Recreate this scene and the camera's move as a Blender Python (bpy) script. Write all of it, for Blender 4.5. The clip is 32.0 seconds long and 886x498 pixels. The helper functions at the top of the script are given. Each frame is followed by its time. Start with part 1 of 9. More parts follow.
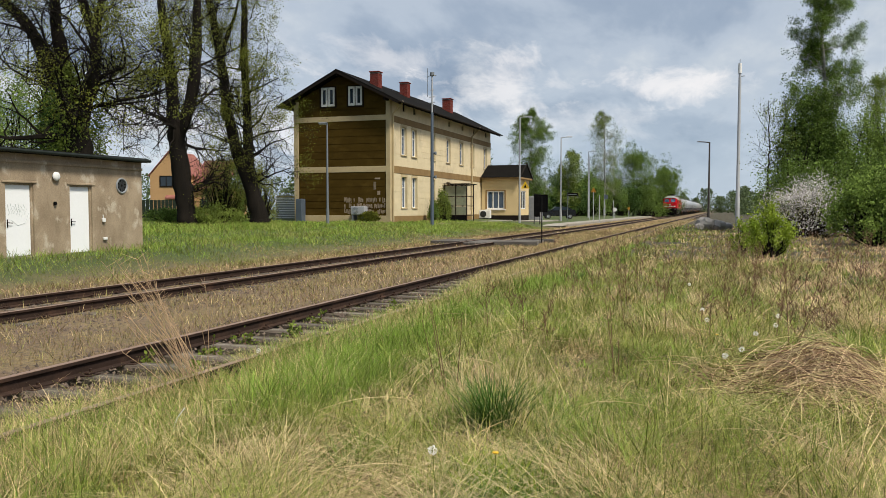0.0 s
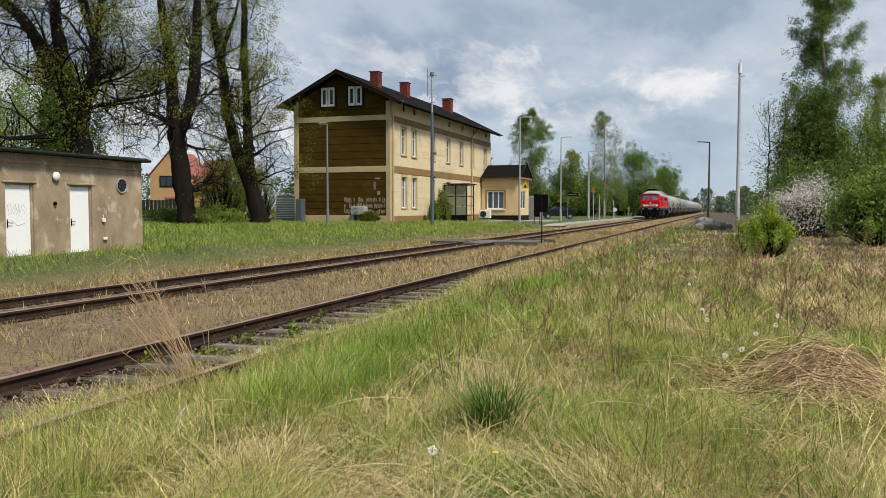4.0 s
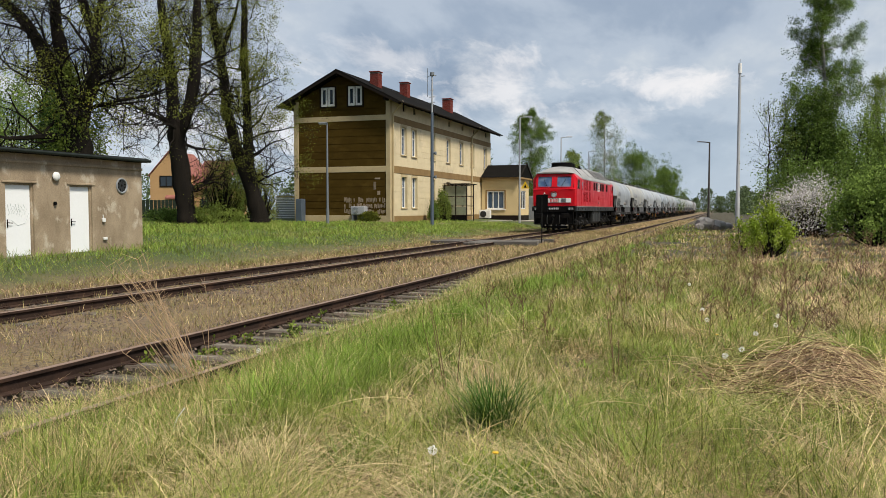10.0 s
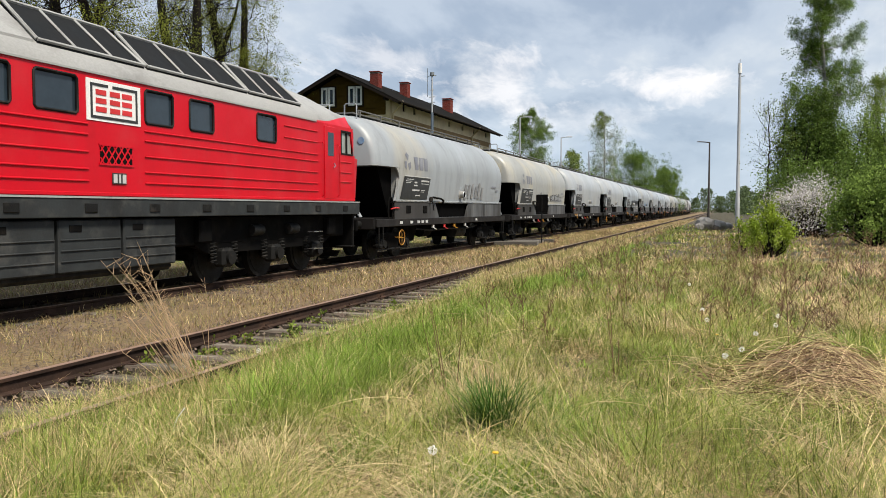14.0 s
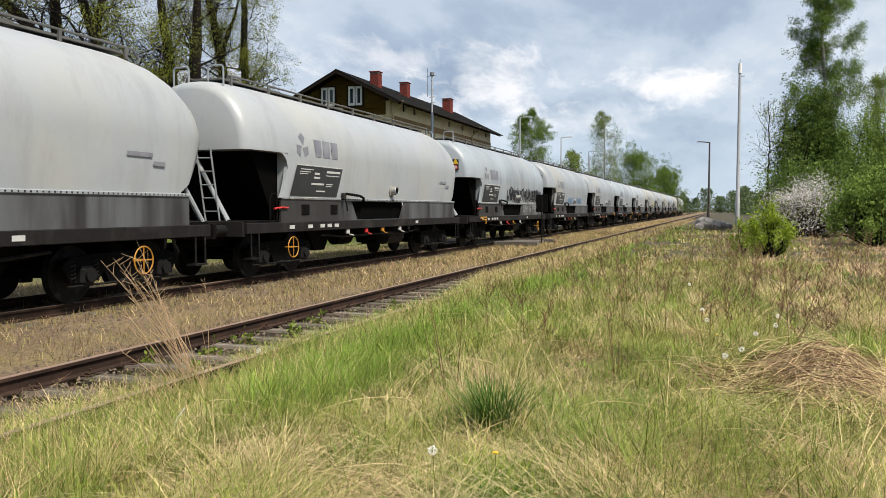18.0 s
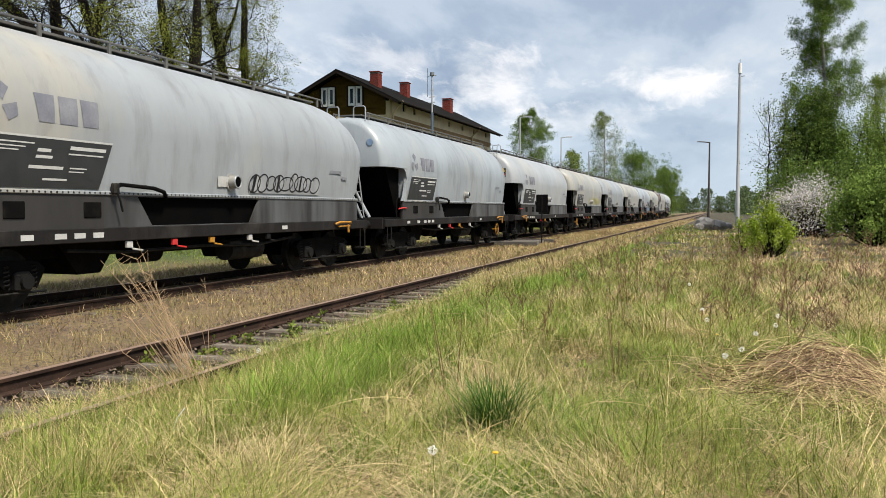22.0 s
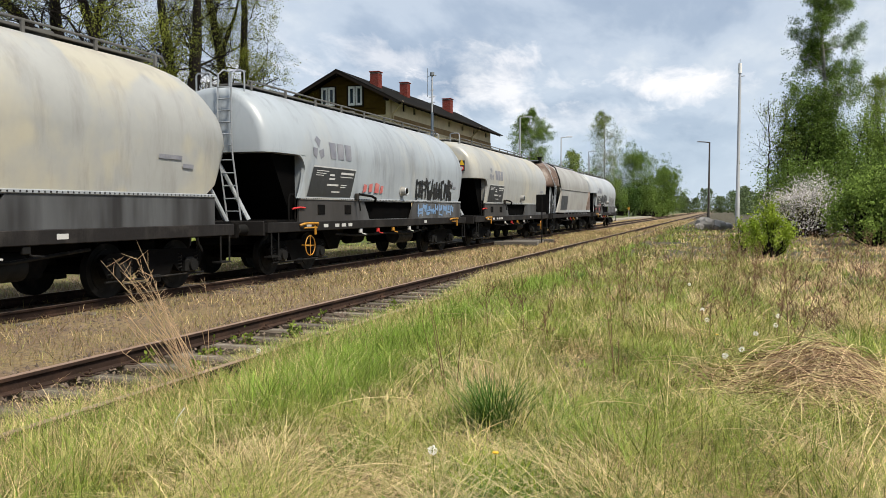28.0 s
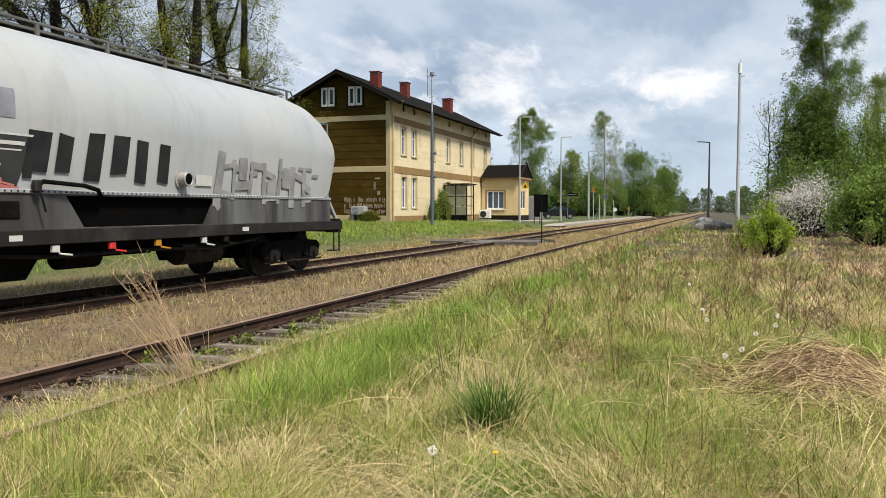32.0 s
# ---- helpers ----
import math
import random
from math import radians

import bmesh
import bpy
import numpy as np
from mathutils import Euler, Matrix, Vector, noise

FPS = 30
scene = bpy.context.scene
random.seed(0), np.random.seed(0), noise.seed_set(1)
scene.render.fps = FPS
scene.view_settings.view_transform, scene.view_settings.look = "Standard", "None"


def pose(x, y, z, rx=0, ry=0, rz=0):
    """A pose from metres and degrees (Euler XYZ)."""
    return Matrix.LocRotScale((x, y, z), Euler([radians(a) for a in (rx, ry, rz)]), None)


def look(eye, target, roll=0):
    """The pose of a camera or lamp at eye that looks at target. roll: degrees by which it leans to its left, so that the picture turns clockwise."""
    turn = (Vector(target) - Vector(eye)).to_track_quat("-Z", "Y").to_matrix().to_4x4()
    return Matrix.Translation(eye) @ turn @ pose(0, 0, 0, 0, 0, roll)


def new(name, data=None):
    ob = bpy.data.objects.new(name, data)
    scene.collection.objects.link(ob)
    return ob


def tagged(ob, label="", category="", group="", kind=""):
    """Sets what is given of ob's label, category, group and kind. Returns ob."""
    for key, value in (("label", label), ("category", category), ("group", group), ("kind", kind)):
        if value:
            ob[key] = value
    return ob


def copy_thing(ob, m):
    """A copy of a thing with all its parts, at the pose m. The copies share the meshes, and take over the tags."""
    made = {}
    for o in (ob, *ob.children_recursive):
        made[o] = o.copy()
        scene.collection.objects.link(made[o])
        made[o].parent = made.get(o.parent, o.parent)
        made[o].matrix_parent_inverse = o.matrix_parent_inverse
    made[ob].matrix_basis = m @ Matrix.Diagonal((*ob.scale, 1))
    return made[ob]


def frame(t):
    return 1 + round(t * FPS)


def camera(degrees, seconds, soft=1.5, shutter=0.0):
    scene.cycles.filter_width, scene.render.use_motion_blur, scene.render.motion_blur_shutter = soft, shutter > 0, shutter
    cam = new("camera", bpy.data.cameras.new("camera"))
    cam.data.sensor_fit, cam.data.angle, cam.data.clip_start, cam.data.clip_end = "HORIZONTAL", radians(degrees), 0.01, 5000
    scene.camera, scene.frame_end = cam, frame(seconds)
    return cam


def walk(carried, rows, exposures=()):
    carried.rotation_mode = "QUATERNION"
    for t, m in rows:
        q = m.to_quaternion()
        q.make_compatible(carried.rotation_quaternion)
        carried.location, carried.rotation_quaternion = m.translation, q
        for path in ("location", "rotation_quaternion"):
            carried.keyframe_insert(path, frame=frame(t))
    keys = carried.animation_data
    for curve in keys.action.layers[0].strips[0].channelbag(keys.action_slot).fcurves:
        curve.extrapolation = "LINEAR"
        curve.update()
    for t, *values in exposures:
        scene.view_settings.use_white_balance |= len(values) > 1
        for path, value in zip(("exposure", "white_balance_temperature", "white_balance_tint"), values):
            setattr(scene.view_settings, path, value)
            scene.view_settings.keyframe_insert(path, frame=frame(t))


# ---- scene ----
# Train position: distance of the locomotive's front buffers along the line, in metres
TRAIN_Y, TRAIN_V, TRAIN_A = 13.33, 13.04, 0.058


def train_y(t):
    d = t - 13.0
    return TRAIN_Y - TRAIN_V * d - 0.5 * TRAIN_A * d * d


# ---- camera ----
cam = camera(57.76, 32.0, soft=0.75)
EYE = pose(10.53, 0.0, 1.49, 87.16, 0, 19.13)
walk(cam, [(0.0, EYE), (32.0, EYE)], exposures=[(0.0, 0.21), (11.5, 0.21), (13.3, 0.43), (18.0, 0.49), (32.0, 0.50)])

# ---- world and sun ----
SUN_EL, SUN_AZ = 56.0, 116.0      # degrees; azimuth from +y clockwise
world = bpy.data.worlds.new("world")
scene.world = world
world.use_nodes = True


def build_world():
    nt = world.node_tree
    nt.nodes.clear()
    N, Lk = nt.nodes.new, nt.links.new

    def node(kind, **kw):
        n = N(kind)
        for k, v in kw.items():
            n.inputs[k].default_value = v
        return n

    def math_(op, a, b=None, clamp=False):
        n = N("ShaderNodeMath")
        n.operation, n.use_clamp = op, clamp
        for i, s in enumerate((a, b)):
            if s is None:
                continue
            if isinstance(s, (int, float)):
                n.inputs[i].default_value = s
            else:
                Lk(s, n.inputs[i])
        return n.outputs[0]

    out, bg = N("ShaderNodeOutputWorld"), N("ShaderNodeBackground")
    sky = N("ShaderNodeTexSky")
    sky.sky_type, sky.sun_disc = "NISHITA", False
    sky.sun_elevation, sky.sun_rotation = radians(SUN_EL), radians(SUN_AZ)
    skys = N("ShaderNodeVectorMath")
    skys.operation = "SCALE"
    skys.inputs["Scale"].default_value = 0.10
    Lk(sky.outputs[0], skys.inputs[0])
    tc = N("ShaderNodeTexCoord")
    sep = N("ShaderNodeSeparateXYZ")
    Lk(tc.outputs["Generated"], sep.inputs[0])
    zc = math_("ADD", math_("MAXIMUM", sep.outputs[2], 0.0), 0.32)
    comb = N("ShaderNodeCombineXYZ")
    Lk(math_("DIVIDE", sep.outputs[0], zc), comb.inputs[0])
    Lk(math_("DIVIDE", sep.outputs[1], zc), comb.inputs[1])

    def cloud(scale, detail, rough, dist, off):
        mp = N("ShaderNodeMapping")
        mp.inputs["Location"].default_value = off
        mp.inputs["Scale"].default_value = (1.5, 1.0, 1.0)
        Lk(comb.outputs[0], mp.inputs[0])
        n = node("ShaderNodeTexNoise", Scale=scale, Detail=detail, Roughness=rough, Distortion=dist)
        Lk(mp.outputs[0], n.inputs["Vector"])
        return n.outputs[0]

    def ramp(fac, *stops):
        r = N("ShaderNodeValToRGB")
        el = r.color_ramp.elements
        while len(el) < len(stops):
            el.new(0.5)
        for e, (p, c) in zip(el, stops):
            e.position, e.color = p, (*c, 1)
        r.color_ramp.interpolation = "EASE"
        Lk(fac, r.inputs[0])
        return r.outputs[0]

    def mix(fac, a, b):
        m = N("ShaderNodeMix")
        m.data_type = "RGBA"
        Lk(fac, m.inputs[0]) if not isinstance(fac, float) else None
        if isinstance(fac, float):
            m.inputs[0].default_value = fac
        for i, s in ((6, a), (7, b)):
            if isinstance(s, tuple):
                m.inputs[i].default_value = (*s, 1)
            else:
                Lk(s, m.inputs[i])
        return m.outputs[2]

    big = cloud(1.5, 6.0, 0.55, 0.2, (3.1, 1.7, 0.0))
    grey = ramp(big, (0.30, (0.21, 0.27, 0.37)), (0.44, (0.31, 0.375, 0.47)), (0.56, (0.44, 0.50, 0.58)), (0.70, (0.58, 0.62, 0.66)))
    small = cloud(2.6, 9.0, 0.6, 0.15, (0.4, 5.2, 0.0))
    glow = ramp(small, (0.54, (0, 0, 0)), (0.72, (0.55, 0.55, 0.55)))
    band = ramp(sep.outputs[2], (0.06, (0, 0, 0)), (0.12, (1, 1, 1)), (0.185, (1, 1, 1)), (0.25, (0.12, 0.12, 0.12)))
    lit = N("ShaderNodeMath")
    lit.operation = "MULTIPLY"
    Lk(glow, lit.inputs[0])
    Lk(band, lit.inputs[1])
    col = mix(lit.outputs[0], grey, (0.74, 0.74, 0.74))
    # sunlit breaks in the cloud deck: centre, half width, half height, strength
    tear = cloud(5.0, 8.0, 0.62, 0.4, (7.3, 2.2, 0.0))
    for centre, wide, high, strength in (((-0.2544, 0.9562, 0.1447), 0.075, 0.040, 0.75), ((-0.0637, 0.987, 0.1477), 0.080, 0.017, 0.8), ((-0.3823, 0.9061, 0.1812), 0.11, 0.02, 0.5),
                                         ((-0.0413, 0.9905, 0.1313), 0.035, 0.018, 0.7), ((-0.1753, 0.9787, 0.1066), 0.12, 0.022, 0.4), ((-0.5854, 0.8054, 0.0935), 0.25, 0.06, 0.85)):
        sub = N("ShaderNodeVectorMath")
        sub.operation = "SUBTRACT"
        Lk(tc.outputs["Generated"], sub.inputs[0])
        sub.inputs[1].default_value = centre
        sc = N("ShaderNodeVectorMath")
        sc.operation = "MULTIPLY"
        Lk(sub.outputs[0], sc.inputs[0])
        sc.inputs[1].default_value = (1 / wide, 1 / wide, 1 / high)
        ln = N("ShaderNodeVectorMath")
        ln.operation = "LENGTH"
        Lk(sc.outputs[0], ln.inputs[0])
        near = math_("SUBTRACT", math_("MULTIPLY", tear, 5.2), math_("ADD", ln.outputs["Value"], 1.5))
        col = mix(math_("MULTIPLY", math_("MULTIPLY", near, 0.85, True), strength), col, (0.86, 0.83, 0.82))
    haze = ramp(sep.outputs[2], (0.0, (1, 1, 1)), (0.16, (0, 0, 0)))
    hz = N("ShaderNodeMath")
    hz.operation = "MULTIPLY"
    Lk(haze, hz.inputs[0])
    hz.inputs[1].default_value = 0.55
    col = mix(hz.outputs[0], col, (0.53, 0.63, 0.74))
    col = mix(0.88, skys.outputs[0], col)
    Lk(col, bg.inputs[0])
    bg.inputs[1].default_value = 1.0
    Lk(bg.outputs[0], out.inputs[0])


build_world()
sun = new("sun", bpy.data.lights.new("sun", "SUN"))
sun.data.energy, sun.data.angle, sun.data.color = 4.6, radians(10), (1.0, 0.92, 0.78)
_az, _el = radians(SUN_AZ), radians(SUN_EL)
sun.matrix_world = look((60 * math.sin(_az) * math.cos(_el), 60 * math.cos(_az) * math.cos(_el), 60 * math.sin(_el)), (0, 0, 0))


# ---- mesh building ----
class Geo:
    """Collects vertices and faces of one mesh; m is a transform for what is added next."""

    def __init__(self):
        self.v, self.f, self.m = [], [], None

    def put(self, vs, fs):
        k = len(self.v)
        if self.m is not None:
            vs = [tuple(self.m @ Vector(q)) for q in vs]
        self.v += [tuple(q) for q in vs]
        self.f += [tuple(i + k for i in q) for q in fs]
        return self

    def box(self, x0, x1, y0, y1, z0, z1, b=0.0):
        if b <= 0:
            vs = [(x, y, z) for z in (z0, z1) for y in (y0, y1) for x in (x0, x1)]
            return self.put(vs, [(0, 2, 3, 1), (4, 5, 7, 6), (0, 1, 5, 4), (2, 6, 7, 3), (0, 4, 6, 2), (1, 3, 7, 5)])
        b = min(b, (x1 - x0) * 0.45, (y1 - y0) * 0.45, (z1 - z0) * 0.45)
        rings = []
        for z, i in ((z0, b), (z0 + b, 0), (z1 - b, 0), (z1, b)):
            rings.append([(x0 + b, y0 + i, z), (x1 - b, y0 + i, z), (x1 - i, y0 + b, z), (x1 - i, y1 - b, z),
                          (x1 - b, y1 - i, z), (x0 + b, y1 - i, z), (x0 + i, y1 - b, z), (x0 + i, y0 + b, z)])
        return self.loft(rings)

    def loft(self, rings, closed=True, caps=True):
        n, vs, fs = len(rings[0]), [], []
        for r in rings:
            vs += r
        for j in range(len(rings) - 1):
            for i in range(n if closed else n - 1):
                a, b = j * n + i, j * n + (i + 1) % n
                fs.append((a, b, b + n, a + n))
        if caps:
            fs.append(tuple(range(n - 1, -1, -1)))
            fs.append(tuple((len(rings) - 1) * n + i for i in range(n)))
        return self.put(vs, fs)

    def tube(self, pts, radii, n=8, caps=True):
        pts = [Vector(q) for q in pts]
        if isinstance(radii, (int, float)):
            radii = [radii] * len(pts)
        rings, up = [], None
        for i, q in enumerate(pts):
            d = (pts[min(i + 1, len(pts) - 1)] - pts[max(i - 1, 0)]).normalized()
            if up is None:
                up = Vector((0, 0, 1)) if abs(d.z) < 0.9 else Vector((1, 0, 0))
            a = d.cross(up).normalized()
            b = a.cross(d).normalized()
            up = b
            rings.append([tuple(q + radii[i] * (math.cos(2 * math.pi * k / n) * a + math.sin(2 * math.pi * k / n) * b)) for k in range(n)])
        return self.loft(rings, True, caps)

    def cyl(self, a, b, r0, r1=None, n=12):
        return self.tube([a, b], [r0, r0 if r1 is None else r1], n)

    def prism(self, poly, axis, lo, hi):
        """A polygon of (u, w) swept along an axis: 'x' takes (y, z), 'y' takes (x, z), 'z' takes (x, y)."""
        def at(u, w, s):
            return {"x": (s, u, w), "y": (u, s, w), "z": (u, w, s)}[axis]
        return self.loft([[at(u, w, lo) for u, w in poly], [at(u, w, hi) for u, w in poly]])

    def quad(self, a, b, c, d):
        return self.put([a, b, c, d], [(0, 1, 2, 3)])

    def ball(self, c, rx, ry, rz, n=10, m=6):
        rings = []
        for j in range(1, m):
            a = math.pi * j / m
            rings.append([(c[0] + rx * math.sin(a) * math.cos(2 * math.pi * i / n), c[1] + ry * math.sin(a) * math.sin(2 * math.pi * i / n), c[2] - rz * math.cos(a)) for i in range(n)])
        return self.loft(rings)

    def ring(self, c, axis, r, t, n=20, k=6):
        pts = []
        for i in range(n + 1):
            a = 2 * math.pi * i / n
            u, w = r * math.cos(a), r * math.sin(a)
            pts.append({"x": (c[0], c[1] + u, c[2] + w), "y": (c[0] + u, c[1], c[2] + w), "z": (c[0] + u, c[1] + w, c[2])}[axis])
        return self.tube(pts, t, k, False)

    def mesh(self, name, material, smooth=35.0):
        me = bpy.data.meshes.new(name)
        me.from_pydata(self.v, [], self.f)
        if material is not None:
            me.materials.append(material)
        if smooth:
            me.polygons.foreach_set("use_smooth", [True] * len(me.polygons))
            me.set_sharp_from_angle(angle=radians(smooth))
        bm = bmesh.new()
        bm.from_mesh(me)
        bmesh.ops.recalc_face_normals(bm, faces=bm.faces)
        bm.to_mesh(me)
        bm.free()
        me.update()
        return me


def part(name, geo, material, parent, label="", smooth=35.0):
    ob = new(name, geo.mesh(name, material, smooth) if isinstance(geo, Geo) else geo)
    ob.parent = parent
    if label:
        ob["label"] = label
    return ob


def thing(name, label, category, at=None, group="", kind=""):
    ob = new(name)
    ob.empty_display_size = 0.2
    if at is not None:
        ob.matrix_basis = at
    return tagged(ob, label, category, group, kind)


def solid(name, geo, material, label, category, group="", kind="", at=None, smooth=35.0):
    ob = new(name, geo.mesh(name, material, smooth))
    if at is not None:
        ob.matrix_basis = at
    return tagged(ob, label, category, group, kind)


# ---- materials ----
def material(name, color, rough=0.7, metal=0.0, second=None, scale=3.0, fine=40.0, amount=0.5, bump=0.15, stretch=(1, 1, 1), rnd=0.0, coords="Object",
             island=0.0, spec=0.5, third=None, stain_scale=0.6, stain_at=(0.52, 0.68), translucent=0.0, bump_dist=0.02, grain=0.35, drip=None, offset=(0, 0, 0), patch=None):
    """A base colour varied at two scales, with fine relief; rnd varies it from object to object, island from piece to piece; drip is a colour that runs down in streaks, patch one in large soft-edged blots."""
    m = bpy.data.materials.new(name)
    m.use_nodes = True
    nt = m.node_tree
    N, Lk = nt.nodes.new, nt.links.new
    b = nt.nodes["Principled BSDF"]
    b.inputs["Metallic"].default_value = metal
    b.inputs["Specular IOR Level"].default_value = spec
    tc = N("ShaderNodeTexCoord")
    mp = N("ShaderNodeMapping")
    mp.inputs["Scale"].default_value, mp.inputs["Location"].default_value = stretch, offset
    Lk(tc.outputs[coords] if coords != "World" else N("ShaderNodeNewGeometry").outputs["Position"], mp.inputs[0])

    def noise_(s, d=4.0, r=0.55):
        n = N("ShaderNodeTexNoise")
        n.inputs["Scale"].default_value, n.inputs["Detail"].default_value, n.inputs["Roughness"].default_value = s, d, r
        Lk(mp.outputs[0], n.inputs["Vector"])
        return n.outputs[0]

    def mix(fac, a, c, mode="MIX"):
        x = N("ShaderNodeMix")
        x.data_type, x.blend_type = "RGBA", mode
        for i, s in ((0, fac), (6, a), (7, c)):
            if isinstance(s, (float, int)):
                x.inputs[i].default_value = s
            elif isinstance(s, tuple):
                x.inputs[i].default_value = (*s, 1)
            else:
                Lk(s, x.inputs[i])
        return x.outputs[2]

    def span(fac, lo, hi, to0=0.0, to1=1.0):
        x = N("ShaderNodeMapRange")
        x.inputs[1].default_value, x.inputs[2].default_value, x.inputs[3].default_value, x.inputs[4].default_value = lo, hi, to0, to1
        Lk(fac, x.inputs[0])
        return x.outputs[0]

    second = second or tuple(c * 0.62 for c in color)
    big, small = noise_(scale), noise_(fine, 3.0)
    col = mix(span(big, 0.35, 0.68, 0.0, amount), color, second)
    if third:
        col = mix(span(noise_(stain_scale, 5.0, 0.62), *stain_at), col, third)
    if patch:
        col = mix(span(noise_(0.55, 3.0, 0.45), 0.56, 0.60, 0.0, 0.75), col, patch)
    if drip:
        dm, dn = N("ShaderNodeMapping"), N("ShaderNodeTexNoise")
        dm.inputs["Scale"].default_value, dm.inputs["Location"].default_value = (1, 1.5, 0.34), offset
        dn.inputs["Scale"].default_value, dn.inputs["Detail"].default_value, dn.inputs["Roughness"].default_value = 1.5, 6.0, 0.65
        Lk(tc.outputs["Object"], dm.inputs[0])
        Lk(dm.outputs[0], dn.inputs["Vector"])
        col = mix(span(dn.outputs[0], 0.50, 0.74, 0.0, 0.6), col, drip)
    col = mix(span(small, 0.3, 0.7, 0.0, grain), col, mix(1.0, col, tuple(0.55 for _ in range(3)), "MULTIPLY"))
    if rnd:
        oi = N("ShaderNodeObjectInfo")
        col = mix(1.0, col, span(oi.outputs["Random"], 0, 1, 1 - rnd, 1 + rnd * 0.6), "MULTIPLY")
    if island:
        gi = N("ShaderNodeNewGeometry")
        col = mix(1.0, col, span(gi.outputs["Random Per Island"], 0, 1, 1 - island, 1 + island * 0.7), "MULTIPLY")
    Lk(col, b.inputs["Base Color"])
    Lk(span(big, 0.3, 0.7, max(rough - 0.1, 0.03), min(rough + 0.1, 1.0)), b.inputs["Roughness"])
    if bump:
        bp = N("ShaderNodeBump")
        bp.inputs["Strength"].default_value, bp.inputs["Distance"].default_value = bump, bump_dist
        Lk(small, bp.inputs["Height"])
        Lk(bp.outputs[0], b.inputs["Normal"])
    if translucent:
        tr, ms = N("ShaderNodeBsdfTranslucent"), N("ShaderNodeMixShader")
        Lk(col, tr.inputs[0])
        ms.inputs[0].default_value = translucent
        Lk(b.outputs[0], ms.inputs[1])
        Lk(tr.outputs[0], ms.inputs[2])
        Lk(ms.outputs[0], nt.nodes["Material Output"].inputs[0])
    return m


def glass(name, tint=(0.02, 0.03, 0.04), rough=0.05):
    return material(name, tint, rough, 0.0, tuple(c * 1.6 for c in tint), 1.5, 8.0, 0.5, 0.0, spec=0.5)


M = {}
M["paint_red"] = material("red_paint", (0.52, 0.0022, 0.012), 0.38, 0, (0.45, 0.003, 0.010), 1.2, 25, 0.5, 0.03, third=(0.50, 0.014, 0.022), stain_scale=1.4, spec=0.25, grain=0.12, drip=(0.40, 0.006, 0.012))
M["roof_grey"] = material("grey_roof_paint", (0.33, 0.33, 0.325), 0.6, 0, (0.25, 0.25, 0.245), 0.9, 30, 0.6, 0.05, third=(0.19, 0.185, 0.18), stain_scale=1.1, stretch=(1, 0.6, 1))
M["frame_grey"] = material("grey_frame_paint", (0.032, 0.036, 0.038), 0.65, 0, (0.017, 0.018, 0.019), 1.6, 30, 0.7, 0.08, third=(0.058, 0.058, 0.056), stain_scale=2, spec=0.2, drip=(0.02, 0.0195, 0.0185))
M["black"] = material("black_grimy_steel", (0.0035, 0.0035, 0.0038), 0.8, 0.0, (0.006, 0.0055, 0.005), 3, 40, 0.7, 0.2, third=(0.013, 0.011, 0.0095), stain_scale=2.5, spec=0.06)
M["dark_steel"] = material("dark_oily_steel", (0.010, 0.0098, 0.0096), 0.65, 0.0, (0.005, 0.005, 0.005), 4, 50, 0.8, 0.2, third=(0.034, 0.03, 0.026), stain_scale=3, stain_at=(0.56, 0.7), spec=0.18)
M["white_paint"] = material("white_paint", (0.78, 0.78, 0.77), 0.5, 0, (0.66, 0.66, 0.65), 3, 40, 0.5, 0.03)
M["glass_dark"] = glass("dark_glass")
# blue tint carries the reflected sky in the panes
M["glass_house"] = glass("sky_tinted_house_glass", (0.045, 0.075, 0.125), 0.04)
# blue base and paler blots paint the sky reflection into the windscreen
M["glass_sky"] = material("sky_tinted_windscreen", (0.05, 0.095, 0.20), 0.04, 0.0, (0.16, 0.22, 0.31), 2.2, 8.0, 0.9, 0.0, spec=0.5)
M["glass_cab"] = glass("pale_cab_glass", (0.26, 0.28, 0.26), 0.08)
M["lens"] = material("frosted_lens", (0.85, 0.85, 0.8), 0.12, 0.0, (0.7, 0.7, 0.66), 6, 60, 0.3, 0.02)
M["chrome"] = material("bright_metal", (0.55, 0.55, 0.55), 0.25, 0.9, None, 5, 60, 0.3, 0.03)
M["steel_grey"] = material("galvanised_steel", (0.33, 0.35, 0.37), 0.5, 0.4, (0.25, 0.26, 0.28), 4, 40, 0.5, 0.05)
M["yellow"] = material("orange_yellow_paint", (0.50, 0.23, 0.014), 0.55, 0, (0.26, 0.12, 0.015), 6, 50, 0.8, 0.05)
M["red_small"] = material("red_enamel", (0.6, 0.03, 0.03), 0.5)
M["tank"] = material("pale_grey_tank_paint", (0.305, 0.328, 0.352), 0.42, 0, (0.235, 0.252, 0.268), 0.45, 9, 0.9, 0.008, third=(0.355, 0.335, 0.285), stain_scale=0.3, stain_at=(0.54, 0.74), stretch=(1, 1, 0.45), grain=0.08, drip=(0.15, 0.15, 0.15))
M["tank_clean"] = material("clean_grey_tank_paint", (0.335, 0.355, 0.378), 0.40, 0, (0.285, 0.305, 0.325), 0.4, 9, 0.8, 0.008, third=(0.36, 0.36, 0.345), stain_scale=0.3, stain_at=(0.5, 0.74), grain=0.06, drip=(0.235, 0.24, 0.245), offset=(11, 3, 7))
M["tank_blue"] = material("bluish_grimy_tank_paint", (0.31, 0.345, 0.38), 0.42, 0, (0.245, 0.27, 0.295), 0.5, 9, 0.9, 0.008, third=(0.33, 0.335, 0.32), stain_scale=0.4, stretch=(1, 1, 0.45), grain=0.08, drip=(0.10, 0.102, 0.105), offset=(5, 21, 2))
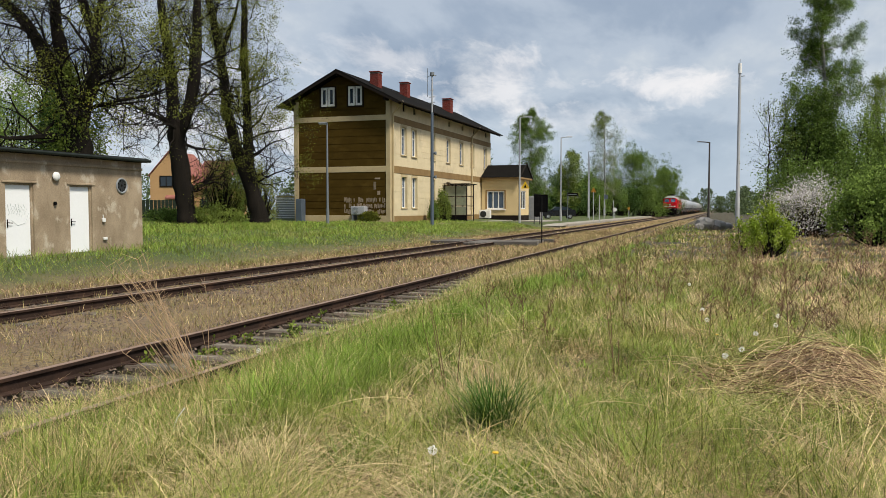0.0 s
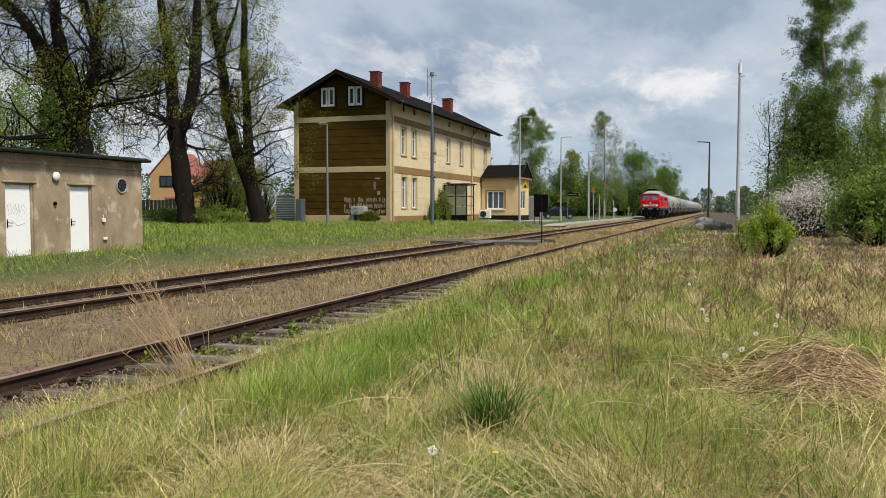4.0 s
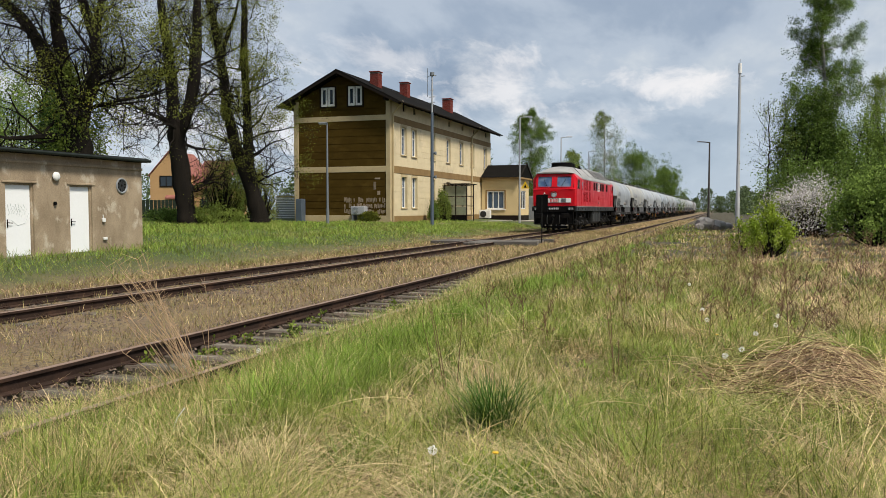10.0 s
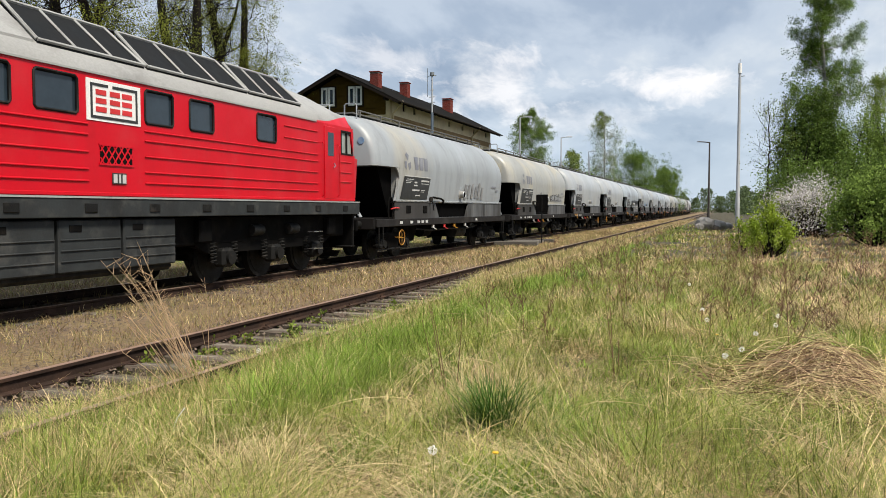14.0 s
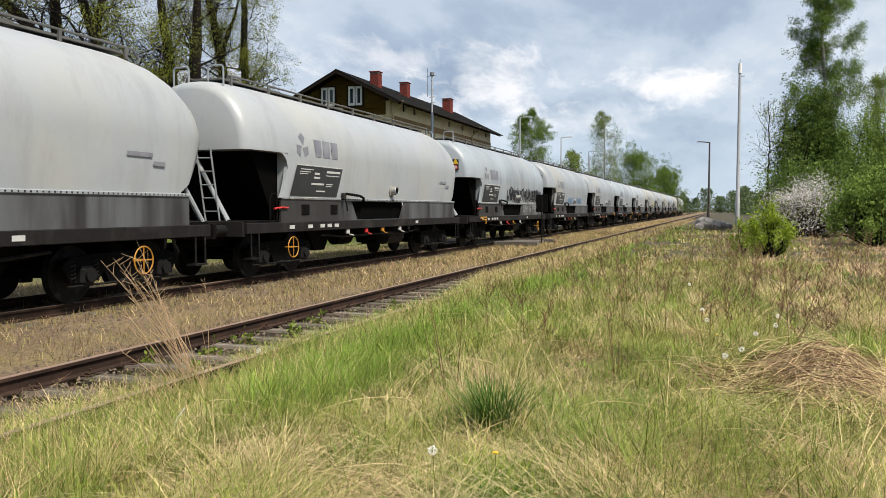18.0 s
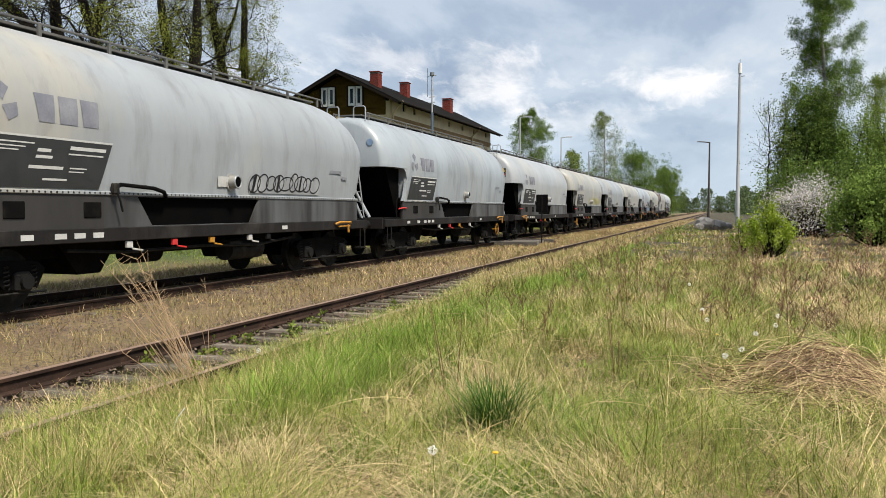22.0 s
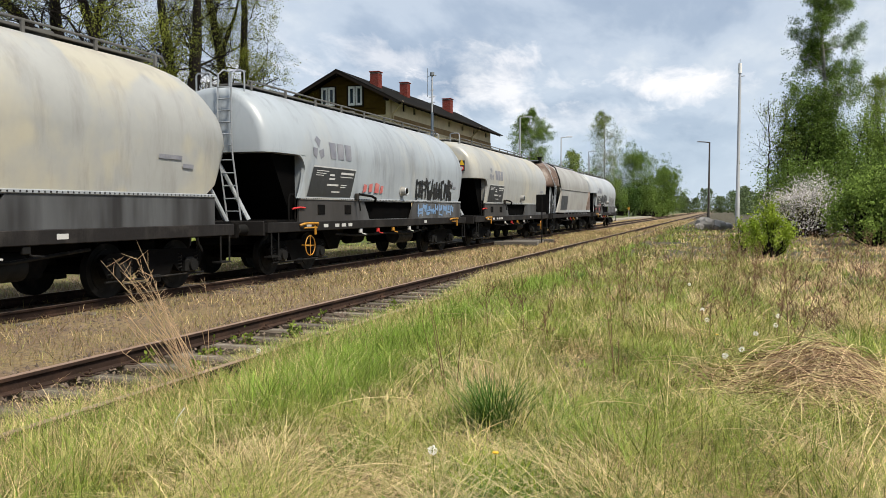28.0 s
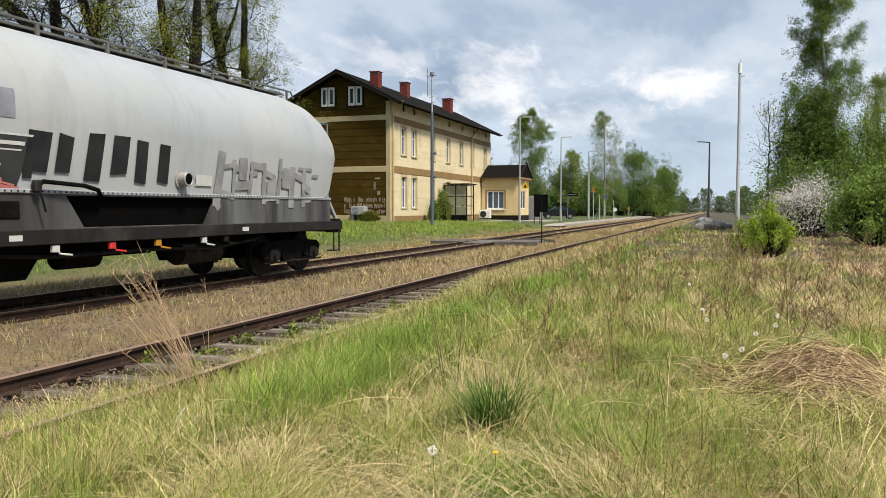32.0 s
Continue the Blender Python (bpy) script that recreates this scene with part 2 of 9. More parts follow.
M["tank_cream"] = material("cream_stained_tank_paint", (0.325, 0.328, 0.318), 0.42, 0, (0.255, 0.26, 0.25), 0.45, 9, 0.8, 0.008, third=(0.365, 0.345, 0.285), stain_scale=0.5, stain_at=(0.46, 0.62), stretch=(1, 1, 0.8), grain=0.08, drip=(0.18, 0.17, 0.155), offset=(2, 9, 31), patch=(0.385, 0.355, 0.275))
M["tank_grimy"] = material("grimy_grey_tank_paint", (0.30, 0.295, 0.28), 0.5, 0, (0.235, 0.23, 0.215), 0.5, 12, 0.8, 0.02, third=(0.20, 0.185, 0.165), stain_scale=0.45, stain_at=(0.55, 0.75), grain=0.15, drip=(0.16, 0.15, 0.135))
M["skirt"] = material("streaked_skirt_paint", (0.115, 0.12, 0.127), 0.6, 0, (0.045, 0.045, 0.047), 0.9, 18, 1.0, 0.05, stretch=(1, 0.75, 0.12), third=(0.022, 0.02, 0.02), stain_scale=0.42, stain_at=(0.45, 0.52), rnd=0.25, grain=0.2, drip=(0.03, 0.028, 0.027))
M["skirt_dark"] = material("sooty_skirt_paint", (0.042, 0.038, 0.036), 0.65, 0, (0.022, 0.02, 0.019), 0.8, 18, 1.0, 0.05, stretch=(1, 0.75, 0.3), third=(0.085, 0.08, 0.076), stain_scale=0.5, stain_at=(0.58, 0.72), rnd=0.25, grain=0.25, drip=(0.015, 0.014, 0.013))
M["sill"] = material("grimy_brown_sill", (0.016, 0.0145, 0.0145), 0.75, 0, (0.009, 0.0083, 0.0083), 1.2, 30, 0.8, 0.1, third=(0.036, 0.032, 0.030), stain_scale=1.2, rnd=0.2, spec=0.15, drip=(0.045, 0.042, 0.039))
# near-black colour that paints in the shade of deep openings
M["soot"] = material("shade_black_recess", (0.0022, 0.0022, 0.0024), 0.95, 0, (0.004, 0.0038, 0.0036), 2, 30, 0.7, 0.1, spec=0.03)
M["walkway"] = material("dull_walkway_steel", (0.135, 0.132, 0.125), 0.7, 0.1, (0.08, 0.078, 0.074), 3, 40, 0.7, 0.1, spec=0.2)
M["decal_black"] = material("black_panel_paint", (0.02, 0.021, 0.022), 0.55, 0, (0.035, 0.035, 0.035), 4, 40, 0.5, 0.02)
M["decal_grey"] = material("faded_grey_lettering", (0.155, 0.16, 0.195), 0.55, 0, (0.26, 0.265, 0.29), 2.5, 30, 0.8, 0.0)
M["decal_white"] = material("white_lettering", (0.52, 0.52, 0.51), 0.55, 0, (0.36, 0.36, 0.36), 4, 40, 0.5, 0.0)
M["graffiti_black"] = material("black_spray_paint", (0.011, 0.011, 0.012), 0.5, 0, (0.03, 0.03, 0.032), 3, 40, 0.6, 0.0, spec=0.2)
M["graffiti_wash"] = material("faint_spray_shadow", (0.23, 0.24, 0.255), 0.5, 0, (0.32, 0.335, 0.35), 2.5, 20, 1.0, 0.0, grain=0.1)
M["graffiti_grey"] = material("washed_spray_paint", (0.17, 0.17, 0.18), 0.55, 0, (0.30, 0.30, 0.30), 2, 30, 0.9, 0.0)
M["graffiti_blue"] = material("blue_spray_paint", (0.10, 0.22, 0.42), 0.55, 0, (0.25, 0.33, 0.45), 2, 30, 0.8, 0.0)
M["graffiti_yellow"] = material("yellow_spray_paint", (0.40, 0.375, 0.15), 0.55, 0, (0.36, 0.35, 0.24), 2, 30, 0.9, 0.0)
M["graffiti_red"] = material("red_spray_paint", (0.45, 0.07, 0.07), 0.55, 0, (0.5, 0.25, 0.22), 2, 30, 0.8, 0.0)
M["rust_brown"] = material("rusty_brown_paint", (0.13, 0.085, 0.065), 0.75, 0, (0.07, 0.045, 0.035), 1.2, 25, 0.8, 0.1, third=(0.26, 0.225, 0.20), stain_scale=0.9)
M["rail"] = material("rusty_rail_steel", (0.040, 0.024, 0.018), 0.85, 0.0, (0.022, 0.014, 0.011), 3, 60, 0.7, 0.3, third=(0.075, 0.042, 0.028), stain_scale=1.8, spec=0.15)
M["railhead"] = material("worn_rail_head", (0.30, 0.205, 0.155), 0.55, 0.15, (0.17, 0.105, 0.075), 3, 50, 0.7, 0.1, stretch=(1, 0.15, 1))
M["sleeper"] = material("weathered_oak_sleeper", (0.135, 0.112, 0.088), 0.9, 0, (0.065, 0.052, 0.042), 2.5, 30, 0.8, 0.7, stretch=(0.35, 3, 1), rnd=0.35, third=(0.25, 0.225, 0.185), stain_scale=2.5, spec=0.2)
M["wall_cream"] = material("cream_render", (0.68, 0.575, 0.375), 0.85, 0, (0.58, 0.485, 0.31), 0.9, 30, 0.6, 0.15, third=(0.46, 0.385, 0.26), stain_scale=0.5, stain_at=(0.55, 0.75), rnd=0.05)
M["wall_annex"] = material("yellow_cream_render", (0.64, 0.50, 0.27), 0.85, 0, (0.56, 0.43, 0.24), 0.9, 30, 0.6, 0.12)
M["wall_ochre"] = material("ochre_band_render", (0.25, 0.155, 0.055), 0.85, 0, (0.19, 0.115, 0.045), 1.2, 30, 0.6, 0.15)
M["wall_brown"] = material("olive_brown_boarding", (0.070, 0.043, 0.008), 0.9, 0, (0.052, 0.031, 0.006), 0.8, 25, 0.7, 0.12, stretch=(1, 1, 2), third=(0.088, 0.055, 0.012), stain_scale=0.7, rnd=0.10, spec=0.05)
M["trim_cream"] = material("cream_trim", (0.50, 0.40, 0.23), 0.8, 0, (0.40, 0.31, 0.18), 1.5, 30, 0.6, 0.1)
M["roof_dark"] = material("dark_bitumen_roof", (0.008, 0.0075, 0.007), 0.95, 0, (0.014, 0.013, 0.012), 1.2, 20, 0.7, 0.3, spec=0.03)
M["dark_wood"] = material("dark_stained_wood", (0.018, 0.013, 0.010), 0.8, 0, (0.011, 0.008, 0.006), 3, 30, 0.7, 0.2, stretch=(1, 0.3, 1), spec=0.1)
M["brick_red"] = material("red_brick", (0.21, 0.045, 0.034), 0.9, 0, (0.13, 0.033, 0.026), 4, 40, 0.8, 0.4, rnd=0.25, spec=0.15)
M["gutter_green"] = material("dark_green_gutter_paint", (0.010, 0.015, 0.012), 0.6, 0, (0.02, 0.024, 0.02), 3, 30, 0.6, 0.1, spec=0.2)
M["mortar"] = material("grey_mortar", (0.28, 0.24, 0.2), 0.95)
M["hut_render"] = material("rough_grey_brown_render", (0.40, 0.315, 0.215), 0.95, 0, (0.25, 0.19, 0.125), 1.6, 34, 1.0, 0.9, third=(0.50, 0.43, 0.33), stain_scale=2.2, stain_at=(0.56, 0.64), stretch=(1, 1, 0.7), grain=0.6)
M["door_white"] = material("white_painted_steel_door", (0.80, 0.82, 0.84), 0.5, 0, (0.74, 0.76, 0.78), 1.2, 20, 0.4, 0.02, grain=0.08)
M["concrete"] = material("worn_tan_concrete", (0.33, 0.305, 0.265), 0.9, 0, (0.24, 0.215, 0.18), 1.1, 30, 0.8, 0.3)
M["scraped_paint"] = material("scraped_greyish_paint", (0.30, 0.235, 0.165), 0.9, 0, (0.20, 0.15, 0.10), 4, 30, 0.8, 0.1, rnd=0.35)
M["tile_red"] = material("red_roof_tile", (0.27, 0.10, 0.075), 0.85, 0, (0.19, 0.07, 0.055), 3, 30, 0.7, 0.2, rnd=0.3)
M["plaster_yellow"] = material("apricot_plaster", (0.52, 0.31, 0.14), 0.9, 0, (0.44, 0.27, 0.13), 0.8, 25, 0.6, 0.2)
M["car_black"] = material("black_car_paint", (0.01, 0.011, 0.013), 0.18, 0, None, 2, 30, 0.3, 0.0)
M["rubber"] = material("tyre_rubber", (0.015, 0.015, 0.015), 0.9)
M["post_grey"] = material("grey_steel_post", (0.20, 0.22, 0.24), 0.55, 0.3, (0.15, 0.165, 0.18), 3, 40, 0.5, 0.05)
M["post_pale"] = material("pale_steel_post", (0.42, 0.43, 0.45), 0.5, 0.2, (0.33, 0.34, 0.36), 3, 40, 0.5, 0.05)
M["post_blue"] = material("blue_grey_mast_paint", (0.10, 0.13, 0.17), 0.5, 0.2, (0.08, 0.10, 0.13), 3, 40, 0.5, 0.05)
M["wood_pole"] = material("tarred_wood_pole", (0.045, 0.038, 0.034), 0.85, 0, (0.07, 0.06, 0.05), 3, 30, 0.7, 0.3, stretch=(3, 3, 0.3))
M["sign_yellow"] = material("yellow_sign_enamel", (0.75, 0.48, 0.02), 0.4)
M["bark"] = material("dark_bark", (0.010, 0.0085, 0.007), 0.95, 0, (0.022, 0.018, 0.014), 1.5, 14, 0.8, 0.9, stretch=(2, 2, 0.4), bump_dist=0.05, spec=0.1)
M["birch"] = material("birch_bark", (0.42, 0.40, 0.36), 0.85, 0, (0.10, 0.09, 0.08), 1.2, 9, 0.9, 0.4, stretch=(1, 1, 2.5))
M["leaf_spring"] = material("fresh_spring_leaf", (0.21, 0.27, 0.045), 0.6, 0, (0.13, 0.18, 0.035), 0.5, 6, 0.7, 0, island=0.5, translucent=0.35, spec=0.2)
M["leaf_dark"] = material("deep_green_leaf", (0.065, 0.125, 0.02), 0.55, 0, (0.04, 0.075, 0.015), 0.4, 6, 0.8, 0, island=0.5, translucent=0.3, spec=0.2)
# leaf green lightened to take in the haze over the trees
M["leaf_birch"] = material("hazy_birch_leaf", (0.20, 0.30, 0.06), 0.55, 0, (0.115, 0.18, 0.036), 0.4, 3, 0.9, 0, island=0.6, translucent=0.4, spec=0.15, grain=0.6)
# fresh green made paler still, so that sunlight is in the colour
M["leaf_lit"] = material("sunlit_fresh_leaf", (0.29, 0.40, 0.085), 0.55, 0, (0.16, 0.25, 0.05), 0.4, 3, 0.9, 0, island=0.6, translucent=0.45, spec=0.15, grain=0.6)
M["leaf_far"] = material("distant_foliage", (0.15, 0.20, 0.085), 0.7, 0, (0.10, 0.14, 0.065), 0.12, 3, 0.9, 0, island=0.4, translucent=0.25, spec=0.2)
M["leaf_yellow"] = material("yellow_green_leaf", (0.37, 0.48, 0.05), 0.6, 0, (0.18, 0.27, 0.03), 1.0, 8, 0.7, 0, island=0.4, translucent=0.45, spec=0.2, grain=0.5)
M["seed_white"] = material("white_seed_down", (0.92, 0.91, 0.88), 0.8, 0, (0.84, 0.82, 0.78), 4, 40, 0.4, 0, translucent=0.4, spec=0.1, grain=0.1)
M["blossom"] = material("white_blossom", (0.88, 0.84, 0.82), 0.7, 0, (0.66, 0.60, 0.58), 0.8, 6, 0.8, 0, island=0.35, translucent=0.25, spec=0.2)
M["grass_green"] = material("fresh_grass_blade", (0.38, 0.42, 0.095), 0.55, 0, (0.19, 0.22, 0.045), 0.6, 4, 0.9, 0, island=0.65, translucent=0.3, spec=0.15, grain=0.6)
M["grass_lush"] = material("lush_grass_blade", (0.31, 0.45, 0.075), 0.5, 0, (0.16, 0.26, 0.035), 0.9, 4, 0.9, 0, island=0.6, translucent=0.35, spec=0.15, grain=0.6)
M["grass_dry"] = material("straw_blade", (0.84, 0.67, 0.37), 0.75, 0, (0.54, 0.39, 0.19), 0.9, 4, 0.9, 0, island=0.6, translucent=0.2, spec=0.15, grain=0.6)
M["grass_deep"] = material("dark_tussock_blade", (0.085, 0.18, 0.022), 0.5, 0, (0.05, 0.115, 0.015), 0.8, 5, 0.8, 0, island=0.35, translucent=0.3, spec=0.2, grain=0.5)
M["weed_brown"] = material("dead_brown_stem", (0.23, 0.14, 0.085), 0.85, 0, (0.14, 0.085, 0.055), 0.8, 8, 0.8, 0, island=0.4, spec=0.1)
M["straw_pale"] = material("pale_straw", (0.74, 0.61, 0.33), 0.75, 0, (0.50, 0.39, 0.185), 0.8, 6, 0.8, 0, island=0.45, translucent=0.1, spec=0.15, grain=0.5)
M["grass_bed"] = material("brown_bed_blade", (0.40, 0.30, 0.15), 0.8, 0, (0.22, 0.15, 0.075), 0.6, 4, 0.9, 0, island=0.5, translucent=0.2, spec=0.2, grain=0.7)
M["leaf_olive"] = material("dull_spring_leaf", (0.26, 0.285, 0.04), 0.6, 0, (0.13, 0.145, 0.025), 0.5, 6, 0.8, 0, island=0.6, translucent=0.5, spec=0.15)
M["grass_olive"] = material("olive_withering_blade", (0.39, 0.37, 0.13), 0.7, 0, (0.21, 0.20, 0.07), 0.5, 4, 0.9, 0, island=0.5, translucent=0.25, spec=0.2, grain=0.7)
M["straw_brown"] = material("brownish_straw_blade", (0.70, 0.50, 0.31), 0.8, 0, (0.39, 0.26, 0.155), 0.5, 4, 0.9, 0, island=0.6, translucent=0.15, spec=0.15, grain=0.6)
M["shutter"] = material("dark_slat_shutter", (0.010, 0.011, 0.012), 0.7, 0, (0.018, 0.018, 0.019), 3, 30, 0.6, 0.05, spec=0.12)
M["stone"] = material("grey_boulder", (0.40, 0.38, 0.35), 0.9, 0, (0.26, 0.24, 0.22), 3, 25, 0.8, 0.6)
M["gravel"] = material("track_gravel", (0.165, 0.125, 0.098), 0.95, 0, (0.085, 0.064, 0.05), 1.5, 12, 0.8, 0.4, island=0.6, spec=0.2)


def ground_material():
    m = bpy.data.materials.new("ground_soil_and_turf")
    m.use_nodes = True
    nt = m.node_tree
    N, Lk = nt.nodes.new, nt.links.new
    b = nt.nodes["Principled BSDF"]
    geo = N("ShaderNodeNewGeometry")
    sep = N("ShaderNodeSeparateXYZ")
    Lk(geo.outputs["Position"], sep.inputs[0])

    def noise_(s, d=5.0, r=0.6):
        n = N("ShaderNodeTexNoise")
        n.inputs["Scale"].default_value, n.inputs["Detail"].default_value, n.inputs["Roughness"].default_value = s, d, r
        Lk(geo.outputs["Position"], n.inputs["Vector"])
        return n.outputs[0]

    def span(fac, lo, hi):
        x = N("ShaderNodeMapRange")
        x.interpolation_type = "SMOOTHSTEP"
        x.inputs[1].default_value, x.inputs[2].default_value = lo, hi
        Lk(fac, x.inputs[0])
        return x.outputs[0]

    def mix(fac, a, c, mode="MIX"):
        x = N("ShaderNodeMix")
        x.data_type, x.blend_type = "RGBA", mode
        for i, s in ((0, fac), (6, a), (7, c)):
            if isinstance(s, (float, int)):
                x.inputs[i].default_value = s
            elif isinstance(s, tuple):
                x.inputs[i].default_value = (*s, 1)
            else:
                Lk(s, x.inputs[i])
        return x.outputs[2]

    def add(a, c):
        x = N("ShaderNodeMath")
        x.operation = "MULTIPLY_ADD"
        Lk(c, x.inputs[0])
        x.inputs[1].default_value = 2.4
        Lk(a, x.inputs[2])
        return x.outputs[0]

    turf = mix(span(noise_(0.5), 0.4, 0.62), (0.05, 0.05, 0.02), (0.085, 0.065, 0.034))
    turf = mix(span(noise_(3.0), 0.42, 0.7), turf, (0.045, 0.032, 0.021))
    lawn = mix(span(noise_(0.35), 0.42, 0.66), (0.06, 0.088, 0.02), (0.085, 0.095, 0.03))
    bed = mix(span(noise_(1.1), 0.38, 0.64), (0.20, 0.135, 0.082), (0.25, 0.185, 0.085))
    bed = mix(span(noise_(14.0), 0.45, 0.7), bed, (0.10, 0.075, 0.055))
    xs = add(sep.outputs[0], noise_(0.6))
    col = mix(span(xs, -4.2, -1.2), lawn, bed)
    col = mix(span(xs, 7.0, 8.6), col, turf)
    sd = N("ShaderNodeMath")
    sd.operation = "COMPARE"
    Lk(sep.outputs[0], sd.inputs[0])
    sd.inputs[1].default_value, sd.inputs[2].default_value = 5.3, 1.15
    col = mix(sd.outputs[0], col, mix(span(noise_(6.0), 0.4, 0.65), (0.075, 0.055, 0.04), (0.13, 0.10, 0.07)))
    col = mix(span(noise_(22.0, 3.0), 0.35, 0.75), col, mix(1.0, col, (0.5, 0.5, 0.5), "MULTIPLY"))
    Lk(col, b.inputs["Base Color"])
    b.inputs["Roughness"].default_value = 0.95
    bp = N("ShaderNodeBump")
    bp.inputs["Strength"].default_value, bp.inputs["Distance"].default_value = 0.8, 0.05
    Lk(noise_(18.0, 6.0, 0.7), bp.inputs["Height"])
    Lk(bp.outputs[0], b.inputs["Normal"])
    return m


# ---- ground ----
def sstep(x, a, b):
    t = min(max((x - a) / (b - a), 0.0), 1.0)
    return t * t * (3 - 2 * t)


def ground_z(x, y):
    z = -0.17
    z += 0.40 * sstep(-x, 2.6, 7.2) + 0.22 * sstep(-x, 7.5, 13.5) + 0.20 * sstep(-x, 21.8, 25.0) * (1 - sstep(y, 60, 90))
    z -= 0.075 * (1 - sstep(abs(x - 5.3), 1.05, 1.45))
    z += 0.04 * noise.noise((x * 0.35, y * 0.35, 0.3)) * (sstep(x, 6.8, 8.5) + sstep(-x, 3.5, 6))
    z += 0.03 * noise.noise((x * 1.3, y * 1.3, 3.3)) * sstep(x, 6.8, 8.5)
    return z


def build_ground():
    def axis(stops):
        out = []
        for a, b, n in stops:
            out += [a + (b - a) * i / n for i in range(n)]
        return out + [stops[-1][1]]
    xs = axis([(-3000, -400, 8), (-400, -60, 12), (-60, -20, 26), (-20, 24, 110), (24, 60, 24), (60, 400, 12), (400, 3000, 8)])
    ys = axis([(-1500, -60, 8), (-60, -4, 12), (-4, 50, 135), (50, 120, 50), (120, 400, 24), (400, 4000, 12)])
    g = Geo()
    g.v = [(x, y, ground_z(x, y)) for y in ys for x in xs]
    n = len(xs)
    g.f = [(j * n + i, j * n + i + 1, (j + 1) * n + i + 1, (j + 1) * n + i) for j in range(len(ys) - 1) for i in range(n - 1)]
    ob = solid("ground", g, ground_material(), "", "", kind="structure", smooth=60)
    return ob


build_ground()

# ---- tracks ----
RAIL = [(-0.036, 0.0), (-0.036, -0.03), (-0.010, -0.045), (-0.010, -0.125), (-0.065, -0.14), (-0.065, -0.152), (0.065, -0.152), (0.065, -0.14), (0.010, -0.125), (0.010, -0.045), (0.036, -0.03), (0.036, 0.0)]


def rail_mesh(y0, y1, name):
    g = Geo()
    g.prism([(x, z - 0.004) for x, z in RAIL], "y", y0, y1)
    me = g.mesh(name, M["rail"], 30)
    return me


SLEEPER = Geo().box(-1.27, 1.27, -0.125, 0.125, -0.30, -0.150, 0.02).mesh("sleeper", M["sleeper"])
PLATE = Geo().box(-0.16, 0.16, -0.09, 0.09, -0.152, -0.140, 0.004)
for _s in (-1, 1):
    PLATE.box(_s * 0.10 - 0.03, _s * 0.10 + 0.03, -0.05, 0.05, -0.142, -0.115, 0.008)
    PLATE.cyl((_s * 0.11, 0, -0.12), (_s * 0.11, 0, -0.085), 0.016, n=6)
PLATE = PLATE.mesh("tie_plate", M["rail"])


def build_track(x, label, first, last, gap, rough):
    t = thing("railway_track", label, "railway track", pose(x, 0, 0), kind="structure")
    rng = random.Random(int(x * 10) + 3)
    for s in (-0.7535, 0.7535):
        r = part("rail", rail_mesh(-30, 330, "rail"), None, t)
        r.location.x = s
        h = part("rail_head", Geo().box(-0.034, 0.034, -30, 330, -0.004, 0.0).mesh("rail_head", M["railhead"], 0), None, t, "worn bright running surface")
        h.location.x = s
    y = first
    while y < last:
        o = part("sleeper", SLEEPER, None, t)
        o.matrix_basis = pose(rng.uniform(-0.03, 0.03), y + rng.uniform(-0.03, 0.03), rng.uniform(-rough, 0.0), 0, rng.uniform(-1, 1) * rough * 20, rng.uniform(-1.2, 1.2))
        if y < 26:
            for s in (-0.7535, 0.7535):
                o = part("tie_plate", PLATE, None, t)
                o.location = (s, y, 0)
        y += gap
    return t


build_track(0.0, "rusty main line rails half sunk in gravel", -6.75, 60.0, 0.65, 0.02)
build_track(5.30, "rusty siding rails on weathered wooden sleepers", -6.7, 60.0, 0.65, 0.015)


# ---- station building ----
def window_unit(parent, y, z0, z1, w, xw, panes="tall"):
    """A casement window set in the +x wall: reveal, white frame, glazing bars, dark panes."""
    f = Geo()
    d = 0.07
    for a, b, c, e in ((y - w / 2, y - w / 2 + d, z0, z1), (y + w / 2 - d, y + w / 2, z0, z1), (y - w / 2 + d, y + w / 2 - d, z0, z0 + d), (y - w / 2 + d, y + w / 2 - d, z1 - d, z1),
                       (y - 0.04, y + 0.04, z0 + d, z1 - d), (y - w / 2 + d, y - 0.04, z0 + (z1 - z0) * 0.66, z0 + (z1 - z0) * 0.66 + 0.06), (y + 0.04, y + w / 2 - d, z0 + (z1 - z0) * 0.66, z0 + (z1 - z0) * 0.66 + 0.06)):
        f.box(xw - 0.22, xw - 0.14, a, b, c, e, 0.01)
    win = part("window", f, M["white_paint"], parent, "white-framed casement window")
    part("pane", Geo().box(xw - 0.195, xw - 0.185, y - w / 2 + 0.03, y + w / 2 - 0.03, z0 + 0.03, z1 - 0.03), M["glass_house"], win)
    part("window_sill", Geo().box(xw - 0.1, xw + 0.09, y - w / 2 - 0.1, y + w / 2 + 0.1, z0 - 0.09, z0 - 0.004, 0.015), M["trim_cream"], win)
    return win


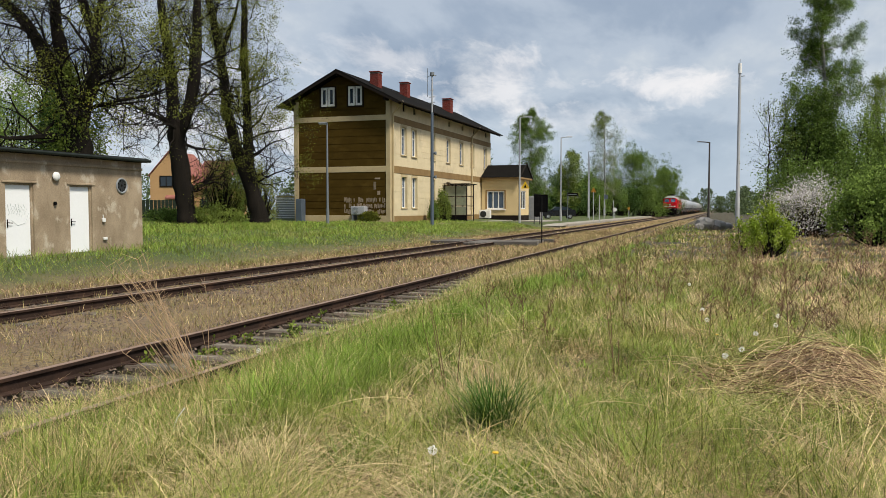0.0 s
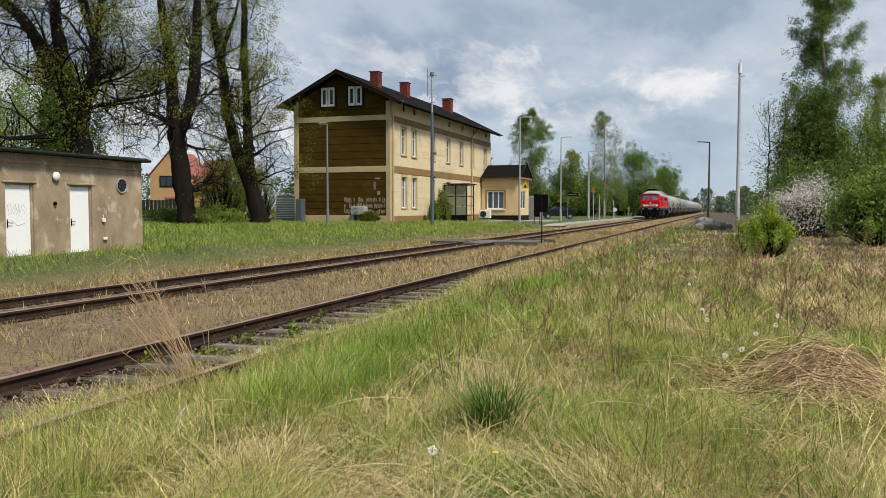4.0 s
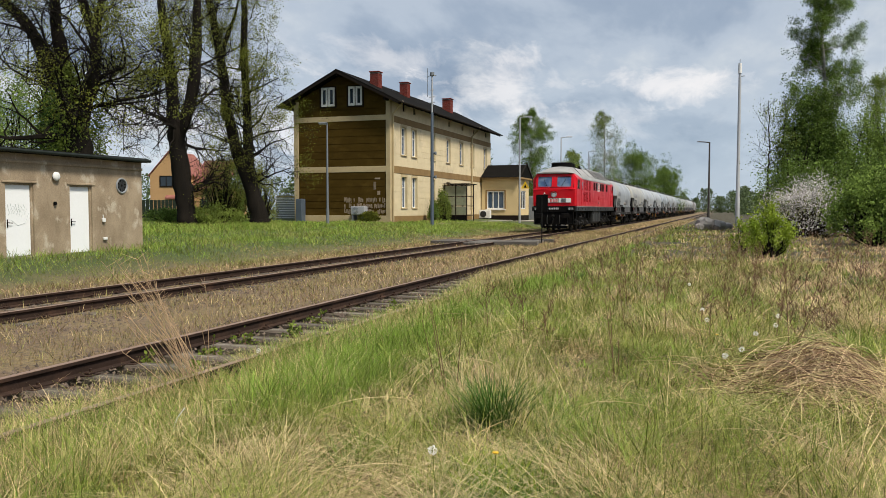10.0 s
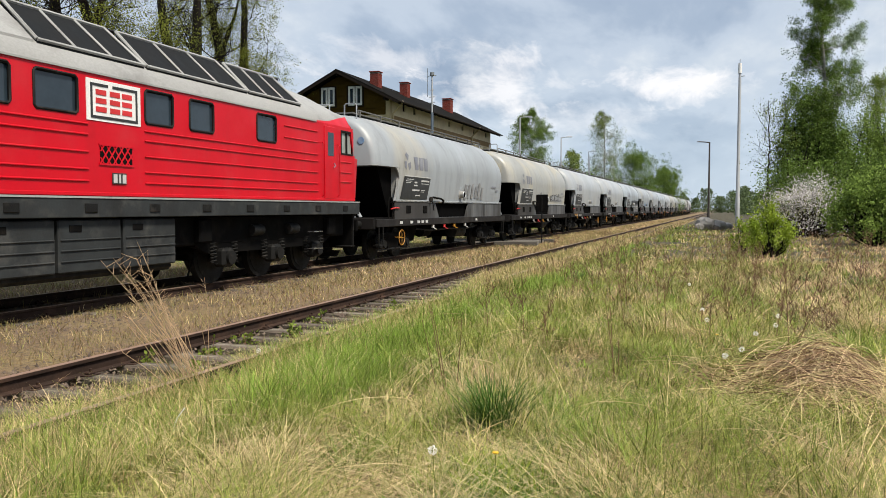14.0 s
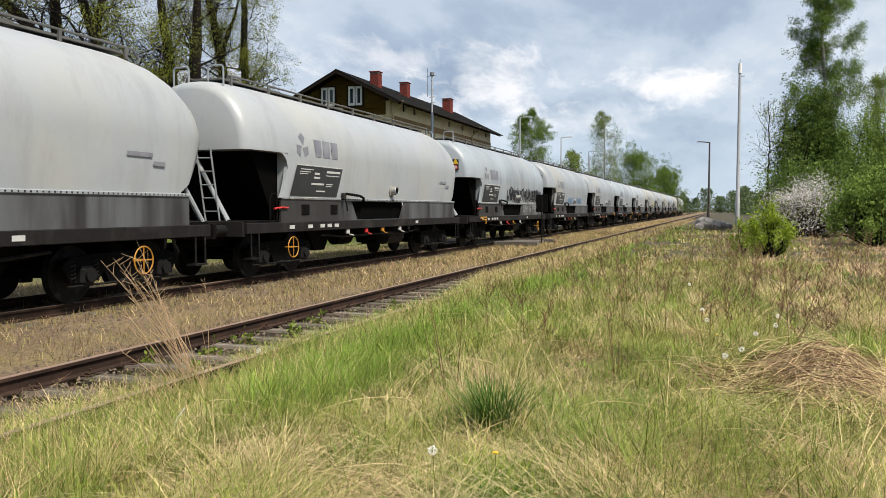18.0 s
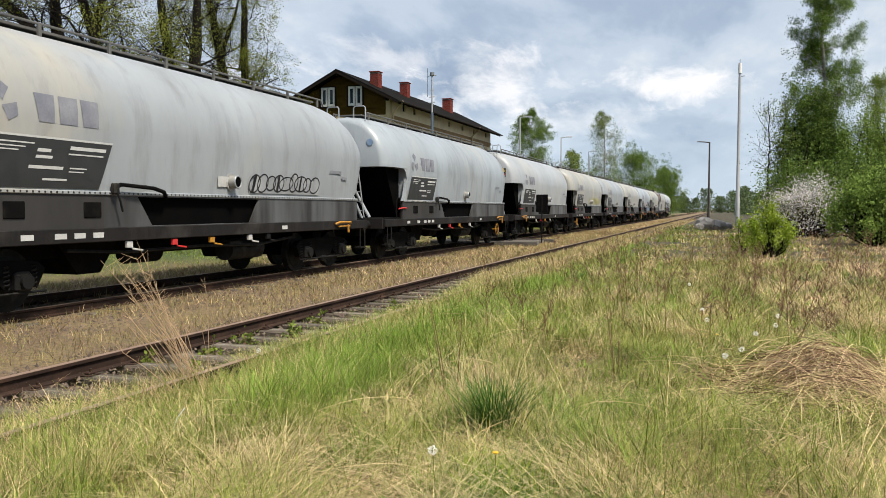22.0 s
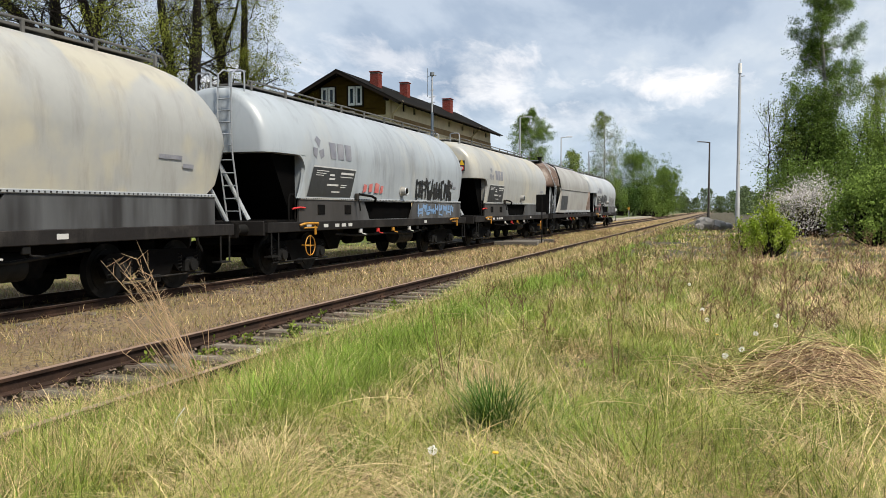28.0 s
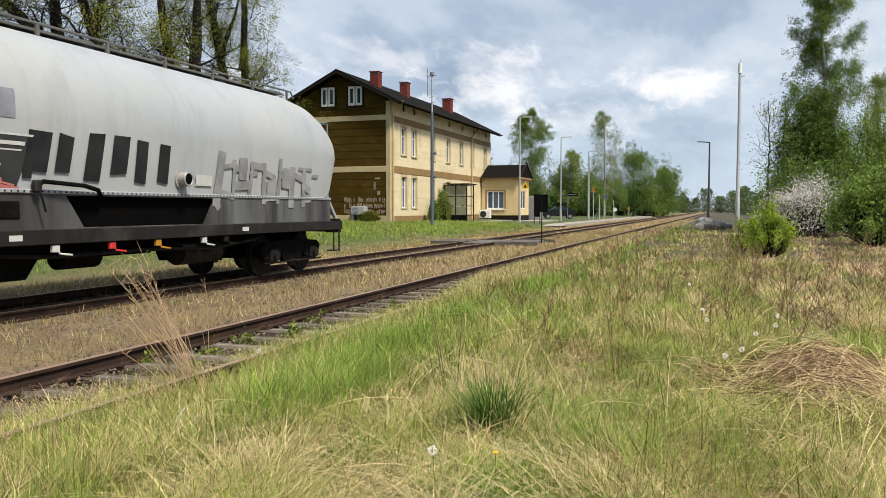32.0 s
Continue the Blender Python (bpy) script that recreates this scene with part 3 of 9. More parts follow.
def wall_with_holes(g, x0, x1, y0, y1, z0, z1, holes):
    """One closed wall along y, x0 to x1 thick, with rectangular openings (ya, yb, za, zb)."""
    ys = sorted({y0, y1, *[h[0] for h in holes], *[h[1] for h in holes]})
    zs = sorted({z0, z1, *[h[2] for h in holes], *[h[3] for h in holes]})
    zs = [z for z in zs if z0 <= z <= z1]
    def full(i, j):
        if not (0 <= i < len(ys) - 1 and 0 <= j < len(zs) - 1):
            return False
        y, z = (ys[i] + ys[i + 1]) / 2, (zs[j] + zs[j + 1]) / 2
        return not any(h[0] < y < h[1] and h[2] < z < h[3] for h in holes)
    n, m = len(ys), len(zs)
    vs = [(x, y, z) for x in (x0, x1) for y in ys for z in zs]
    def v(s, i, j):
        return s * n * m + i * m + j
    fs = []
    for i in range(n - 1):
        for j in range(m - 1):
            if not full(i, j):
                continue
            fs.append((v(1, i, j), v(1, i + 1, j), v(1, i + 1, j + 1), v(1, i, j + 1)))
            fs.append((v(0, i, j), v(0, i, j + 1), v(0, i + 1, j + 1), v(0, i + 1, j)))
            for di, dj, a, b in ((-1, 0, (i, j), (i, j + 1)), (1, 0, (i + 1, j), (i + 1, j + 1)), (0, -1, (i, j), (i + 1, j)), (0, 1, (i, j + 1), (i + 1, j + 1))):
                if not full(i + di, j + dj):
                    fs.append((v(0, *a), v(0, *b), v(1, *b), v(1, *a)))
    used = sorted({q for f in fs for q in f})
    at = {q: k for k, q in enumerate(used)}
    g.put([vs[q] for q in used], [tuple(at[q] for q in f) for f in fs])


def build_station():
    X0, X1, Y0, Y1 = -21.75, -13.56, 57.0, 85.3
    BZ, EZ, AZ = 0.25, 9.95, 11.95
    XM = (X0 + X1) / 2
    st = thing("station_building", "two-storey station building with cream walls and olive brown gable", "building")
    upper = [(59.85, 8.0, 5.8), (62.15, 8.0, 5.8), (66.65, 8.0, 5.8), (70.9, 7.95, 5.8), (74.85, 7.95, 5.8), (78.5, 7.95, 5.8), (83.2, 7.95, 5.8)]
    lower = [(59.9, 4.05, 1.6), (62.2, 4.05, 1.6), (66.6, 4.05, 1.5), (78.5, 3.9, 1.6), (83.2, 3.9, 1.6)]
    attic = [(59.95, 9.8, 9.25), (62.3, 9.8, 9.25), (66.8, 9.8, 9.25), (71.3, 9.65, 9.15), (75.3, 9.65, 9.15), (79.2, 9.65, 9.15), (83.5, 9.65, 9.15)]
    W = 1.05
    holes = [(y - W / 2, y + W / 2, b, t) for y, t, b in upper + lower] + [(y - 0.27, y + 0.27, b, t) for y, t, b in attic] + [(70.45, 71.55, 0.4, 4.0)]
    front = Geo()
    wall_with_holes(front, X1 - 0.4, X1, Y0 + 0.3, Y1, BZ, EZ, holes)
    part("front_wall", front, M["wall_cream"], st, "cream rendered wall with ochre bands")
    for y, t, b in upper + lower:
        window_unit(st, y, b, t, W, X1)
    for y, t, b in attic:
        a = part("attic_window", Geo().box(X1 - 0.2, X1 - 0.14, y - 0.25, y + 0.25, b, t), M["glass_dark"], st)
        part("window_frame", Geo().box(X1 - 0.14, X1 - 0.10, y - 0.02, y + 0.02, b, t).box(X1 - 0.14, X1 - 0.10, y - 0.27, y - 0.2, b, t).box(X1 - 0.14, X1 - 0.10, y + 0.2, y + 0.27, b, t), M["dark_wood"], a)
    d = part("door", Geo().box(X1 - 0.2, X1 - 0.12, 70.45, 71.55, 0.4, 3.2, 0.01).box(X1 - 0.2, X1 - 0.14, 70.45, 71.55, 3.24, 4.0, 0.01), M["wall_ochre"], st, "brown wooden door")
    for s in (70.72, 71.1):
        part("door_panel", Geo().box(X1 - 0.122, X1 - 0.10, s, s + 0.3, 0.6, 1.7, 0.02).box(X1 - 0.122, X1 - 0.10, s, s + 0.3, 1.85, 3.05, 0.02), M["wall_ochre"], d)
    # window surrounds, bands and quoins on the platform side
    for y, t, b in upper + lower:
        s = Geo()
        for q in (-1, 1):
            s.box(X1, X1 + 0.035, y + q * (W / 2 + 0.09) - 0.09, y + q * (W / 2 + 0.09) + 0.09, b - 0.05, t + 0.14)
        s.box(X1, X1 + 0.045, y - W / 2, y + W / 2, t + 0.003, t + 0.2)
        part("window_surround", s, M["trim_cream"], st)
    for lo, hi, n in ((0.95, 4.30, 7), (4.86, 8.22, 7)):
        for i in range(n):
            a, b = lo + (hi - lo) * i / n, lo + (hi - lo) * (i + 1) / n
            cuts = sorted((q[0] - 0.19, q[1] + 0.19) for q in holes if q[2] - 0.1 < b and q[3] + 0.21 > a)
            y = Y0 + 0.43
            for c0, c1 in cuts + [(Y1 - 0.01, Y1)]:
                if c0 - y > 0.1:
                    part("render_course", Geo().box(X1 + 0.001, X1 + 0.022, y, c0 - 0.002, a + 0.010, b - 0.010), M["wall_cream"], st, smooth=0)
                y = max(y, c1 + 0.002)
    for z0, z1, x in ((8.22, 8.72, 0.05), (4.30, 4.86, 0.05), (BZ, 0.95, 0.06)):
        part("wall_band", Geo().box(X1, X1 + x, Y0 + 0.42, Y1, z0, z1, 0.015), M["wall_ochre"], st, "ochre string course")
    part("corner_quoin", Geo().box(X1 - 0.3, X1 + 0.06, Y0 - 0.06, Y0 + 0.42, BZ, EZ + 0.05, 0.02), M["trim_cream"], st, "cream corner pilaster")
    part("corner_quoin", Geo().box(X0 - 0.06, X0 + 0.35, Y0 - 0.06, Y0 + 0.3, BZ, EZ + 0.05, 0.02), M["trim_cream"], st)
    # gable wall with boards
    gw = Geo()
    gw.prism([(X0, BZ), (X1 - 0.05, BZ), (X1 - 0.05, EZ), (XM, AZ), (X0, EZ)], "y", Y0 + 0.03, Y0 + 0.3)
    part("gable_wall", gw, M["wall_brown"], st, "olive brown boarded gable wall")
    z, rng = 0.98, random.Random(4)
    for lo, hi, n in ((1.0, 4.36, 6), (4.82, 8.32, 6), (8.72, AZ - 0.15, 6)):
        for i in range(n):
            a, b = lo + (hi - lo) * i / n, lo + (hi - lo) * (i + 1) / n
            def half(zz):
                return (X1 - X0) / 2 - 0.36 if zz <= EZ else max(((X1 - X0) / 2) * (AZ - zz) / (AZ - EZ) - 0.05, 0.05)
            wl, wh = half(a), half(b - 0.035)
            # leave the attic windows free
            bd = Geo().prism([(XM - wl, a), (XM + wl, a), (XM + wh, b - 0.035), (XM - wh, b - 0.035)], "y", Y0 - 0.025, Y0 + 0.03)
            part("board", bd, M["wall_brown"], st)
    for z0, z1 in ((8.32, 8.72), (4.36, 4.80), (BZ, 1.0)):
        part("gable_band", Geo().box(X0 + 0.35, X1 - 0.3, Y0 - 0.045, Y0 + 0.03, z0, z1, 0.012), M["trim_cream"], st, "cream string course")
    for xc in (-18.75, -16.4):
        for s in (-0.31, 0.31):
            g = Geo()
            x = xc + s
            for a, b, c, e in ((x - 0.27, x - 0.13, 9.5, 10.98), (x + 0.13, x + 0.27, 9.5, 10.98), (x - 0.13, x + 0.13, 9.5, 9.68), (x - 0.13, x + 0.13, 10.8, 10.98)):
                g.box(a, b, Y0 - 0.12, Y0 - 0.03, c, e, 0.01)
            w = part("gable_window", g, M["white_paint"], st, "white-framed narrow attic window")
            part("pane", Geo().box(x - 0.14, x + 0.14, Y0 - 0.06, Y0 - 0.045, 9.6, 10.9), M["glass_dark"], w)
        part("window_surround", Geo().box(xc - 0.72, xc + 0.72, Y0 - 0.1, Y0 - 0.026, 10.98, 11.06).box(xc - 0.72, xc + 0.72, Y0 - 0.1, Y0 - 0.026, 9.40, 9.5).box(xc - 0.72, xc - 0.6, Y0 - 0.1, Y0 - 0.026, 9.5, 10.98).box(xc + 0.6, xc + 0.72, Y0 - 0.1, Y0 - 0.026, 9.5, 10.98), M["dark_wood"], st)
    # back and far walls
    part("back_wall", Geo().box(X0, X0 + 0.35, Y0 + 0.3, Y1, BZ, EZ), M["wall_cream"], st)
    part("far_gable_wall", Geo().prism([(X0, BZ), (X1 - 0.4, BZ), (X1 - 0.4, EZ), (XM, AZ), (X0, EZ)], "y", Y1 - 0.35, Y1 - 0.003), M["wall_cream"], st)
    # roof: two slabs with overhang, rafters and gutter
    sl = (AZ - EZ) / (XM - X0)
    ov, yo0, yo1 = 1.05, Y0 - 0.85, Y1 + 0.85
    for s in (-1, 1):
        hw = (X1 - X0) / 2
        xe = XM + s * (hw + ov)
        ze = EZ - sl * ov + 0.12
        part("roof_slope", Geo().prism([(XM, AZ + 0.16), (xe, ze), (xe, ze + 0.12), (XM, AZ + 0.30)], "y", yo0, yo1), M["roof_dark"], st, "dark shallow roof slope")
        part("gutter", Geo().tube([(xe + s * 0.06, yo0, ze + 0.03), (xe + s * 0.06, yo1, ze + 0.03)], 0.075, 8), M["dark_wood"], st)
        part("bargeboard", Geo().prism([(XM, AZ - 0.02), (xe, ze - 0.16), (xe, ze), (XM, AZ + 0.16)], "y", yo0, yo0 + 0.05), M["dark_wood"], st)
        for i in range(30):
            y = Y0 - 0.4 + i * (Y1 - Y0 + 0.8) / 29
            part("rafter", Geo().prism([(XM + s * hw, EZ - 0.06), (xe - s * 0.05, ze - 0.15), (xe - s * 0.05, ze), (XM + s * hw, EZ + 0.12)], "y", y - 0.06, y + 0.06), M["dark_wood"], st)
    # purlin ends under the gable overhang
    for x, z in ((X0 + 0.1, EZ - 0.1), (X1 - 0.1, EZ - 0.1), (XM, AZ - 0.12)):
        part("purlin", Geo().box(x - 0.09, x + 0.09, yo0 + 0.06, Y0, z - 0.1, z + 0.1, 0.01), M["dark_wood"], st)
    # downpipes
    for y in (57.35, 78.0):
        part("downpipe", Geo().tube([(X1 + 1.0, y, 9.72), (X1 + 0.72, y, 9.35), (X1 + 0.14, y, 8.8), (X1 + 0.14, y, 0.35)], 0.085, 8), M["trim_cream"], st, "cream painted downpipe")
    # chimneys
    for y, x, w, h in ((60.1, -16.05, 0.74, 1.42), (66.5, -16.1, 0.72, 1.48), (78.5, -16.2, 0.86, 1.55)):
        zb = AZ + 0.2 - (x - XM) * sl - 0.3
        ch = part("chimney", Geo().box(x - w / 2 + 0.015, x + w / 2 - 0.015, y - w / 2 + 0.015, y + w / 2 - 0.015, zb, zb + h), M["mortar"], st, "red brick chimney")
        k, row = 0.0, 0
        while k < h - 0.1:
            for i in range(4):
                a = -w / 2 + w * i / 4
                o = (w / 8) * (row % 2)
                lo, hi = max(a - o, -w / 2) + 0.006, min(a - o + w / 4, w / 2) - 0.006
                if row % 2 and i == 3:
                    hi = w / 2 - 0.006
                part("brick", Geo().box(x + lo, x + hi, y - w / 2, y - w / 2 + 0.1, zb + k + 0.006, zb + k + 0.076), M["brick_red"], ch, smooth=0)
                part("brick", Geo().box(x + w / 2 - 0.1, x + w / 2, y + max(lo, -w / 2 + 0.1), y + hi, zb + k + 0.006, zb + k + 0.076), M["brick_red"], ch, smooth=0)
            k += 0.083
            row += 1
        part("chimney_cap", Geo().box(x - w / 2 - 0.06, x + w / 2 + 0.06, y - w / 2 - 0.06, y + w / 2 + 0.06, zb + h, zb + h + 0.09, 0.02), M["brick_red"], ch)
    return st


build_station()


def build_annex():
    an = thing("waiting_room_annex", "low cream annex with dark pitched roof beside the station", "building")
    x0, x1, y0, y1, z0, z1 = -13.5, -9.5, 81.5, 86.4, 0.25, 4.6
    g = Geo()
    wall_with_holes(g, x1 - 0.3, x1, y0, y1, 0.85, z1, [(82.9, 85.1, 1.5, 3.45)])
    part("front_wall", g, M["wall_annex"], an)
    g = Geo()
    g.m = Matrix(((0, 1, 0, 0), (1, 0, 0, 0), (0, 0, 1, 0), (0, 0, 0, 1)))
    wall_with_holes(g, y0, y0 + 0.3, x0 + 0.06, x1 - 0.3, 0.85, z1, [(-12.85, -10.95, 1.5, 3.4)])
    part("end_wall", g, M["wall_annex"], an)
    part("plinth", Geo().box(x0 + 0.06, x1 + 0.03, y0 - 0.03, y1, z0, 0.85), M["dark_wood"], an, "dark painted plinth")
    part("far_wall", Geo().box(x0 + 0.06, x1 - 0.3, y1 - 0.3, y1, 0.85, z1), M["wall_annex"], an)
    fr = Geo()
    for a, b, c, e in ((-12.85, -12.73, 1.5, 3.4), (-11.07, -10.95, 1.5, 3.4), (-12.73, -11.07, 1.5, 1.62), (-12.73, -11.07, 3.28, 3.4), (-12.25, -12.15, 1.62, 3.28), (-11.65, -11.55, 1.62, 3.28)):
        fr.box(a, b, y0 + 0.04, y0 + 0.12, c, e, 0.01)
    w = part("window", fr, M["white_paint"], an, "wide white three-part window")
    for a in (-12.73, -12.15, -11.55):
        part("pane", Geo().box(a + 0.005, a + 0.475, y0 + 0.08, y0 + 0.09, 1.63, 3.27), M["glass_house"], w)
    part("window_sill", Geo().box(-13.0, -10.8, y0 - 0.1, y0 + 0.04, 1.38, 1.49, 0.01), M["white_paint"], w)
    part("window_surround", Geo().box(-13.0, -12.86, y0 - 0.03, y0 - 0.002, 1.49, 3.5).box(-10.94, -10.8, y0 - 0.03, y0 - 0.002, 1.49, 3.5).box(-12.86, -10.94, y0 - 0.03, y0 - 0.002, 3.41, 3.5), M["wall_ochre"], w)
    fr = Geo()
    for a, b, c, e in ((82.9, 83.02, 1.5, 3.45), (84.98, 85.1, 1.5, 3.45), (83.02, 84.98, 1.5, 1.62), (83.02, 84.98, 3.33, 3.45), (83.95, 84.05, 1.62, 3.33)):
        fr.box(x1 - 0.14, x1 - 0.06, a, b, c, e, 0.01)
    w = part("window", fr, M["white_paint"], an)
    part("pane", Geo().box(x1 - 0.12, x1 - 0.11, 82.95, 85.05, 1.55, 3.4), M["glass_dark"], w)
    part("flat_roof", Geo().box(x0 + 0.06, x1 + 0.35, y0 - 0.4, y1 + 0.3, z1, z1 + 0.2, 0.03), M["wall_ochre"], an, "eaves board round the annex")
    ym = (y0 + y1) / 2
    part("pitched_roof", Geo().prism([(y0 - 0.45, z1 + 0.2), (y1 + 0.4, z1 + 0.2), (ym, z1 + 1.62)], "x", x0 + 0.06, x1 + 0.3), M["roof_dark"], an, "dark pitched roof")
    for ye in (y0 - 0.6, y1 + 0.55):
        part("bargeboard", Geo().prism([(ym, z1 + 1.62), (ye, z1 + 0.05), (ye, z1 + 0.25), (ym, z1 + 1.85)], "x", x1 + 0.3, x1 + 0.38), M["dark_wood"], an)
    wp = part("warning_plate", Geo().prism([(-9.2, 3.62), (-8.3, 3.62), (-8.75, 4.4)], "y", y0 + 0.06, y0 + 0.09), M["sign_yellow"], an, "orange triangular warning plate")
    part("plate_symbol", Geo().prism([(-8.9, 3.72), (-8.6, 3.72), (-8.75, 4.1)], "y", y0 + 0.052, y0 + 0.059), M["black"], wp)
    part("plate_bracket", Geo().tube([(x1 - 0.02, y0 + 0.1, 3.9), (-8.5, y0 + 0.1, 3.9)], 0.03, 6), M["post_grey"], wp)
    part("downpipe", Geo().tube([(x1 + 0.1, y0 + 0.2, z1), (x1 + 0.1, y0 + 0.2, 0.4)], 0.06, 8), M["post_grey"], an)


build_annex()


def build_shelter():
    sh = thing("glass_shelter", "dark steel framed glazed porch shelter", "shelter")
    x0, x1, y0, y1, z0, z1 = -13.4, -11.3, 69.5, 71.6, 0.25, 3.75
    for x in (x0, (x0 + x1) / 2, x1):
        for y in (y0, y1):
            part("post", Geo().box(x - 0.04, x + 0.04, y - 0.04, y + 0.04, z0, z1, 0.008), M["dark_wood"], sh)
    for z in (0.9, 1.75, 2.6, 3.6):
        part("rail", Geo().box(x0, x1, y0 - 0.03, y0 + 0.03, z, z + 0.07), M["dark_wood"], sh)
        part("rail", Geo().box(x1 - 0.03, x1 + 0.03, y0, y1, z, z + 0.07), M["dark_wood"], sh)
    part("roof_panel", Geo().box(x0 - 0.05, x1 + 0.25, y0 - 0.3, y1 + 0.3, z1, z1 + 0.07, 0.01), M["dark_wood"], sh)
    m = material("ribbed_shelter_glass", (0.25, 0.27, 0.19), 0.3, 0, (0.19, 0.21, 0.15), 2, 30, 0.6, 0.1)
    for z in (0.98, 1.83, 2.68):
        for a in (x0 + 0.05, (x0 + x1) / 2 + 0.05):
            part("pane", Geo().box(a, a + (x1 - x0) / 2 - 0.1, y0 - 0.008, y0 + 0.008, z, z + 0.75 if z < 2.6 else 3.58), m, sh)
    part("base_panel", Geo().box(x0, x1, y0 - 0.02, y0 + 0.02, z0, 0.9), M["black"], sh)
    u = thing("outdoor_air_unit", "white outdoor air unit beside the annex", "air unit", pose(-12.75, 81.05, 0.3))
    part("case", Geo().box(-0.75, 0.45, -0.25, 0.25, 0.25, 1.1, 0.04), M["white_paint"], u)
    part("feet", Geo().box(-0.6, -0.5, -0.25, 0.25, -0.1, 0.25).box(0.2, 0.3, -0.25, 0.25, -0.1, 0.25), M["post_grey"], u)
    part("fan_grille", Geo().cyl((-0.3, -0.25, 0.67), (-0.3, -0.262, 0.67), 0.32, n=20).ring((-0.3, -0.265, 0.67), "y", 0.32, 0.02, 20, 5), M["frame_grey"], u, "dark round fan grille")
    return sh


build_shelter()


def build_hut():
    h = thing("track_side_hut", "grey-brown rendered hut with flat roof and white doors", "hut", pose(-7.2, 0, 0))
    y0, y1, z0, z1, D = 9.0, 21.4, 0.0, 2.98, 4.0
    doors = [(13.75, 14.7), (16.14, 17.07), (18.35, 19.22)]
    holes = [(a, b, 0.22, 2.19) for a, b in doors]
    g = Geo()
    wall_with_holes(g, -0.3, 0.0, y0, y1, z0, z1, holes)
    part("front_wall", g, M["hut_render"], h)
    part("end_wall", Geo().box(-D, -0.3, y1 - 0.3, y1, z0, z1), M["hut_render"], h)
    part("end_wall", Geo().box(-D, -0.3, y0, y0 + 0.3, z0, z1), M["hut_render"], h)
    part("back_wall", Geo().box(-D, -D + 0.3, y0 + 0.3, y1 - 0.3, z0, z1), M["hut_render"], h)
    part("roof_slab", Geo().box(-D - 0.15, 0.22, y0 - 0.2, y1 + 0.10, z1 + 0.004, z1 + 0.13, 0.015), M["roof_dark"], h, "dark felted roof edge")
    part("gutter", Geo().tube([(0.27, y0 - 0.2, z1 + 0.06), (0.27, y1 + 0.10, z1 + 0.05)], 0.05, 10), M["gutter_green"], h, "dark green-black gutter")
    part("cornice", Geo().box(0.0, 0.05, y0, y1, 2.72, 2.80, 0.01), M["hut_render"], h)
    for a, b in doors:
        d = part("door", Geo().box(-0.14, -0.09, a + 0.05, b - 0.05, 0.23, 2.14, 0.006), M["door_white"], h, "white steel door")
        part("door_frame", Geo().box(-0.16, -0.05, a, a + 0.05, 0.22, 2.19).box(-0.16, -0.05, b - 0.05, b, 0.22, 2.19).box(-0.16, -0.05, a + 0.05, b - 0.05, 2.14, 2.19), M["hut_render"], d)
        part("handle", Geo().box(-0.09, -0.07, a + 0.11, a + 0.15, 1.0, 1.22, 0.01).tube([(-0.07, a + 0.13, 1.13), (-0.04, a + 0.13, 1.13), (-0.04, a + 0.25, 1.12)], 0.012, 6), M["black"], d, "black lever handle")
        part("lintel", Geo().box(-0.02, 0.025, a - 0.1, b + 0.1, 2.19, 2.25, 0.01), M["hut_render"], h)
        part("threshold", Geo().box(-0.2, 0.12, a - 0.05, b + 0.05, 0.1, 0.22, 0.01), M["concrete"], h)
    # scribble on one door
    s = Geo()
    for k in range(7):
        y = 16.28 + k * 0.085
        s.tube([(-0.087, y, 1.62 + 0.05 * math.sin(k * 2.1)), (-0.087, y + 0.06, 1.45 - 0.08 * math.cos(k * 1.7)), (-0.087, y + 0.02, 1.32 + 0.05 * math.sin(k)), (-0.087, y + 0.11, 1.5)], 0.007, 5)
    s.tube([(-0.087, 16.4, 1.2), (-0.087, 16.6, 1.05), (-0.087, 16.85, 1.12), (-0.087, 16.98, 1.4)], 0.006, 5)
    part("scribble", s, material("grey_marker", (0.56, 0.60, 0.61), 0.6), h, "grey marker scribble")
    l = part("wall_lamp", Geo().cyl((0.0, 17.82, 2.41), (0.05, 17.82, 2.41), 0.10, n=16), M["post_grey"], h)
    part("lamp_cover", Geo().ball((0.06, 17.82, 2.41), 0.06, 0.13, 0.13, 14, 8), M["white_paint"], l, "white round lamp cover")
    part("switch_box", Geo().box(0.0, 0.06, 17.74, 17.83, 1.60, 1.70, 0.01), M["black"], h)
    part("socket_box", Geo().box(0.0, 0.07, 19.59, 19.70, 1.10, 1.22, 0.01).tube([(0.03, 19.64, 1.22), (0.03, 19.62, 1.32)], 0.012, 6), M["white_paint"], h)
    part("meter_box", Geo().box(0.0, 0.07, 19.62, 19.76, 0.56, 0.64, 0.01), M["white_paint"], h)
    f = part("round_vent", Geo().ring((0.01, 20.47, 2.22), "x", 0.22, 0.03, 24, 8), M["steel_grey"], h, "round ventilator with blades")
    part("vent_back", Geo().cyl((-0.02, 20.47, 2.22), (0.006, 20.47, 2.22), 0.21, n=20), M["black"], f)
    for k in range(8):
        a = k * math.pi / 4
        bl = Geo().prism([(0.04, -0.025), (0.19, -0.055), (0.19, 0.04), (0.04, 0.02)], "x", 0.008, 0.014)
        o = part("blade", bl, M["frame_grey"], f)
        o.matrix_basis = pose(0, 20.47, 2.22, math.degrees(a), 0, 0)
    return h


build_hut()
# ---- train ----
MOVING = []      # things of the train with their distance behind the front buffers


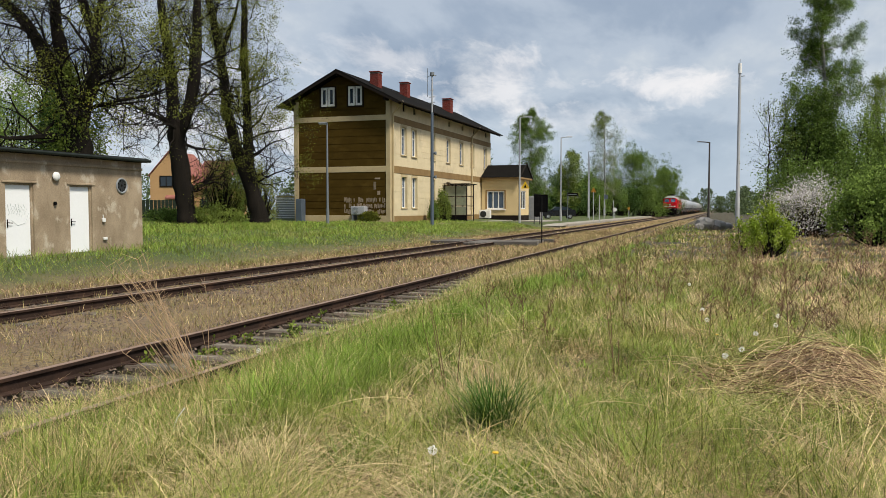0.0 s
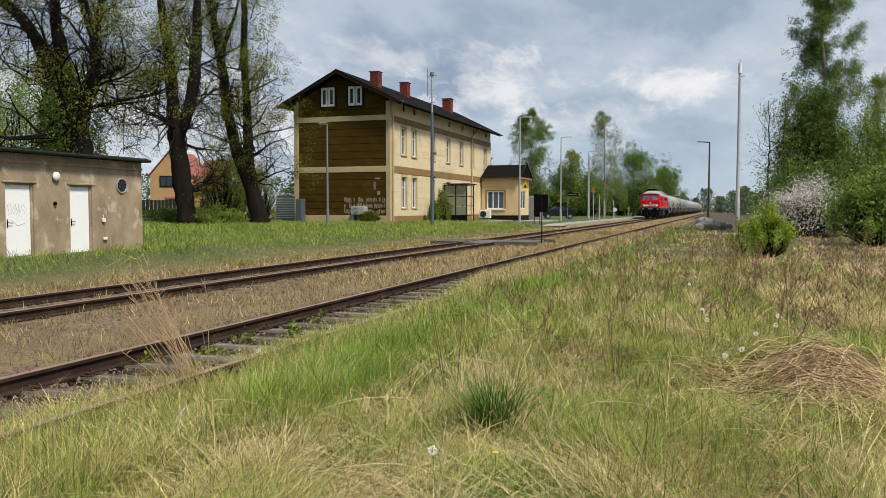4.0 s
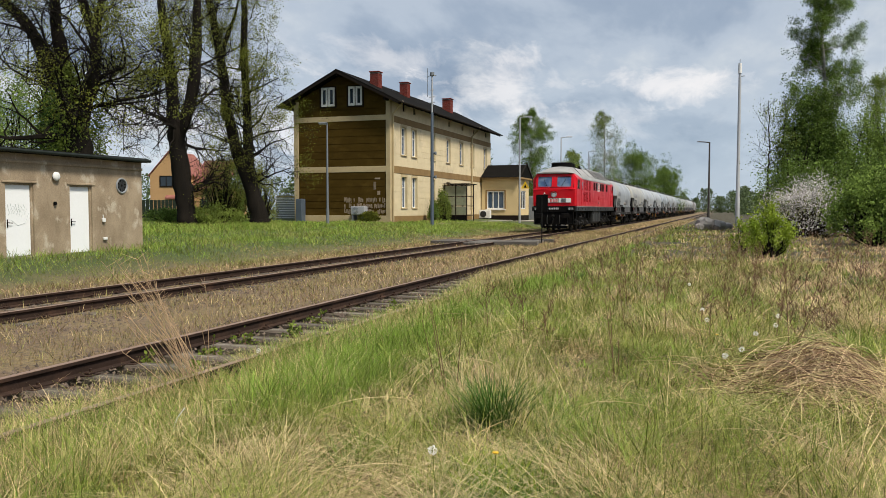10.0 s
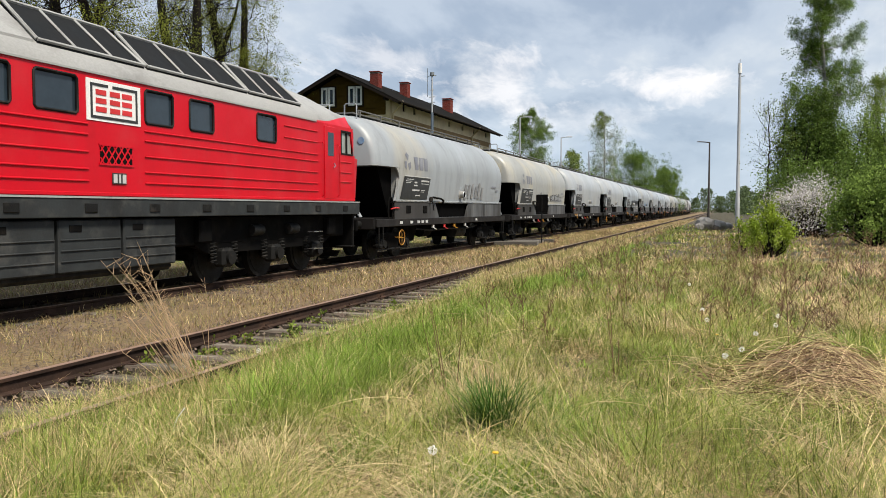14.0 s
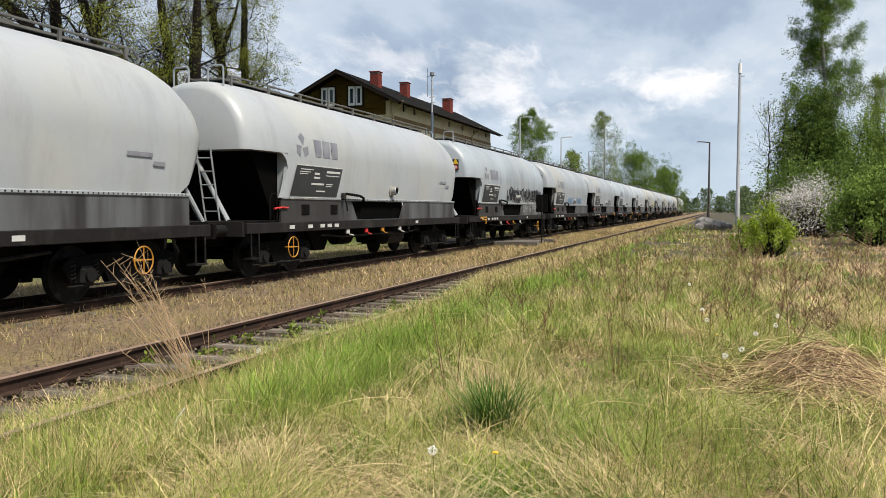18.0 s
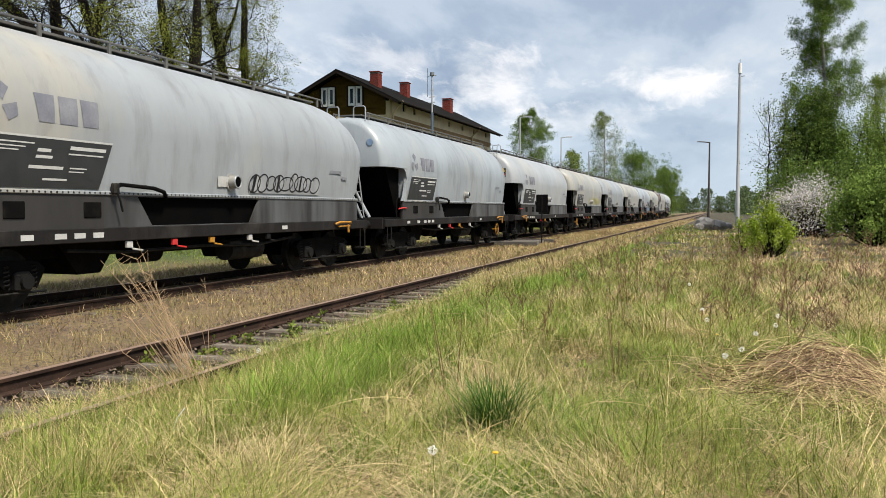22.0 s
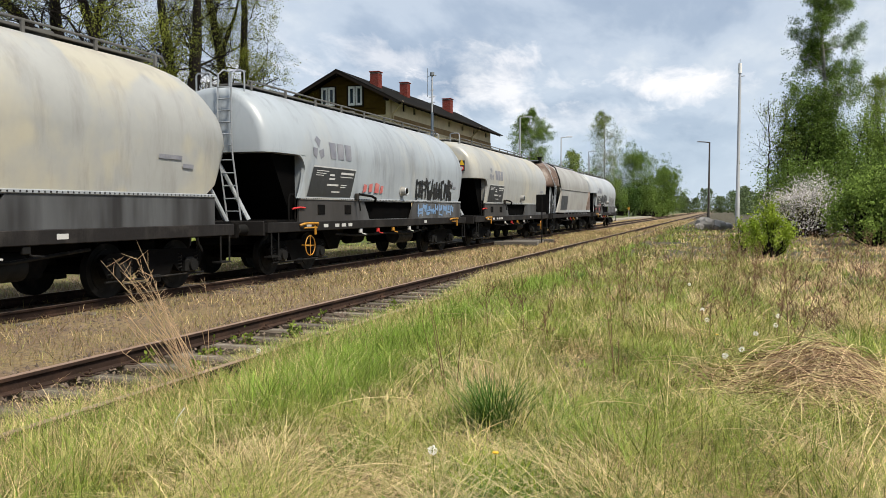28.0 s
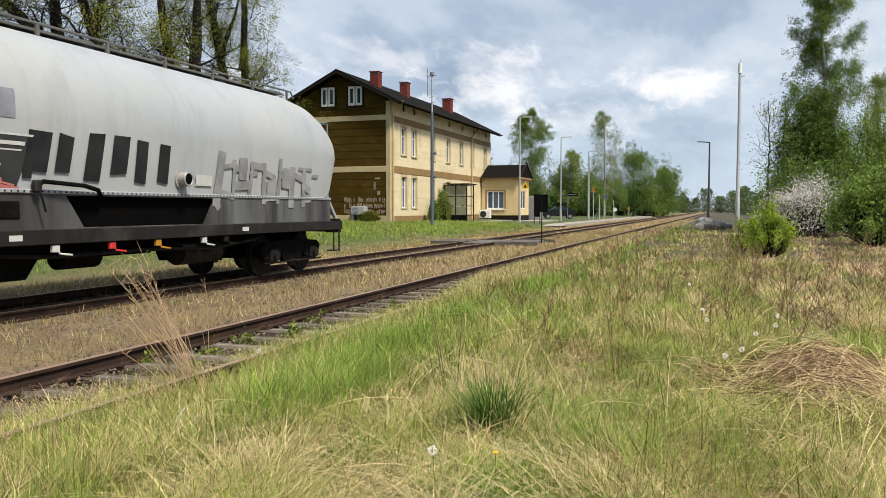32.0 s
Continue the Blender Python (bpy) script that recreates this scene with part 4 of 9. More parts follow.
def loco_section(top=4.50, half=1.475, shoulder=3.56):
    h = top - shoulder
    r = [(half, 1.70), (half, 3.10)]
    for fx, fz in ((1.0, 0.0), (0.976, 0.15), (0.88, 0.34), (0.71, 0.61), (0.54, 0.83), (0.34, 0.95)):
        r.append((half * fx, shoulder + h * fz))
    r.append((0.0, top))
    return r


def side_panel(y0, y1, z0, z1, x, d=0.02, b=0.012):
    return Geo().box(x - 0.03, x + d, y0, y1, z0, z1, b)


def build_loco():
    lo = thing("diesel_locomotive", "red diesel locomotive with grey roof and black running gear", "locomotive")
    L = 20.42
    ya, yb = 0.62, L - 0.62
    H = 1.475
    # side walls between the cabs with window openings
    wins = [(1.06, 2.02, 2.90, 3.42), (8.12, 8.80, 2.91, 3.46), (9.20, 10.0, 2.91, 3.46), (11.48, 12.2, 2.91, 3.46), (12.66, 13.38, 2.91, 3.46), (14.87, 15.63, 2.91, 3.46), (18.76, 19.36, 2.90, 3.42)]
    for s in (1, -1):
        g = Geo()
        x0, x1 = (H - 0.06, H) if s > 0 else (-H, -H + 0.06)
        wall_with_holes(g, x0, x1, 1.0, L - 1.0, 1.70, 3.56, wins)
        g.box(x0, x1, 0.90, 1.0, 1.70, 2.87).box(x0, x1, L - 1.0, L - 0.90, 1.70, 2.87)
        part("side_wall", g, M["paint_red"], lo, "red painted body side")
    # roof: loft that climbs and narrows over the cabs
    prof = [(0.78, 1.17, 3.87, 3.98), (0.92, 1.22, 3.87, 4.10), (1.5, 1.33, 3.78, 4.27), (2.3, 1.44, 3.62, 4.39), (3.2, 1.475, 3.56, 4.46), (3.5, 1.475, 3.56, 4.50)]
    def roof_ring(y, half, sh, top):
        sec = [(x, z) for x, z in loco_section(top, half, sh) if z > sh - 0.01]
        return [(x, y, z) for x, z in sec] + [(-x, y, z) for x, z in reversed(sec[:-1])]
    rings = [roof_ring(*q) for q in prof] + [roof_ring(L - q[0], *q[1:]) for q in reversed(prof)]
    part("roof", Geo().loft(rings), M["roof_grey"], lo, "pale grey curved roof, stained", 50)
    for e in (0, 1):
        for s in (1, -1):
            g = Geo()
            low = [(s * 1.42, 1.0, 3.555), (s * 1.475, 1.5, 3.555), (s * 1.475, 2.3, 3.555), (s * 1.475, 3.2, 3.555)]
            top = [(s * 1.225, 0.95, 3.88), (s * 1.335, 1.5, 3.79), (s * 1.445, 2.3, 3.63), (s * 1.476, 3.2, 3.57)]
            if e:
                low, top = [(x, L - y, z) for x, y, z in low], [(x, L - y, z) for x, y, z in top]
            g.loft([low, top], False, False)
            part("cab_shoulder", g, M["paint_red"], lo, "red cab side under the roof edge")
    part("roof_gutter", Geo().box(H - 0.01, H + 0.025, 3.0, L - 3.0, 3.545, 3.575).box(-H - 0.025, -H + 0.01, 3.0, L - 3.0, 3.545, 3.575), M["roof_grey"], lo)
    # cab ends
    for e in (0, 1):
        def Y(v):
            return v if e == 0 else L - v
        # lower nose, crease at 2.80, raked windscreen part
        g = Geo()
        ring = [[(1.36, 0.64, 1.70), (1.475, 0.92, 1.70)], [(1.40, 0.58, 2.80), (1.475, 0.92, 2.80)], [(1.30, 0.70, 2.86), (1.475, 0.96, 2.86)], [(1.20, 0.95, 3.84), (1.42, 1.0, 3.60)]]
        rows = []
        for (a, b) in ring:
            rows.append([(b[0], Y(b[1]), b[2]), (a[0], Y(a[1]), a[2]), (0.0, Y(a[1] - 0.05), a[2] + (0.05 if a[2] > 3.5 else 0)), (-a[0], Y(a[1]), a[2]), (-b[0], Y(b[1]), b[2])])
        # lower part
        g.loft(rows[:2], False, False)
        g.loft(rows[1:3], False, False)
        part("cab_front", g, M["paint_red"], lo, "red cab front with protruding nose", 20)
        # windscreen surround as bars round two openings
        def fp(u, z):
            """A point of the raked front at sideways u, height z."""
            t = (z - 2.86) / (3.84 - 2.86)
            hw = 1.30 + (1.20 - 1.30) * t
            yy = 0.70 + (0.95 - 0.70) * t - 0.05 * (1 - abs(u) / hw)
            return (u, Y(yy), z)
        g = Geo()
        def patch(u0, u1, z0, z1):
            a = [fp(u0, z0), fp(u1, z0), fp(u1, z1), fp(u0, z1)]
            bk = 0.05 if e == 0 else -0.05
            g.loft([a, [(p[0], p[1] + bk, p[2]) for p in a]])
        patch(-1.29, 1.29, 2.86, 2.97)
        patch(-1.22, 1.22, 3.66, 3.84)
        patch(-1.25, -1.12, 2.97, 3.66)
        patch(1.12, 1.25, 2.97, 3.66)
        patch(-0.17, 0.17, 2.97, 3.66)
        # rounded corners of the two openings
        for s in (1, -1):
            for u0, z0, du, dz in ((0.17, 2.97, 1, 1), (1.12, 2.97, -1, 1), (0.17, 3.66, 1, -1), (1.12, 3.66, -1, -1)):
                rc = 0.12
                arc = [(u0, z0)] + [(u0 + du * rc * (1 - math.sin(k * math.pi / 10)), z0 + dz * rc * (1 - math.cos(k * math.pi / 10))) for k in range(6)]
                face = [fp(s * u, z) for u, z in arc]
                bk = 0.05 if e == 0 else -0.05
                g.loft([face, [(p[0], p[1] + bk, p[2]) for p in face]])
        # corner posts back to the side walls
        for s in (1, -1):
            g.quad((s * 1.475, Y(0.96), 2.86), (s * 1.30, Y(0.70), 2.86), (s * 1.20, Y(0.95), 3.84), (s * 1.42, Y(1.0), 3.60))
        part("windscreen_surround", g, M["paint_red"], lo, "", 20)
        for s in (1, -1):
            q = Geo()
            a = [fp(s * 0.16, 2.96), fp(s * 1.13, 2.96), fp(s * 1.13, 3.67), fp(s * 0.16, 3.67)]
            bk = 0.03 if e == 0 else -0.03
            q.loft([[(p[0], p[1] + bk, p[2]) for p in a], [(p[0], p[1] + bk * 1.6, p[2]) for p in a]])
            w = part("windscreen", q, M["glass_sky"], lo, "slightly raked windscreen")
            f = Geo()
            for (u0, z0), (u1, z1) in (((0.17, 2.97), (1.12, 2.97)), ((1.12, 2.97), (1.12, 3.66)), ((1.12, 3.66), (0.17, 3.66)), ((0.17, 3.66), (0.17, 2.97))):
                a, b = fp(s * u0, z0), fp(s * u1, z1)
                f.tube([(a[0], a[1] - bk * 0.2, a[2]), (b[0], b[1] - bk * 0.2, b[2])], 0.012, 6)
            part("window_seal", f, M["paint_red"], w)
            part("wiper", Geo().tube([fp(s * 0.45, 2.9), (fp(s * 0.45, 2.95)[0], fp(s * 0.45, 2.95)[1] - bk, 2.95), (fp(s * 0.72, 3.45)[0], fp(s * 0.72, 3.45)[1] - bk * 0.8, 3.45)], 0.014, 6), M["black"], w)
        dy = -1 if e == 0 else 1
        # head lamp
        hl = part("headlight", Geo().ring((0, Y(0.555), 2.47), "y", 0.17, 0.035, 24, 8), M["steel_grey"], lo, "round headlight with bright rim")
        part("lens", Geo().ball((0, Y(0.58), 2.47), 0.16, 0.05, 0.16, 16, 8), M["lens"], hl)
        part("lamp_hood", Geo().box(-0.25, 0.25, min(Y(0.45), Y(0.6)), max(Y(0.45), Y(0.6)), 2.66, 2.675), M["paint_red"], hl)
        # white band with plain marks
        bnd = Geo()
        bnd.box(-1.14, 1.14, min(Y(0.555), Y(0.61)), max(Y(0.555), Y(0.61)), 1.93, 2.22)
        wb = part("front_band", bnd, M["white_paint"], lo, "white band across the nose")
        yy = Y(0.553)
        mk = Geo()
        for a, b, c, d in ((-0.33, 0.33, 2.185, 2.205), (-0.33, 0.33, 1.945, 1.965), (-0.33, -0.31, 1.965, 2.185), (0.31, 0.33, 1.965, 2.185)):
            mk.box(a, b, yy - 0.004, yy + 0.004, c, d)
        part("emblem_frame", mk, M["decal_black"], wb)
        mk = Geo()
        for a, w in ((-0.26, 0.14), (-0.07, 0.13), (0.11, 0.14)):
            for k in range(3):
                mk.box(a, a + w, yy - 0.004, yy + 0.004, 1.99 + k * 0.065, 2.03 + k * 0.065)
        part("emblem_mark", mk, M["red_small"], wb, "red plain emblem bars")
        mk = Geo()
        for k in range(8):
            mk.box(0.48, 0.80, yy - 0.005, yy + 0.005, 1.95 + k * 0.033, 1.966 + k * 0.033)
        part("front_grille", mk, M["frame_grey"], wb)
        part("front_socket", Geo().box(-0.72, -0.60, yy - 0.05, yy + 0.05, 2.12, 2.18, 0.01).box(-0.55, -0.44, yy - 0.05, yy + 0.05, 2.12, 2.18, 0.01), M["dark_steel"], wb)
        part("nose_rail", Geo().tube([(-1.3, Y(0.54), 2.86), (1.3, Y(0.54), 2.86)], 0.014, 6), M["paint_red"], lo)
        part("horn", Geo().cyl((-0.62, Y(0.57), 2.58), (-0.62, Y(0.52), 2.58), 0.03, n=8).box(-0.66, -0.58, min(Y(0.53), Y(0.6)), max(Y(0.53), Y(0.6)), 2.50, 2.56), M["white_paint"], lo)
        # buffer beam, lamps, buffers, coupling
        part("buffer_beam", Geo().box(-1.36, 1.36, min(Y(0.56), Y(0.80)), max(Y(0.56), Y(0.80)), 1.30, 1.69, 0.02), M["black"], lo, "black buffer beam")
        for k in range(6):
            x = -0.33 + k * 0.115
            part("number_bar", Geo().box(x, x + 0.075, Y(0.555) - 0.003, Y(0.555) + 0.003, 1.47, 1.59), M["decal_white"], lo, "white bar on the buffer beam")
        part("front_apron", Geo().box(-1.30, 1.30, min(Y(0.62), Y(0.7)), max(Y(0.62), Y(0.7)), 0.46, 1.30, 0.02), M["black"], lo)
        for s in (1, -1):
            lm = part("marker_lamp", Geo().box(s * 1.13 - 0.2, s * 1.13 + 0.2, min(Y(0.48), Y(0.6)), max(Y(0.48), Y(0.6)), 1.40, 1.62, 0.05), M["frame_grey"], lo, "twin marker lamp housing")
            part("lens", Geo().cyl((s * 1.13 - 0.07, Y(0.485), 1.51), (s * 1.13 - 0.07, Y(0.47), 1.51), 0.075, n=16).cyl((s * 1.13 + 0.1, Y(0.485), 1.51), (s * 1.13 + 0.1, Y(0.47), 1.51), 0.055, n=16), M["chrome"], lm)
            bf = part("buffer", Geo().cyl((s * 0.875, Y(0.62), 1.05), (s * 0.875, Y(0.22), 1.05), 0.13, 0.11, 14).cyl((s * 0.875, Y(0.22), 1.05), (s * 0.875, Y(0.06), 1.05), 0.085, n=12), M["dark_steel"], lo, "black side buffer")
            part("buffer_head", Geo().box(s * 0.875 - 0.27, s * 0.875 + 0.27, min(Y(0.0), Y(0.06)), max(Y(0.0), Y(0.06)), 0.88, 1.22, 0.035), M["black"], bf)
            part("step", Geo().box(s * 1.1 - 0.22, s * 1.1 + 0.22, min(Y(0.55), Y(0.85)), max(Y(0.55), Y(0.85)), 0.50, 0.53, 0.005).tube([(s * 0.92, Y(0.6), 0.53), (s * 0.92, Y(0.6), 1.3)], 0.015, 6).tube([(s * 1.28, Y(0.6), 0.53), (s * 1.28, Y(0.6), 1.3)], 0.015, 6), M["dark_steel"], lo)
            part("brake_hose", Geo().tube([(s * 0.4, Y(0.55), 1.1), (s * 0.42, Y(0.42), 0.95), (s * 0.42, Y(0.42), 0.6), (s * 0.36, Y(0.5), 0.5)], 0.028, 8), M["rubber"], lo)
        part("coupling_hook", Geo().box(-0.06, 0.06, min(Y(0.12), Y(0.6)), max(Y(0.12), Y(0.6)), 0.98, 1.12, 0.03).tube([(0, Y(0.2), 1.0), (0.03, Y(0.22), 0.8), (-0.02, Y(0.28), 0.55)], 0.035, 8), M["dark_steel"], lo)
        part("rail_guard", Geo().prism([(-0.85, 0.24), (0.85, 0.24), (0.95, 0.40), (-0.95, 0.40)], "y", min(Y(0.7), Y(0.78)), max(Y(0.7), Y(0.78))), M["black"], lo)
    # frame strip, steps, brackets
    for s in (1, -1):
        fs = part("side_frame", Geo().box(min(s * 1.40, s * 1.50), max(s * 1.40, s * 1.50), 0.66, L - 0.66, 1.36, 1.66, 0.012), M["frame_grey"], lo, "grey longitudinal frame beam")
        part("frame_edge", Geo().box(min(s * 1.50, s * 1.515), max(s * 1.50, s * 1.515), 0.66, L - 0.66, 1.655, 1.685), M["roof_grey"], lo, "pale edge line")
        for k in range(13):
            y = 1.5 + k * 1.45
            part("frame_bracket", Geo().box(min(s * 1.50, s * 1.52), max(s * 1.50, s * 1.52), y - 0.13, y + 0.13, 1.44, 1.58, 0.01), M["dark_steel"], lo)
        part("red_lower_edge", Geo().box(min(s * 1.46, s * 1.49), max(s * 1.46, s * 1.49), 0.95, L - 0.95, 1.69, 1.75, 0.008), M["paint_red"], lo)
        # doors
        for y0, y1 in ((2.55, 3.20), (17.82, 18.44)):
            d = part("cab_door", side_panel(y0, y1, 1.74, 3.50, s * H if s > 0 else -H + 0.01, 0.02), M["paint_red"], lo, "red cab door")
            part("door_window", Geo().box(s * H - 0.025, s * H + 0.025, y0 + 0.16, y1 - 0.14, 2.78, 3.36, 0.01), M["glass_dark"], d)
            part("door_handle", Geo().tube([(s * (H + 0.03), y1 - 0.14, 2.62), (s * (H + 0.06), y1 - 0.14, 2.55), (s * (H + 0.06), y1 - 0.24, 2.5)], 0.014, 6), M["chrome"], d)
            for y in (y0 - 0.09, y1 + 0.09):
                part("grab_rail", Geo().tube([(s * H, y, 3.10), (s * (H + 0.07), y, 3.05), (s * (H + 0.07), y, 1.85), (s * H, y, 1.80)], 0.014, 6), M["paint_red"], lo)
        # cab side windows
        for y0, y1 in ((1.06, 2.02), (18.76, 19.36)):
            w = part("cab_window", Geo().box(s * H - 0.045, s * H - 0.03, y0, y1, 2.90, 3.42), M["glass_cab"], lo)
            f = Geo()
            for a, b, c, d in ((y0 - 0.04, y1 + 0.04, 3.42, 3.47), (y0 - 0.04, y1 + 0.04, 2.86, 2.90), (y0 - 0.04, y0, 2.90, 3.42), (y1, y1 + 0.05, 2.90, 3.42), ((y0 + y1) / 2 - 0.02, (y0 + y1) / 2 + 0.02, 2.90, 3.42)):
                f.box(min(s * (H - 0.03), s * (H + 0.015)), max(s * (H - 0.03), s * (H + 0.015)), a, b, c, d, 0.006)
            part("window_frame", f, M["dark_steel"], w)
            ye, yt = (y0 - 0.045, y0 + 0.2) if y0 < 5 else (y1 + 0.055, y1 - 0.1)
            part("window_cheek", Geo().prism([(ye, 2.86), (ye, 3.475), (yt, 3.475)], "x", min(s * (H - 0.03), s * (H + 0.018)), max(s * (H - 0.03), s * (H + 0.018))), M["paint_red"], w)
        for y0, y1 in ((8.12, 8.80), (9.20, 10.0), (11.48, 12.2), (12.66, 13.38), (14.87, 15.63)):
            w = part("engine_room_window", Geo().box(min(s * (H - 0.04), s * (H - 0.03)), max(s * (H - 0.04), s * (H - 0.03)), y0, y1, 2.91, 3.46), M["glass_dark"], lo)
            f = Geo()
            f.tube([(s * H, y, z) for y, z in ((y0, 2.95), (y0 + 0.04, 2.91), (y1 - 0.04, 2.91), (y1, 2.95), (y1, 3.42), (y1 - 0.04, 3.46), (y0 + 0.04, 3.46), (y0, 3.42), (y0, 2.95))], 0.024, 6)
            part("window_seal", f, M["dark_steel"], w)
        # ribs pressed into the side
        def rib(y0, y1, z):
            part("side_rib", Geo().box(min(s * (H - 0.005), s * (H + 0.022)), max(s * (H - 0.005), s * (H + 0.022)), y0, y1, z, z + 0.035, 0.012), M["paint_red"], lo)
        for z in (2.66, 2.40, 2.16):
            rib(1.2, 2.28, z)
            rib(18.62, 19.3, z)
        for z in (2.76, 2.60, 2.34, 2.08, 1.90):
            rib(6.95, 10.2, z)
            rib(11.45, 17.5, z)
        for z in (3.30, 3.05):
            rib(15.95, 17.5, z)
        # big air grilles: frame and crossed bars over a black plate that paints the shaded opening
        for y0, y1 in ((3.60, 4.42), (4.78, 5.52), (5.92, 6.72)):
            for z0, z1 in ((2.80, 3.50), (2.0, 2.70)):
                gr = part("air_grille", Geo().box(min(s * (H - 0.02), s * (H + 0.006)), max(s * (H - 0.02), s * (H + 0.006)), y0, y1, z0, z1), M["black"], lo, "red lattice air grille over a black plate for the shaded opening")
                lat = Geo()
                st = 0.20
                k_ = 1.1
                n = int((y1 - y0 + (z1 - z0) * k_) / st) + 1
                for sg in (1, -1):
                    for i in range(n + 1):
                        c = (y0 - (z1 - z0) * k_) + i * st if sg > 0 else y0 + i * st
                        # line y = c + sg * (z - z0)
                        def clip(yv):
                            return z0 + (yv - c) * sg / k_
                        lo_z, hi_z = z0, z1
                        zs = sorted((clip(y0), clip(y1)))
                        lo_z, hi_z = max(lo_z, zs[0]), min(hi_z, zs[1])
                        if hi_z - lo_z > 0.03:
                            ya_, yb_ = c + sg * k_ * (lo_z - z0), c + sg * k_ * (hi_z - z0)
                            xa_ = s * (H + 0.008 + (0.004 if sg > 0 else 0.0))
                            lat.prism([(ya_ - 0.017, lo_z), (ya_ + 0.017, lo_z), (yb_ + 0.017, hi_z), (yb_ - 0.017, hi_z)], "x", min(xa_, xa_ + s * 0.006), max(xa_, xa_ + s * 0.006))
                part("lattice", lat, M["paint_red"], gr, "", 0)
        lat = Geo()
        for sg in (1, -1):
            for i in range(-2, 7):
                c = 10.44 + i * 0.142
                pts = []
                for q in range(13):
                    yy, zz = c + 0.213 * (q / 12 if sg > 0 else 1 - q / 12), 2.2 + 0.27 * q / 12
                    if 10.44 <= yy <= 11.15:
                        pts.append((s * (H + 0.012), yy, zz))
                if len(pts) > 2:
                    lat.prism([(pts[0][1] - 0.014, pts[0][2]), (pts[0][1] + 0.014, pts[0][2]), (pts[-1][1] + 0.014, pts[-1][2]), (pts[-1][1] - 0.014, pts[-1][2])], "x", min(s * (H + 0.007), s * (H + 0.014 + 0.003 * sg)), max(s * (H + 0.007), s * (H + 0.014 + 0.003 * sg)))
        lat.box(min(s * H, s * (H + 0.02)), max(s * H, s * (H + 0.02)), 10.41, 11.18, 2.47, 2.50).box(min(s * H, s * (H + 0.02)), max(s * H, s * (H + 0.02)), 10.41, 11.18, 2.17, 2.2)
        # black plate paints the dark behind the small grille as well
        sg_ = part("small_grille", Geo().box(min(s * (H - 0.02), s * (H + 0.006)), max(s * (H - 0.02), s * (H + 0.006)), 10.44, 11.15, 2.2, 2.47), M["black"], lo)
        part("lattice", lat, M["paint_red"], sg_, "", 0)
        v = part("side_vent", Geo().box(min(s * H, s * (H + 0.008)), max(s * H, s * (H + 0.008)), 7.15, 7.75, 3.05, 3.42), M["paint_red"], lo)
        for k in range(6):
            part("louvre", Geo().box(min(s * H, s * (H + 0.025)), max(s * H, s * (H + 0.025)), 7.18, 7.72, 3.07 + k * 0.058, 3.10 + k * 0.058, 0.01), M["paint_red"], v)
        # side emblem plate with plain marks
        pl = part("side_plate", Geo().box(min(s * H, s * (H + 0.012)), max(s * H, s * (H + 0.012)), 10.17, 11.36, 2.84, 3.47), M["white_paint"], lo, "white plate with plain emblem")
        xx0, xx1 = min(s * (H + 0.012), s * (H + 0.02)), max(s * (H + 0.012), s * (H + 0.02))
        e = Geo()
        for a, b, c, d in ((10.25, 10.62, 3.37, 3.41), (10.25, 10.29, 2.92, 3.37), (10.25, 11.28, 2.88, 2.92), (11.24, 11.28, 2.92, 3.37), (10.72, 11.28, 3.37, 3.41)):
            e.box(xx0, xx1, a, b, c, d)
        part("emblem_frame", e, M["decal_black"], pl)
        e = Geo()
        for a in (10.36, 10.66, 10.93):
            for k in range(3):
                e.box(xx0, xx1, a, a + 0.22, 2.98 + k * 0.13, 3.06 + k * 0.13)
        part("emblem_mark", e, M["red_small"], pl)
        e = part("number_badge", Geo().box(xx0 - 0.006 * s, xx1, 10.68, 11.0, 1.88, 2.06, 0.01), M["decal_black"], lo)
        for a, b in ((10.70, 10.78), (10.82, 10.86), (10.90, 10.98)):
            part("number_bar", Geo().box(xx0, xx1 + 0.006 * s, a, b, 1.90, 2.04), M["decal_white"], e)
        # roof hatches and glazed panels
        def slope(x):
            sec = loco_section()
            for (xa, za), (xb, zb) in zip(sec[2:], sec[3:]):
                if xb <= x <= xa:
                    return za + (zb - za) * (xa - x) / (xa - xb)
            return 4.5
        for y0, y1 in ((9.42, 11.65), (11.72, 14.75), (14.82, 16.95)):
            a, b = (1.33, slope(1.33) + 0.02), (0.74, slope(0.74) + 0.10)
            n = Geo()
            n.loft([[(s * a[0], y0, a[1] + 0.03), (s * a[0], y1, a[1] + 0.03), (s * b[0], y1 - 0.25, b[1] + 0.03), (s * b[0], y0 - 0.05, b[1] + 0.03)],
                    [(s * a[0], y0, a[1] - 0.10), (s * a[0], y1, a[1] - 0.10), (s * b[0], y1 - 0.25, b[1] - 0.20), (s * b[0], y0 - 0.05, b[1] - 0.20)]])
            hatch = part("roof_hatch", n, M["shutter"], lo, "dark slatted roof shutter")
            f = Geo()
            c = [(s * a[0], y0, a[1] + 0.04), (s * a[0], y1, a[1] + 0.04), (s * b[0], y1 - 0.25, b[1] + 0.04), (s * b[0], y0 - 0.05, b[1] + 0.04)]
            for i in range(4):
                f.tube([c[i], c[(i + 1) % 4]], 0.03, 6)
            for k in (0.33, 0.67):
                f.tube([tuple(Vector(c[0]).lerp(Vector(c[1]), k)), tuple(Vector(c[3]).lerp(Vector(c[2]), k))], 0.025, 6)
            part("hatch_frame", f, M["roof_grey"], hatch)
        a, b = (1.33, slope(1.33) + 0.02), (0.74, slope(0.74) + 0.07)
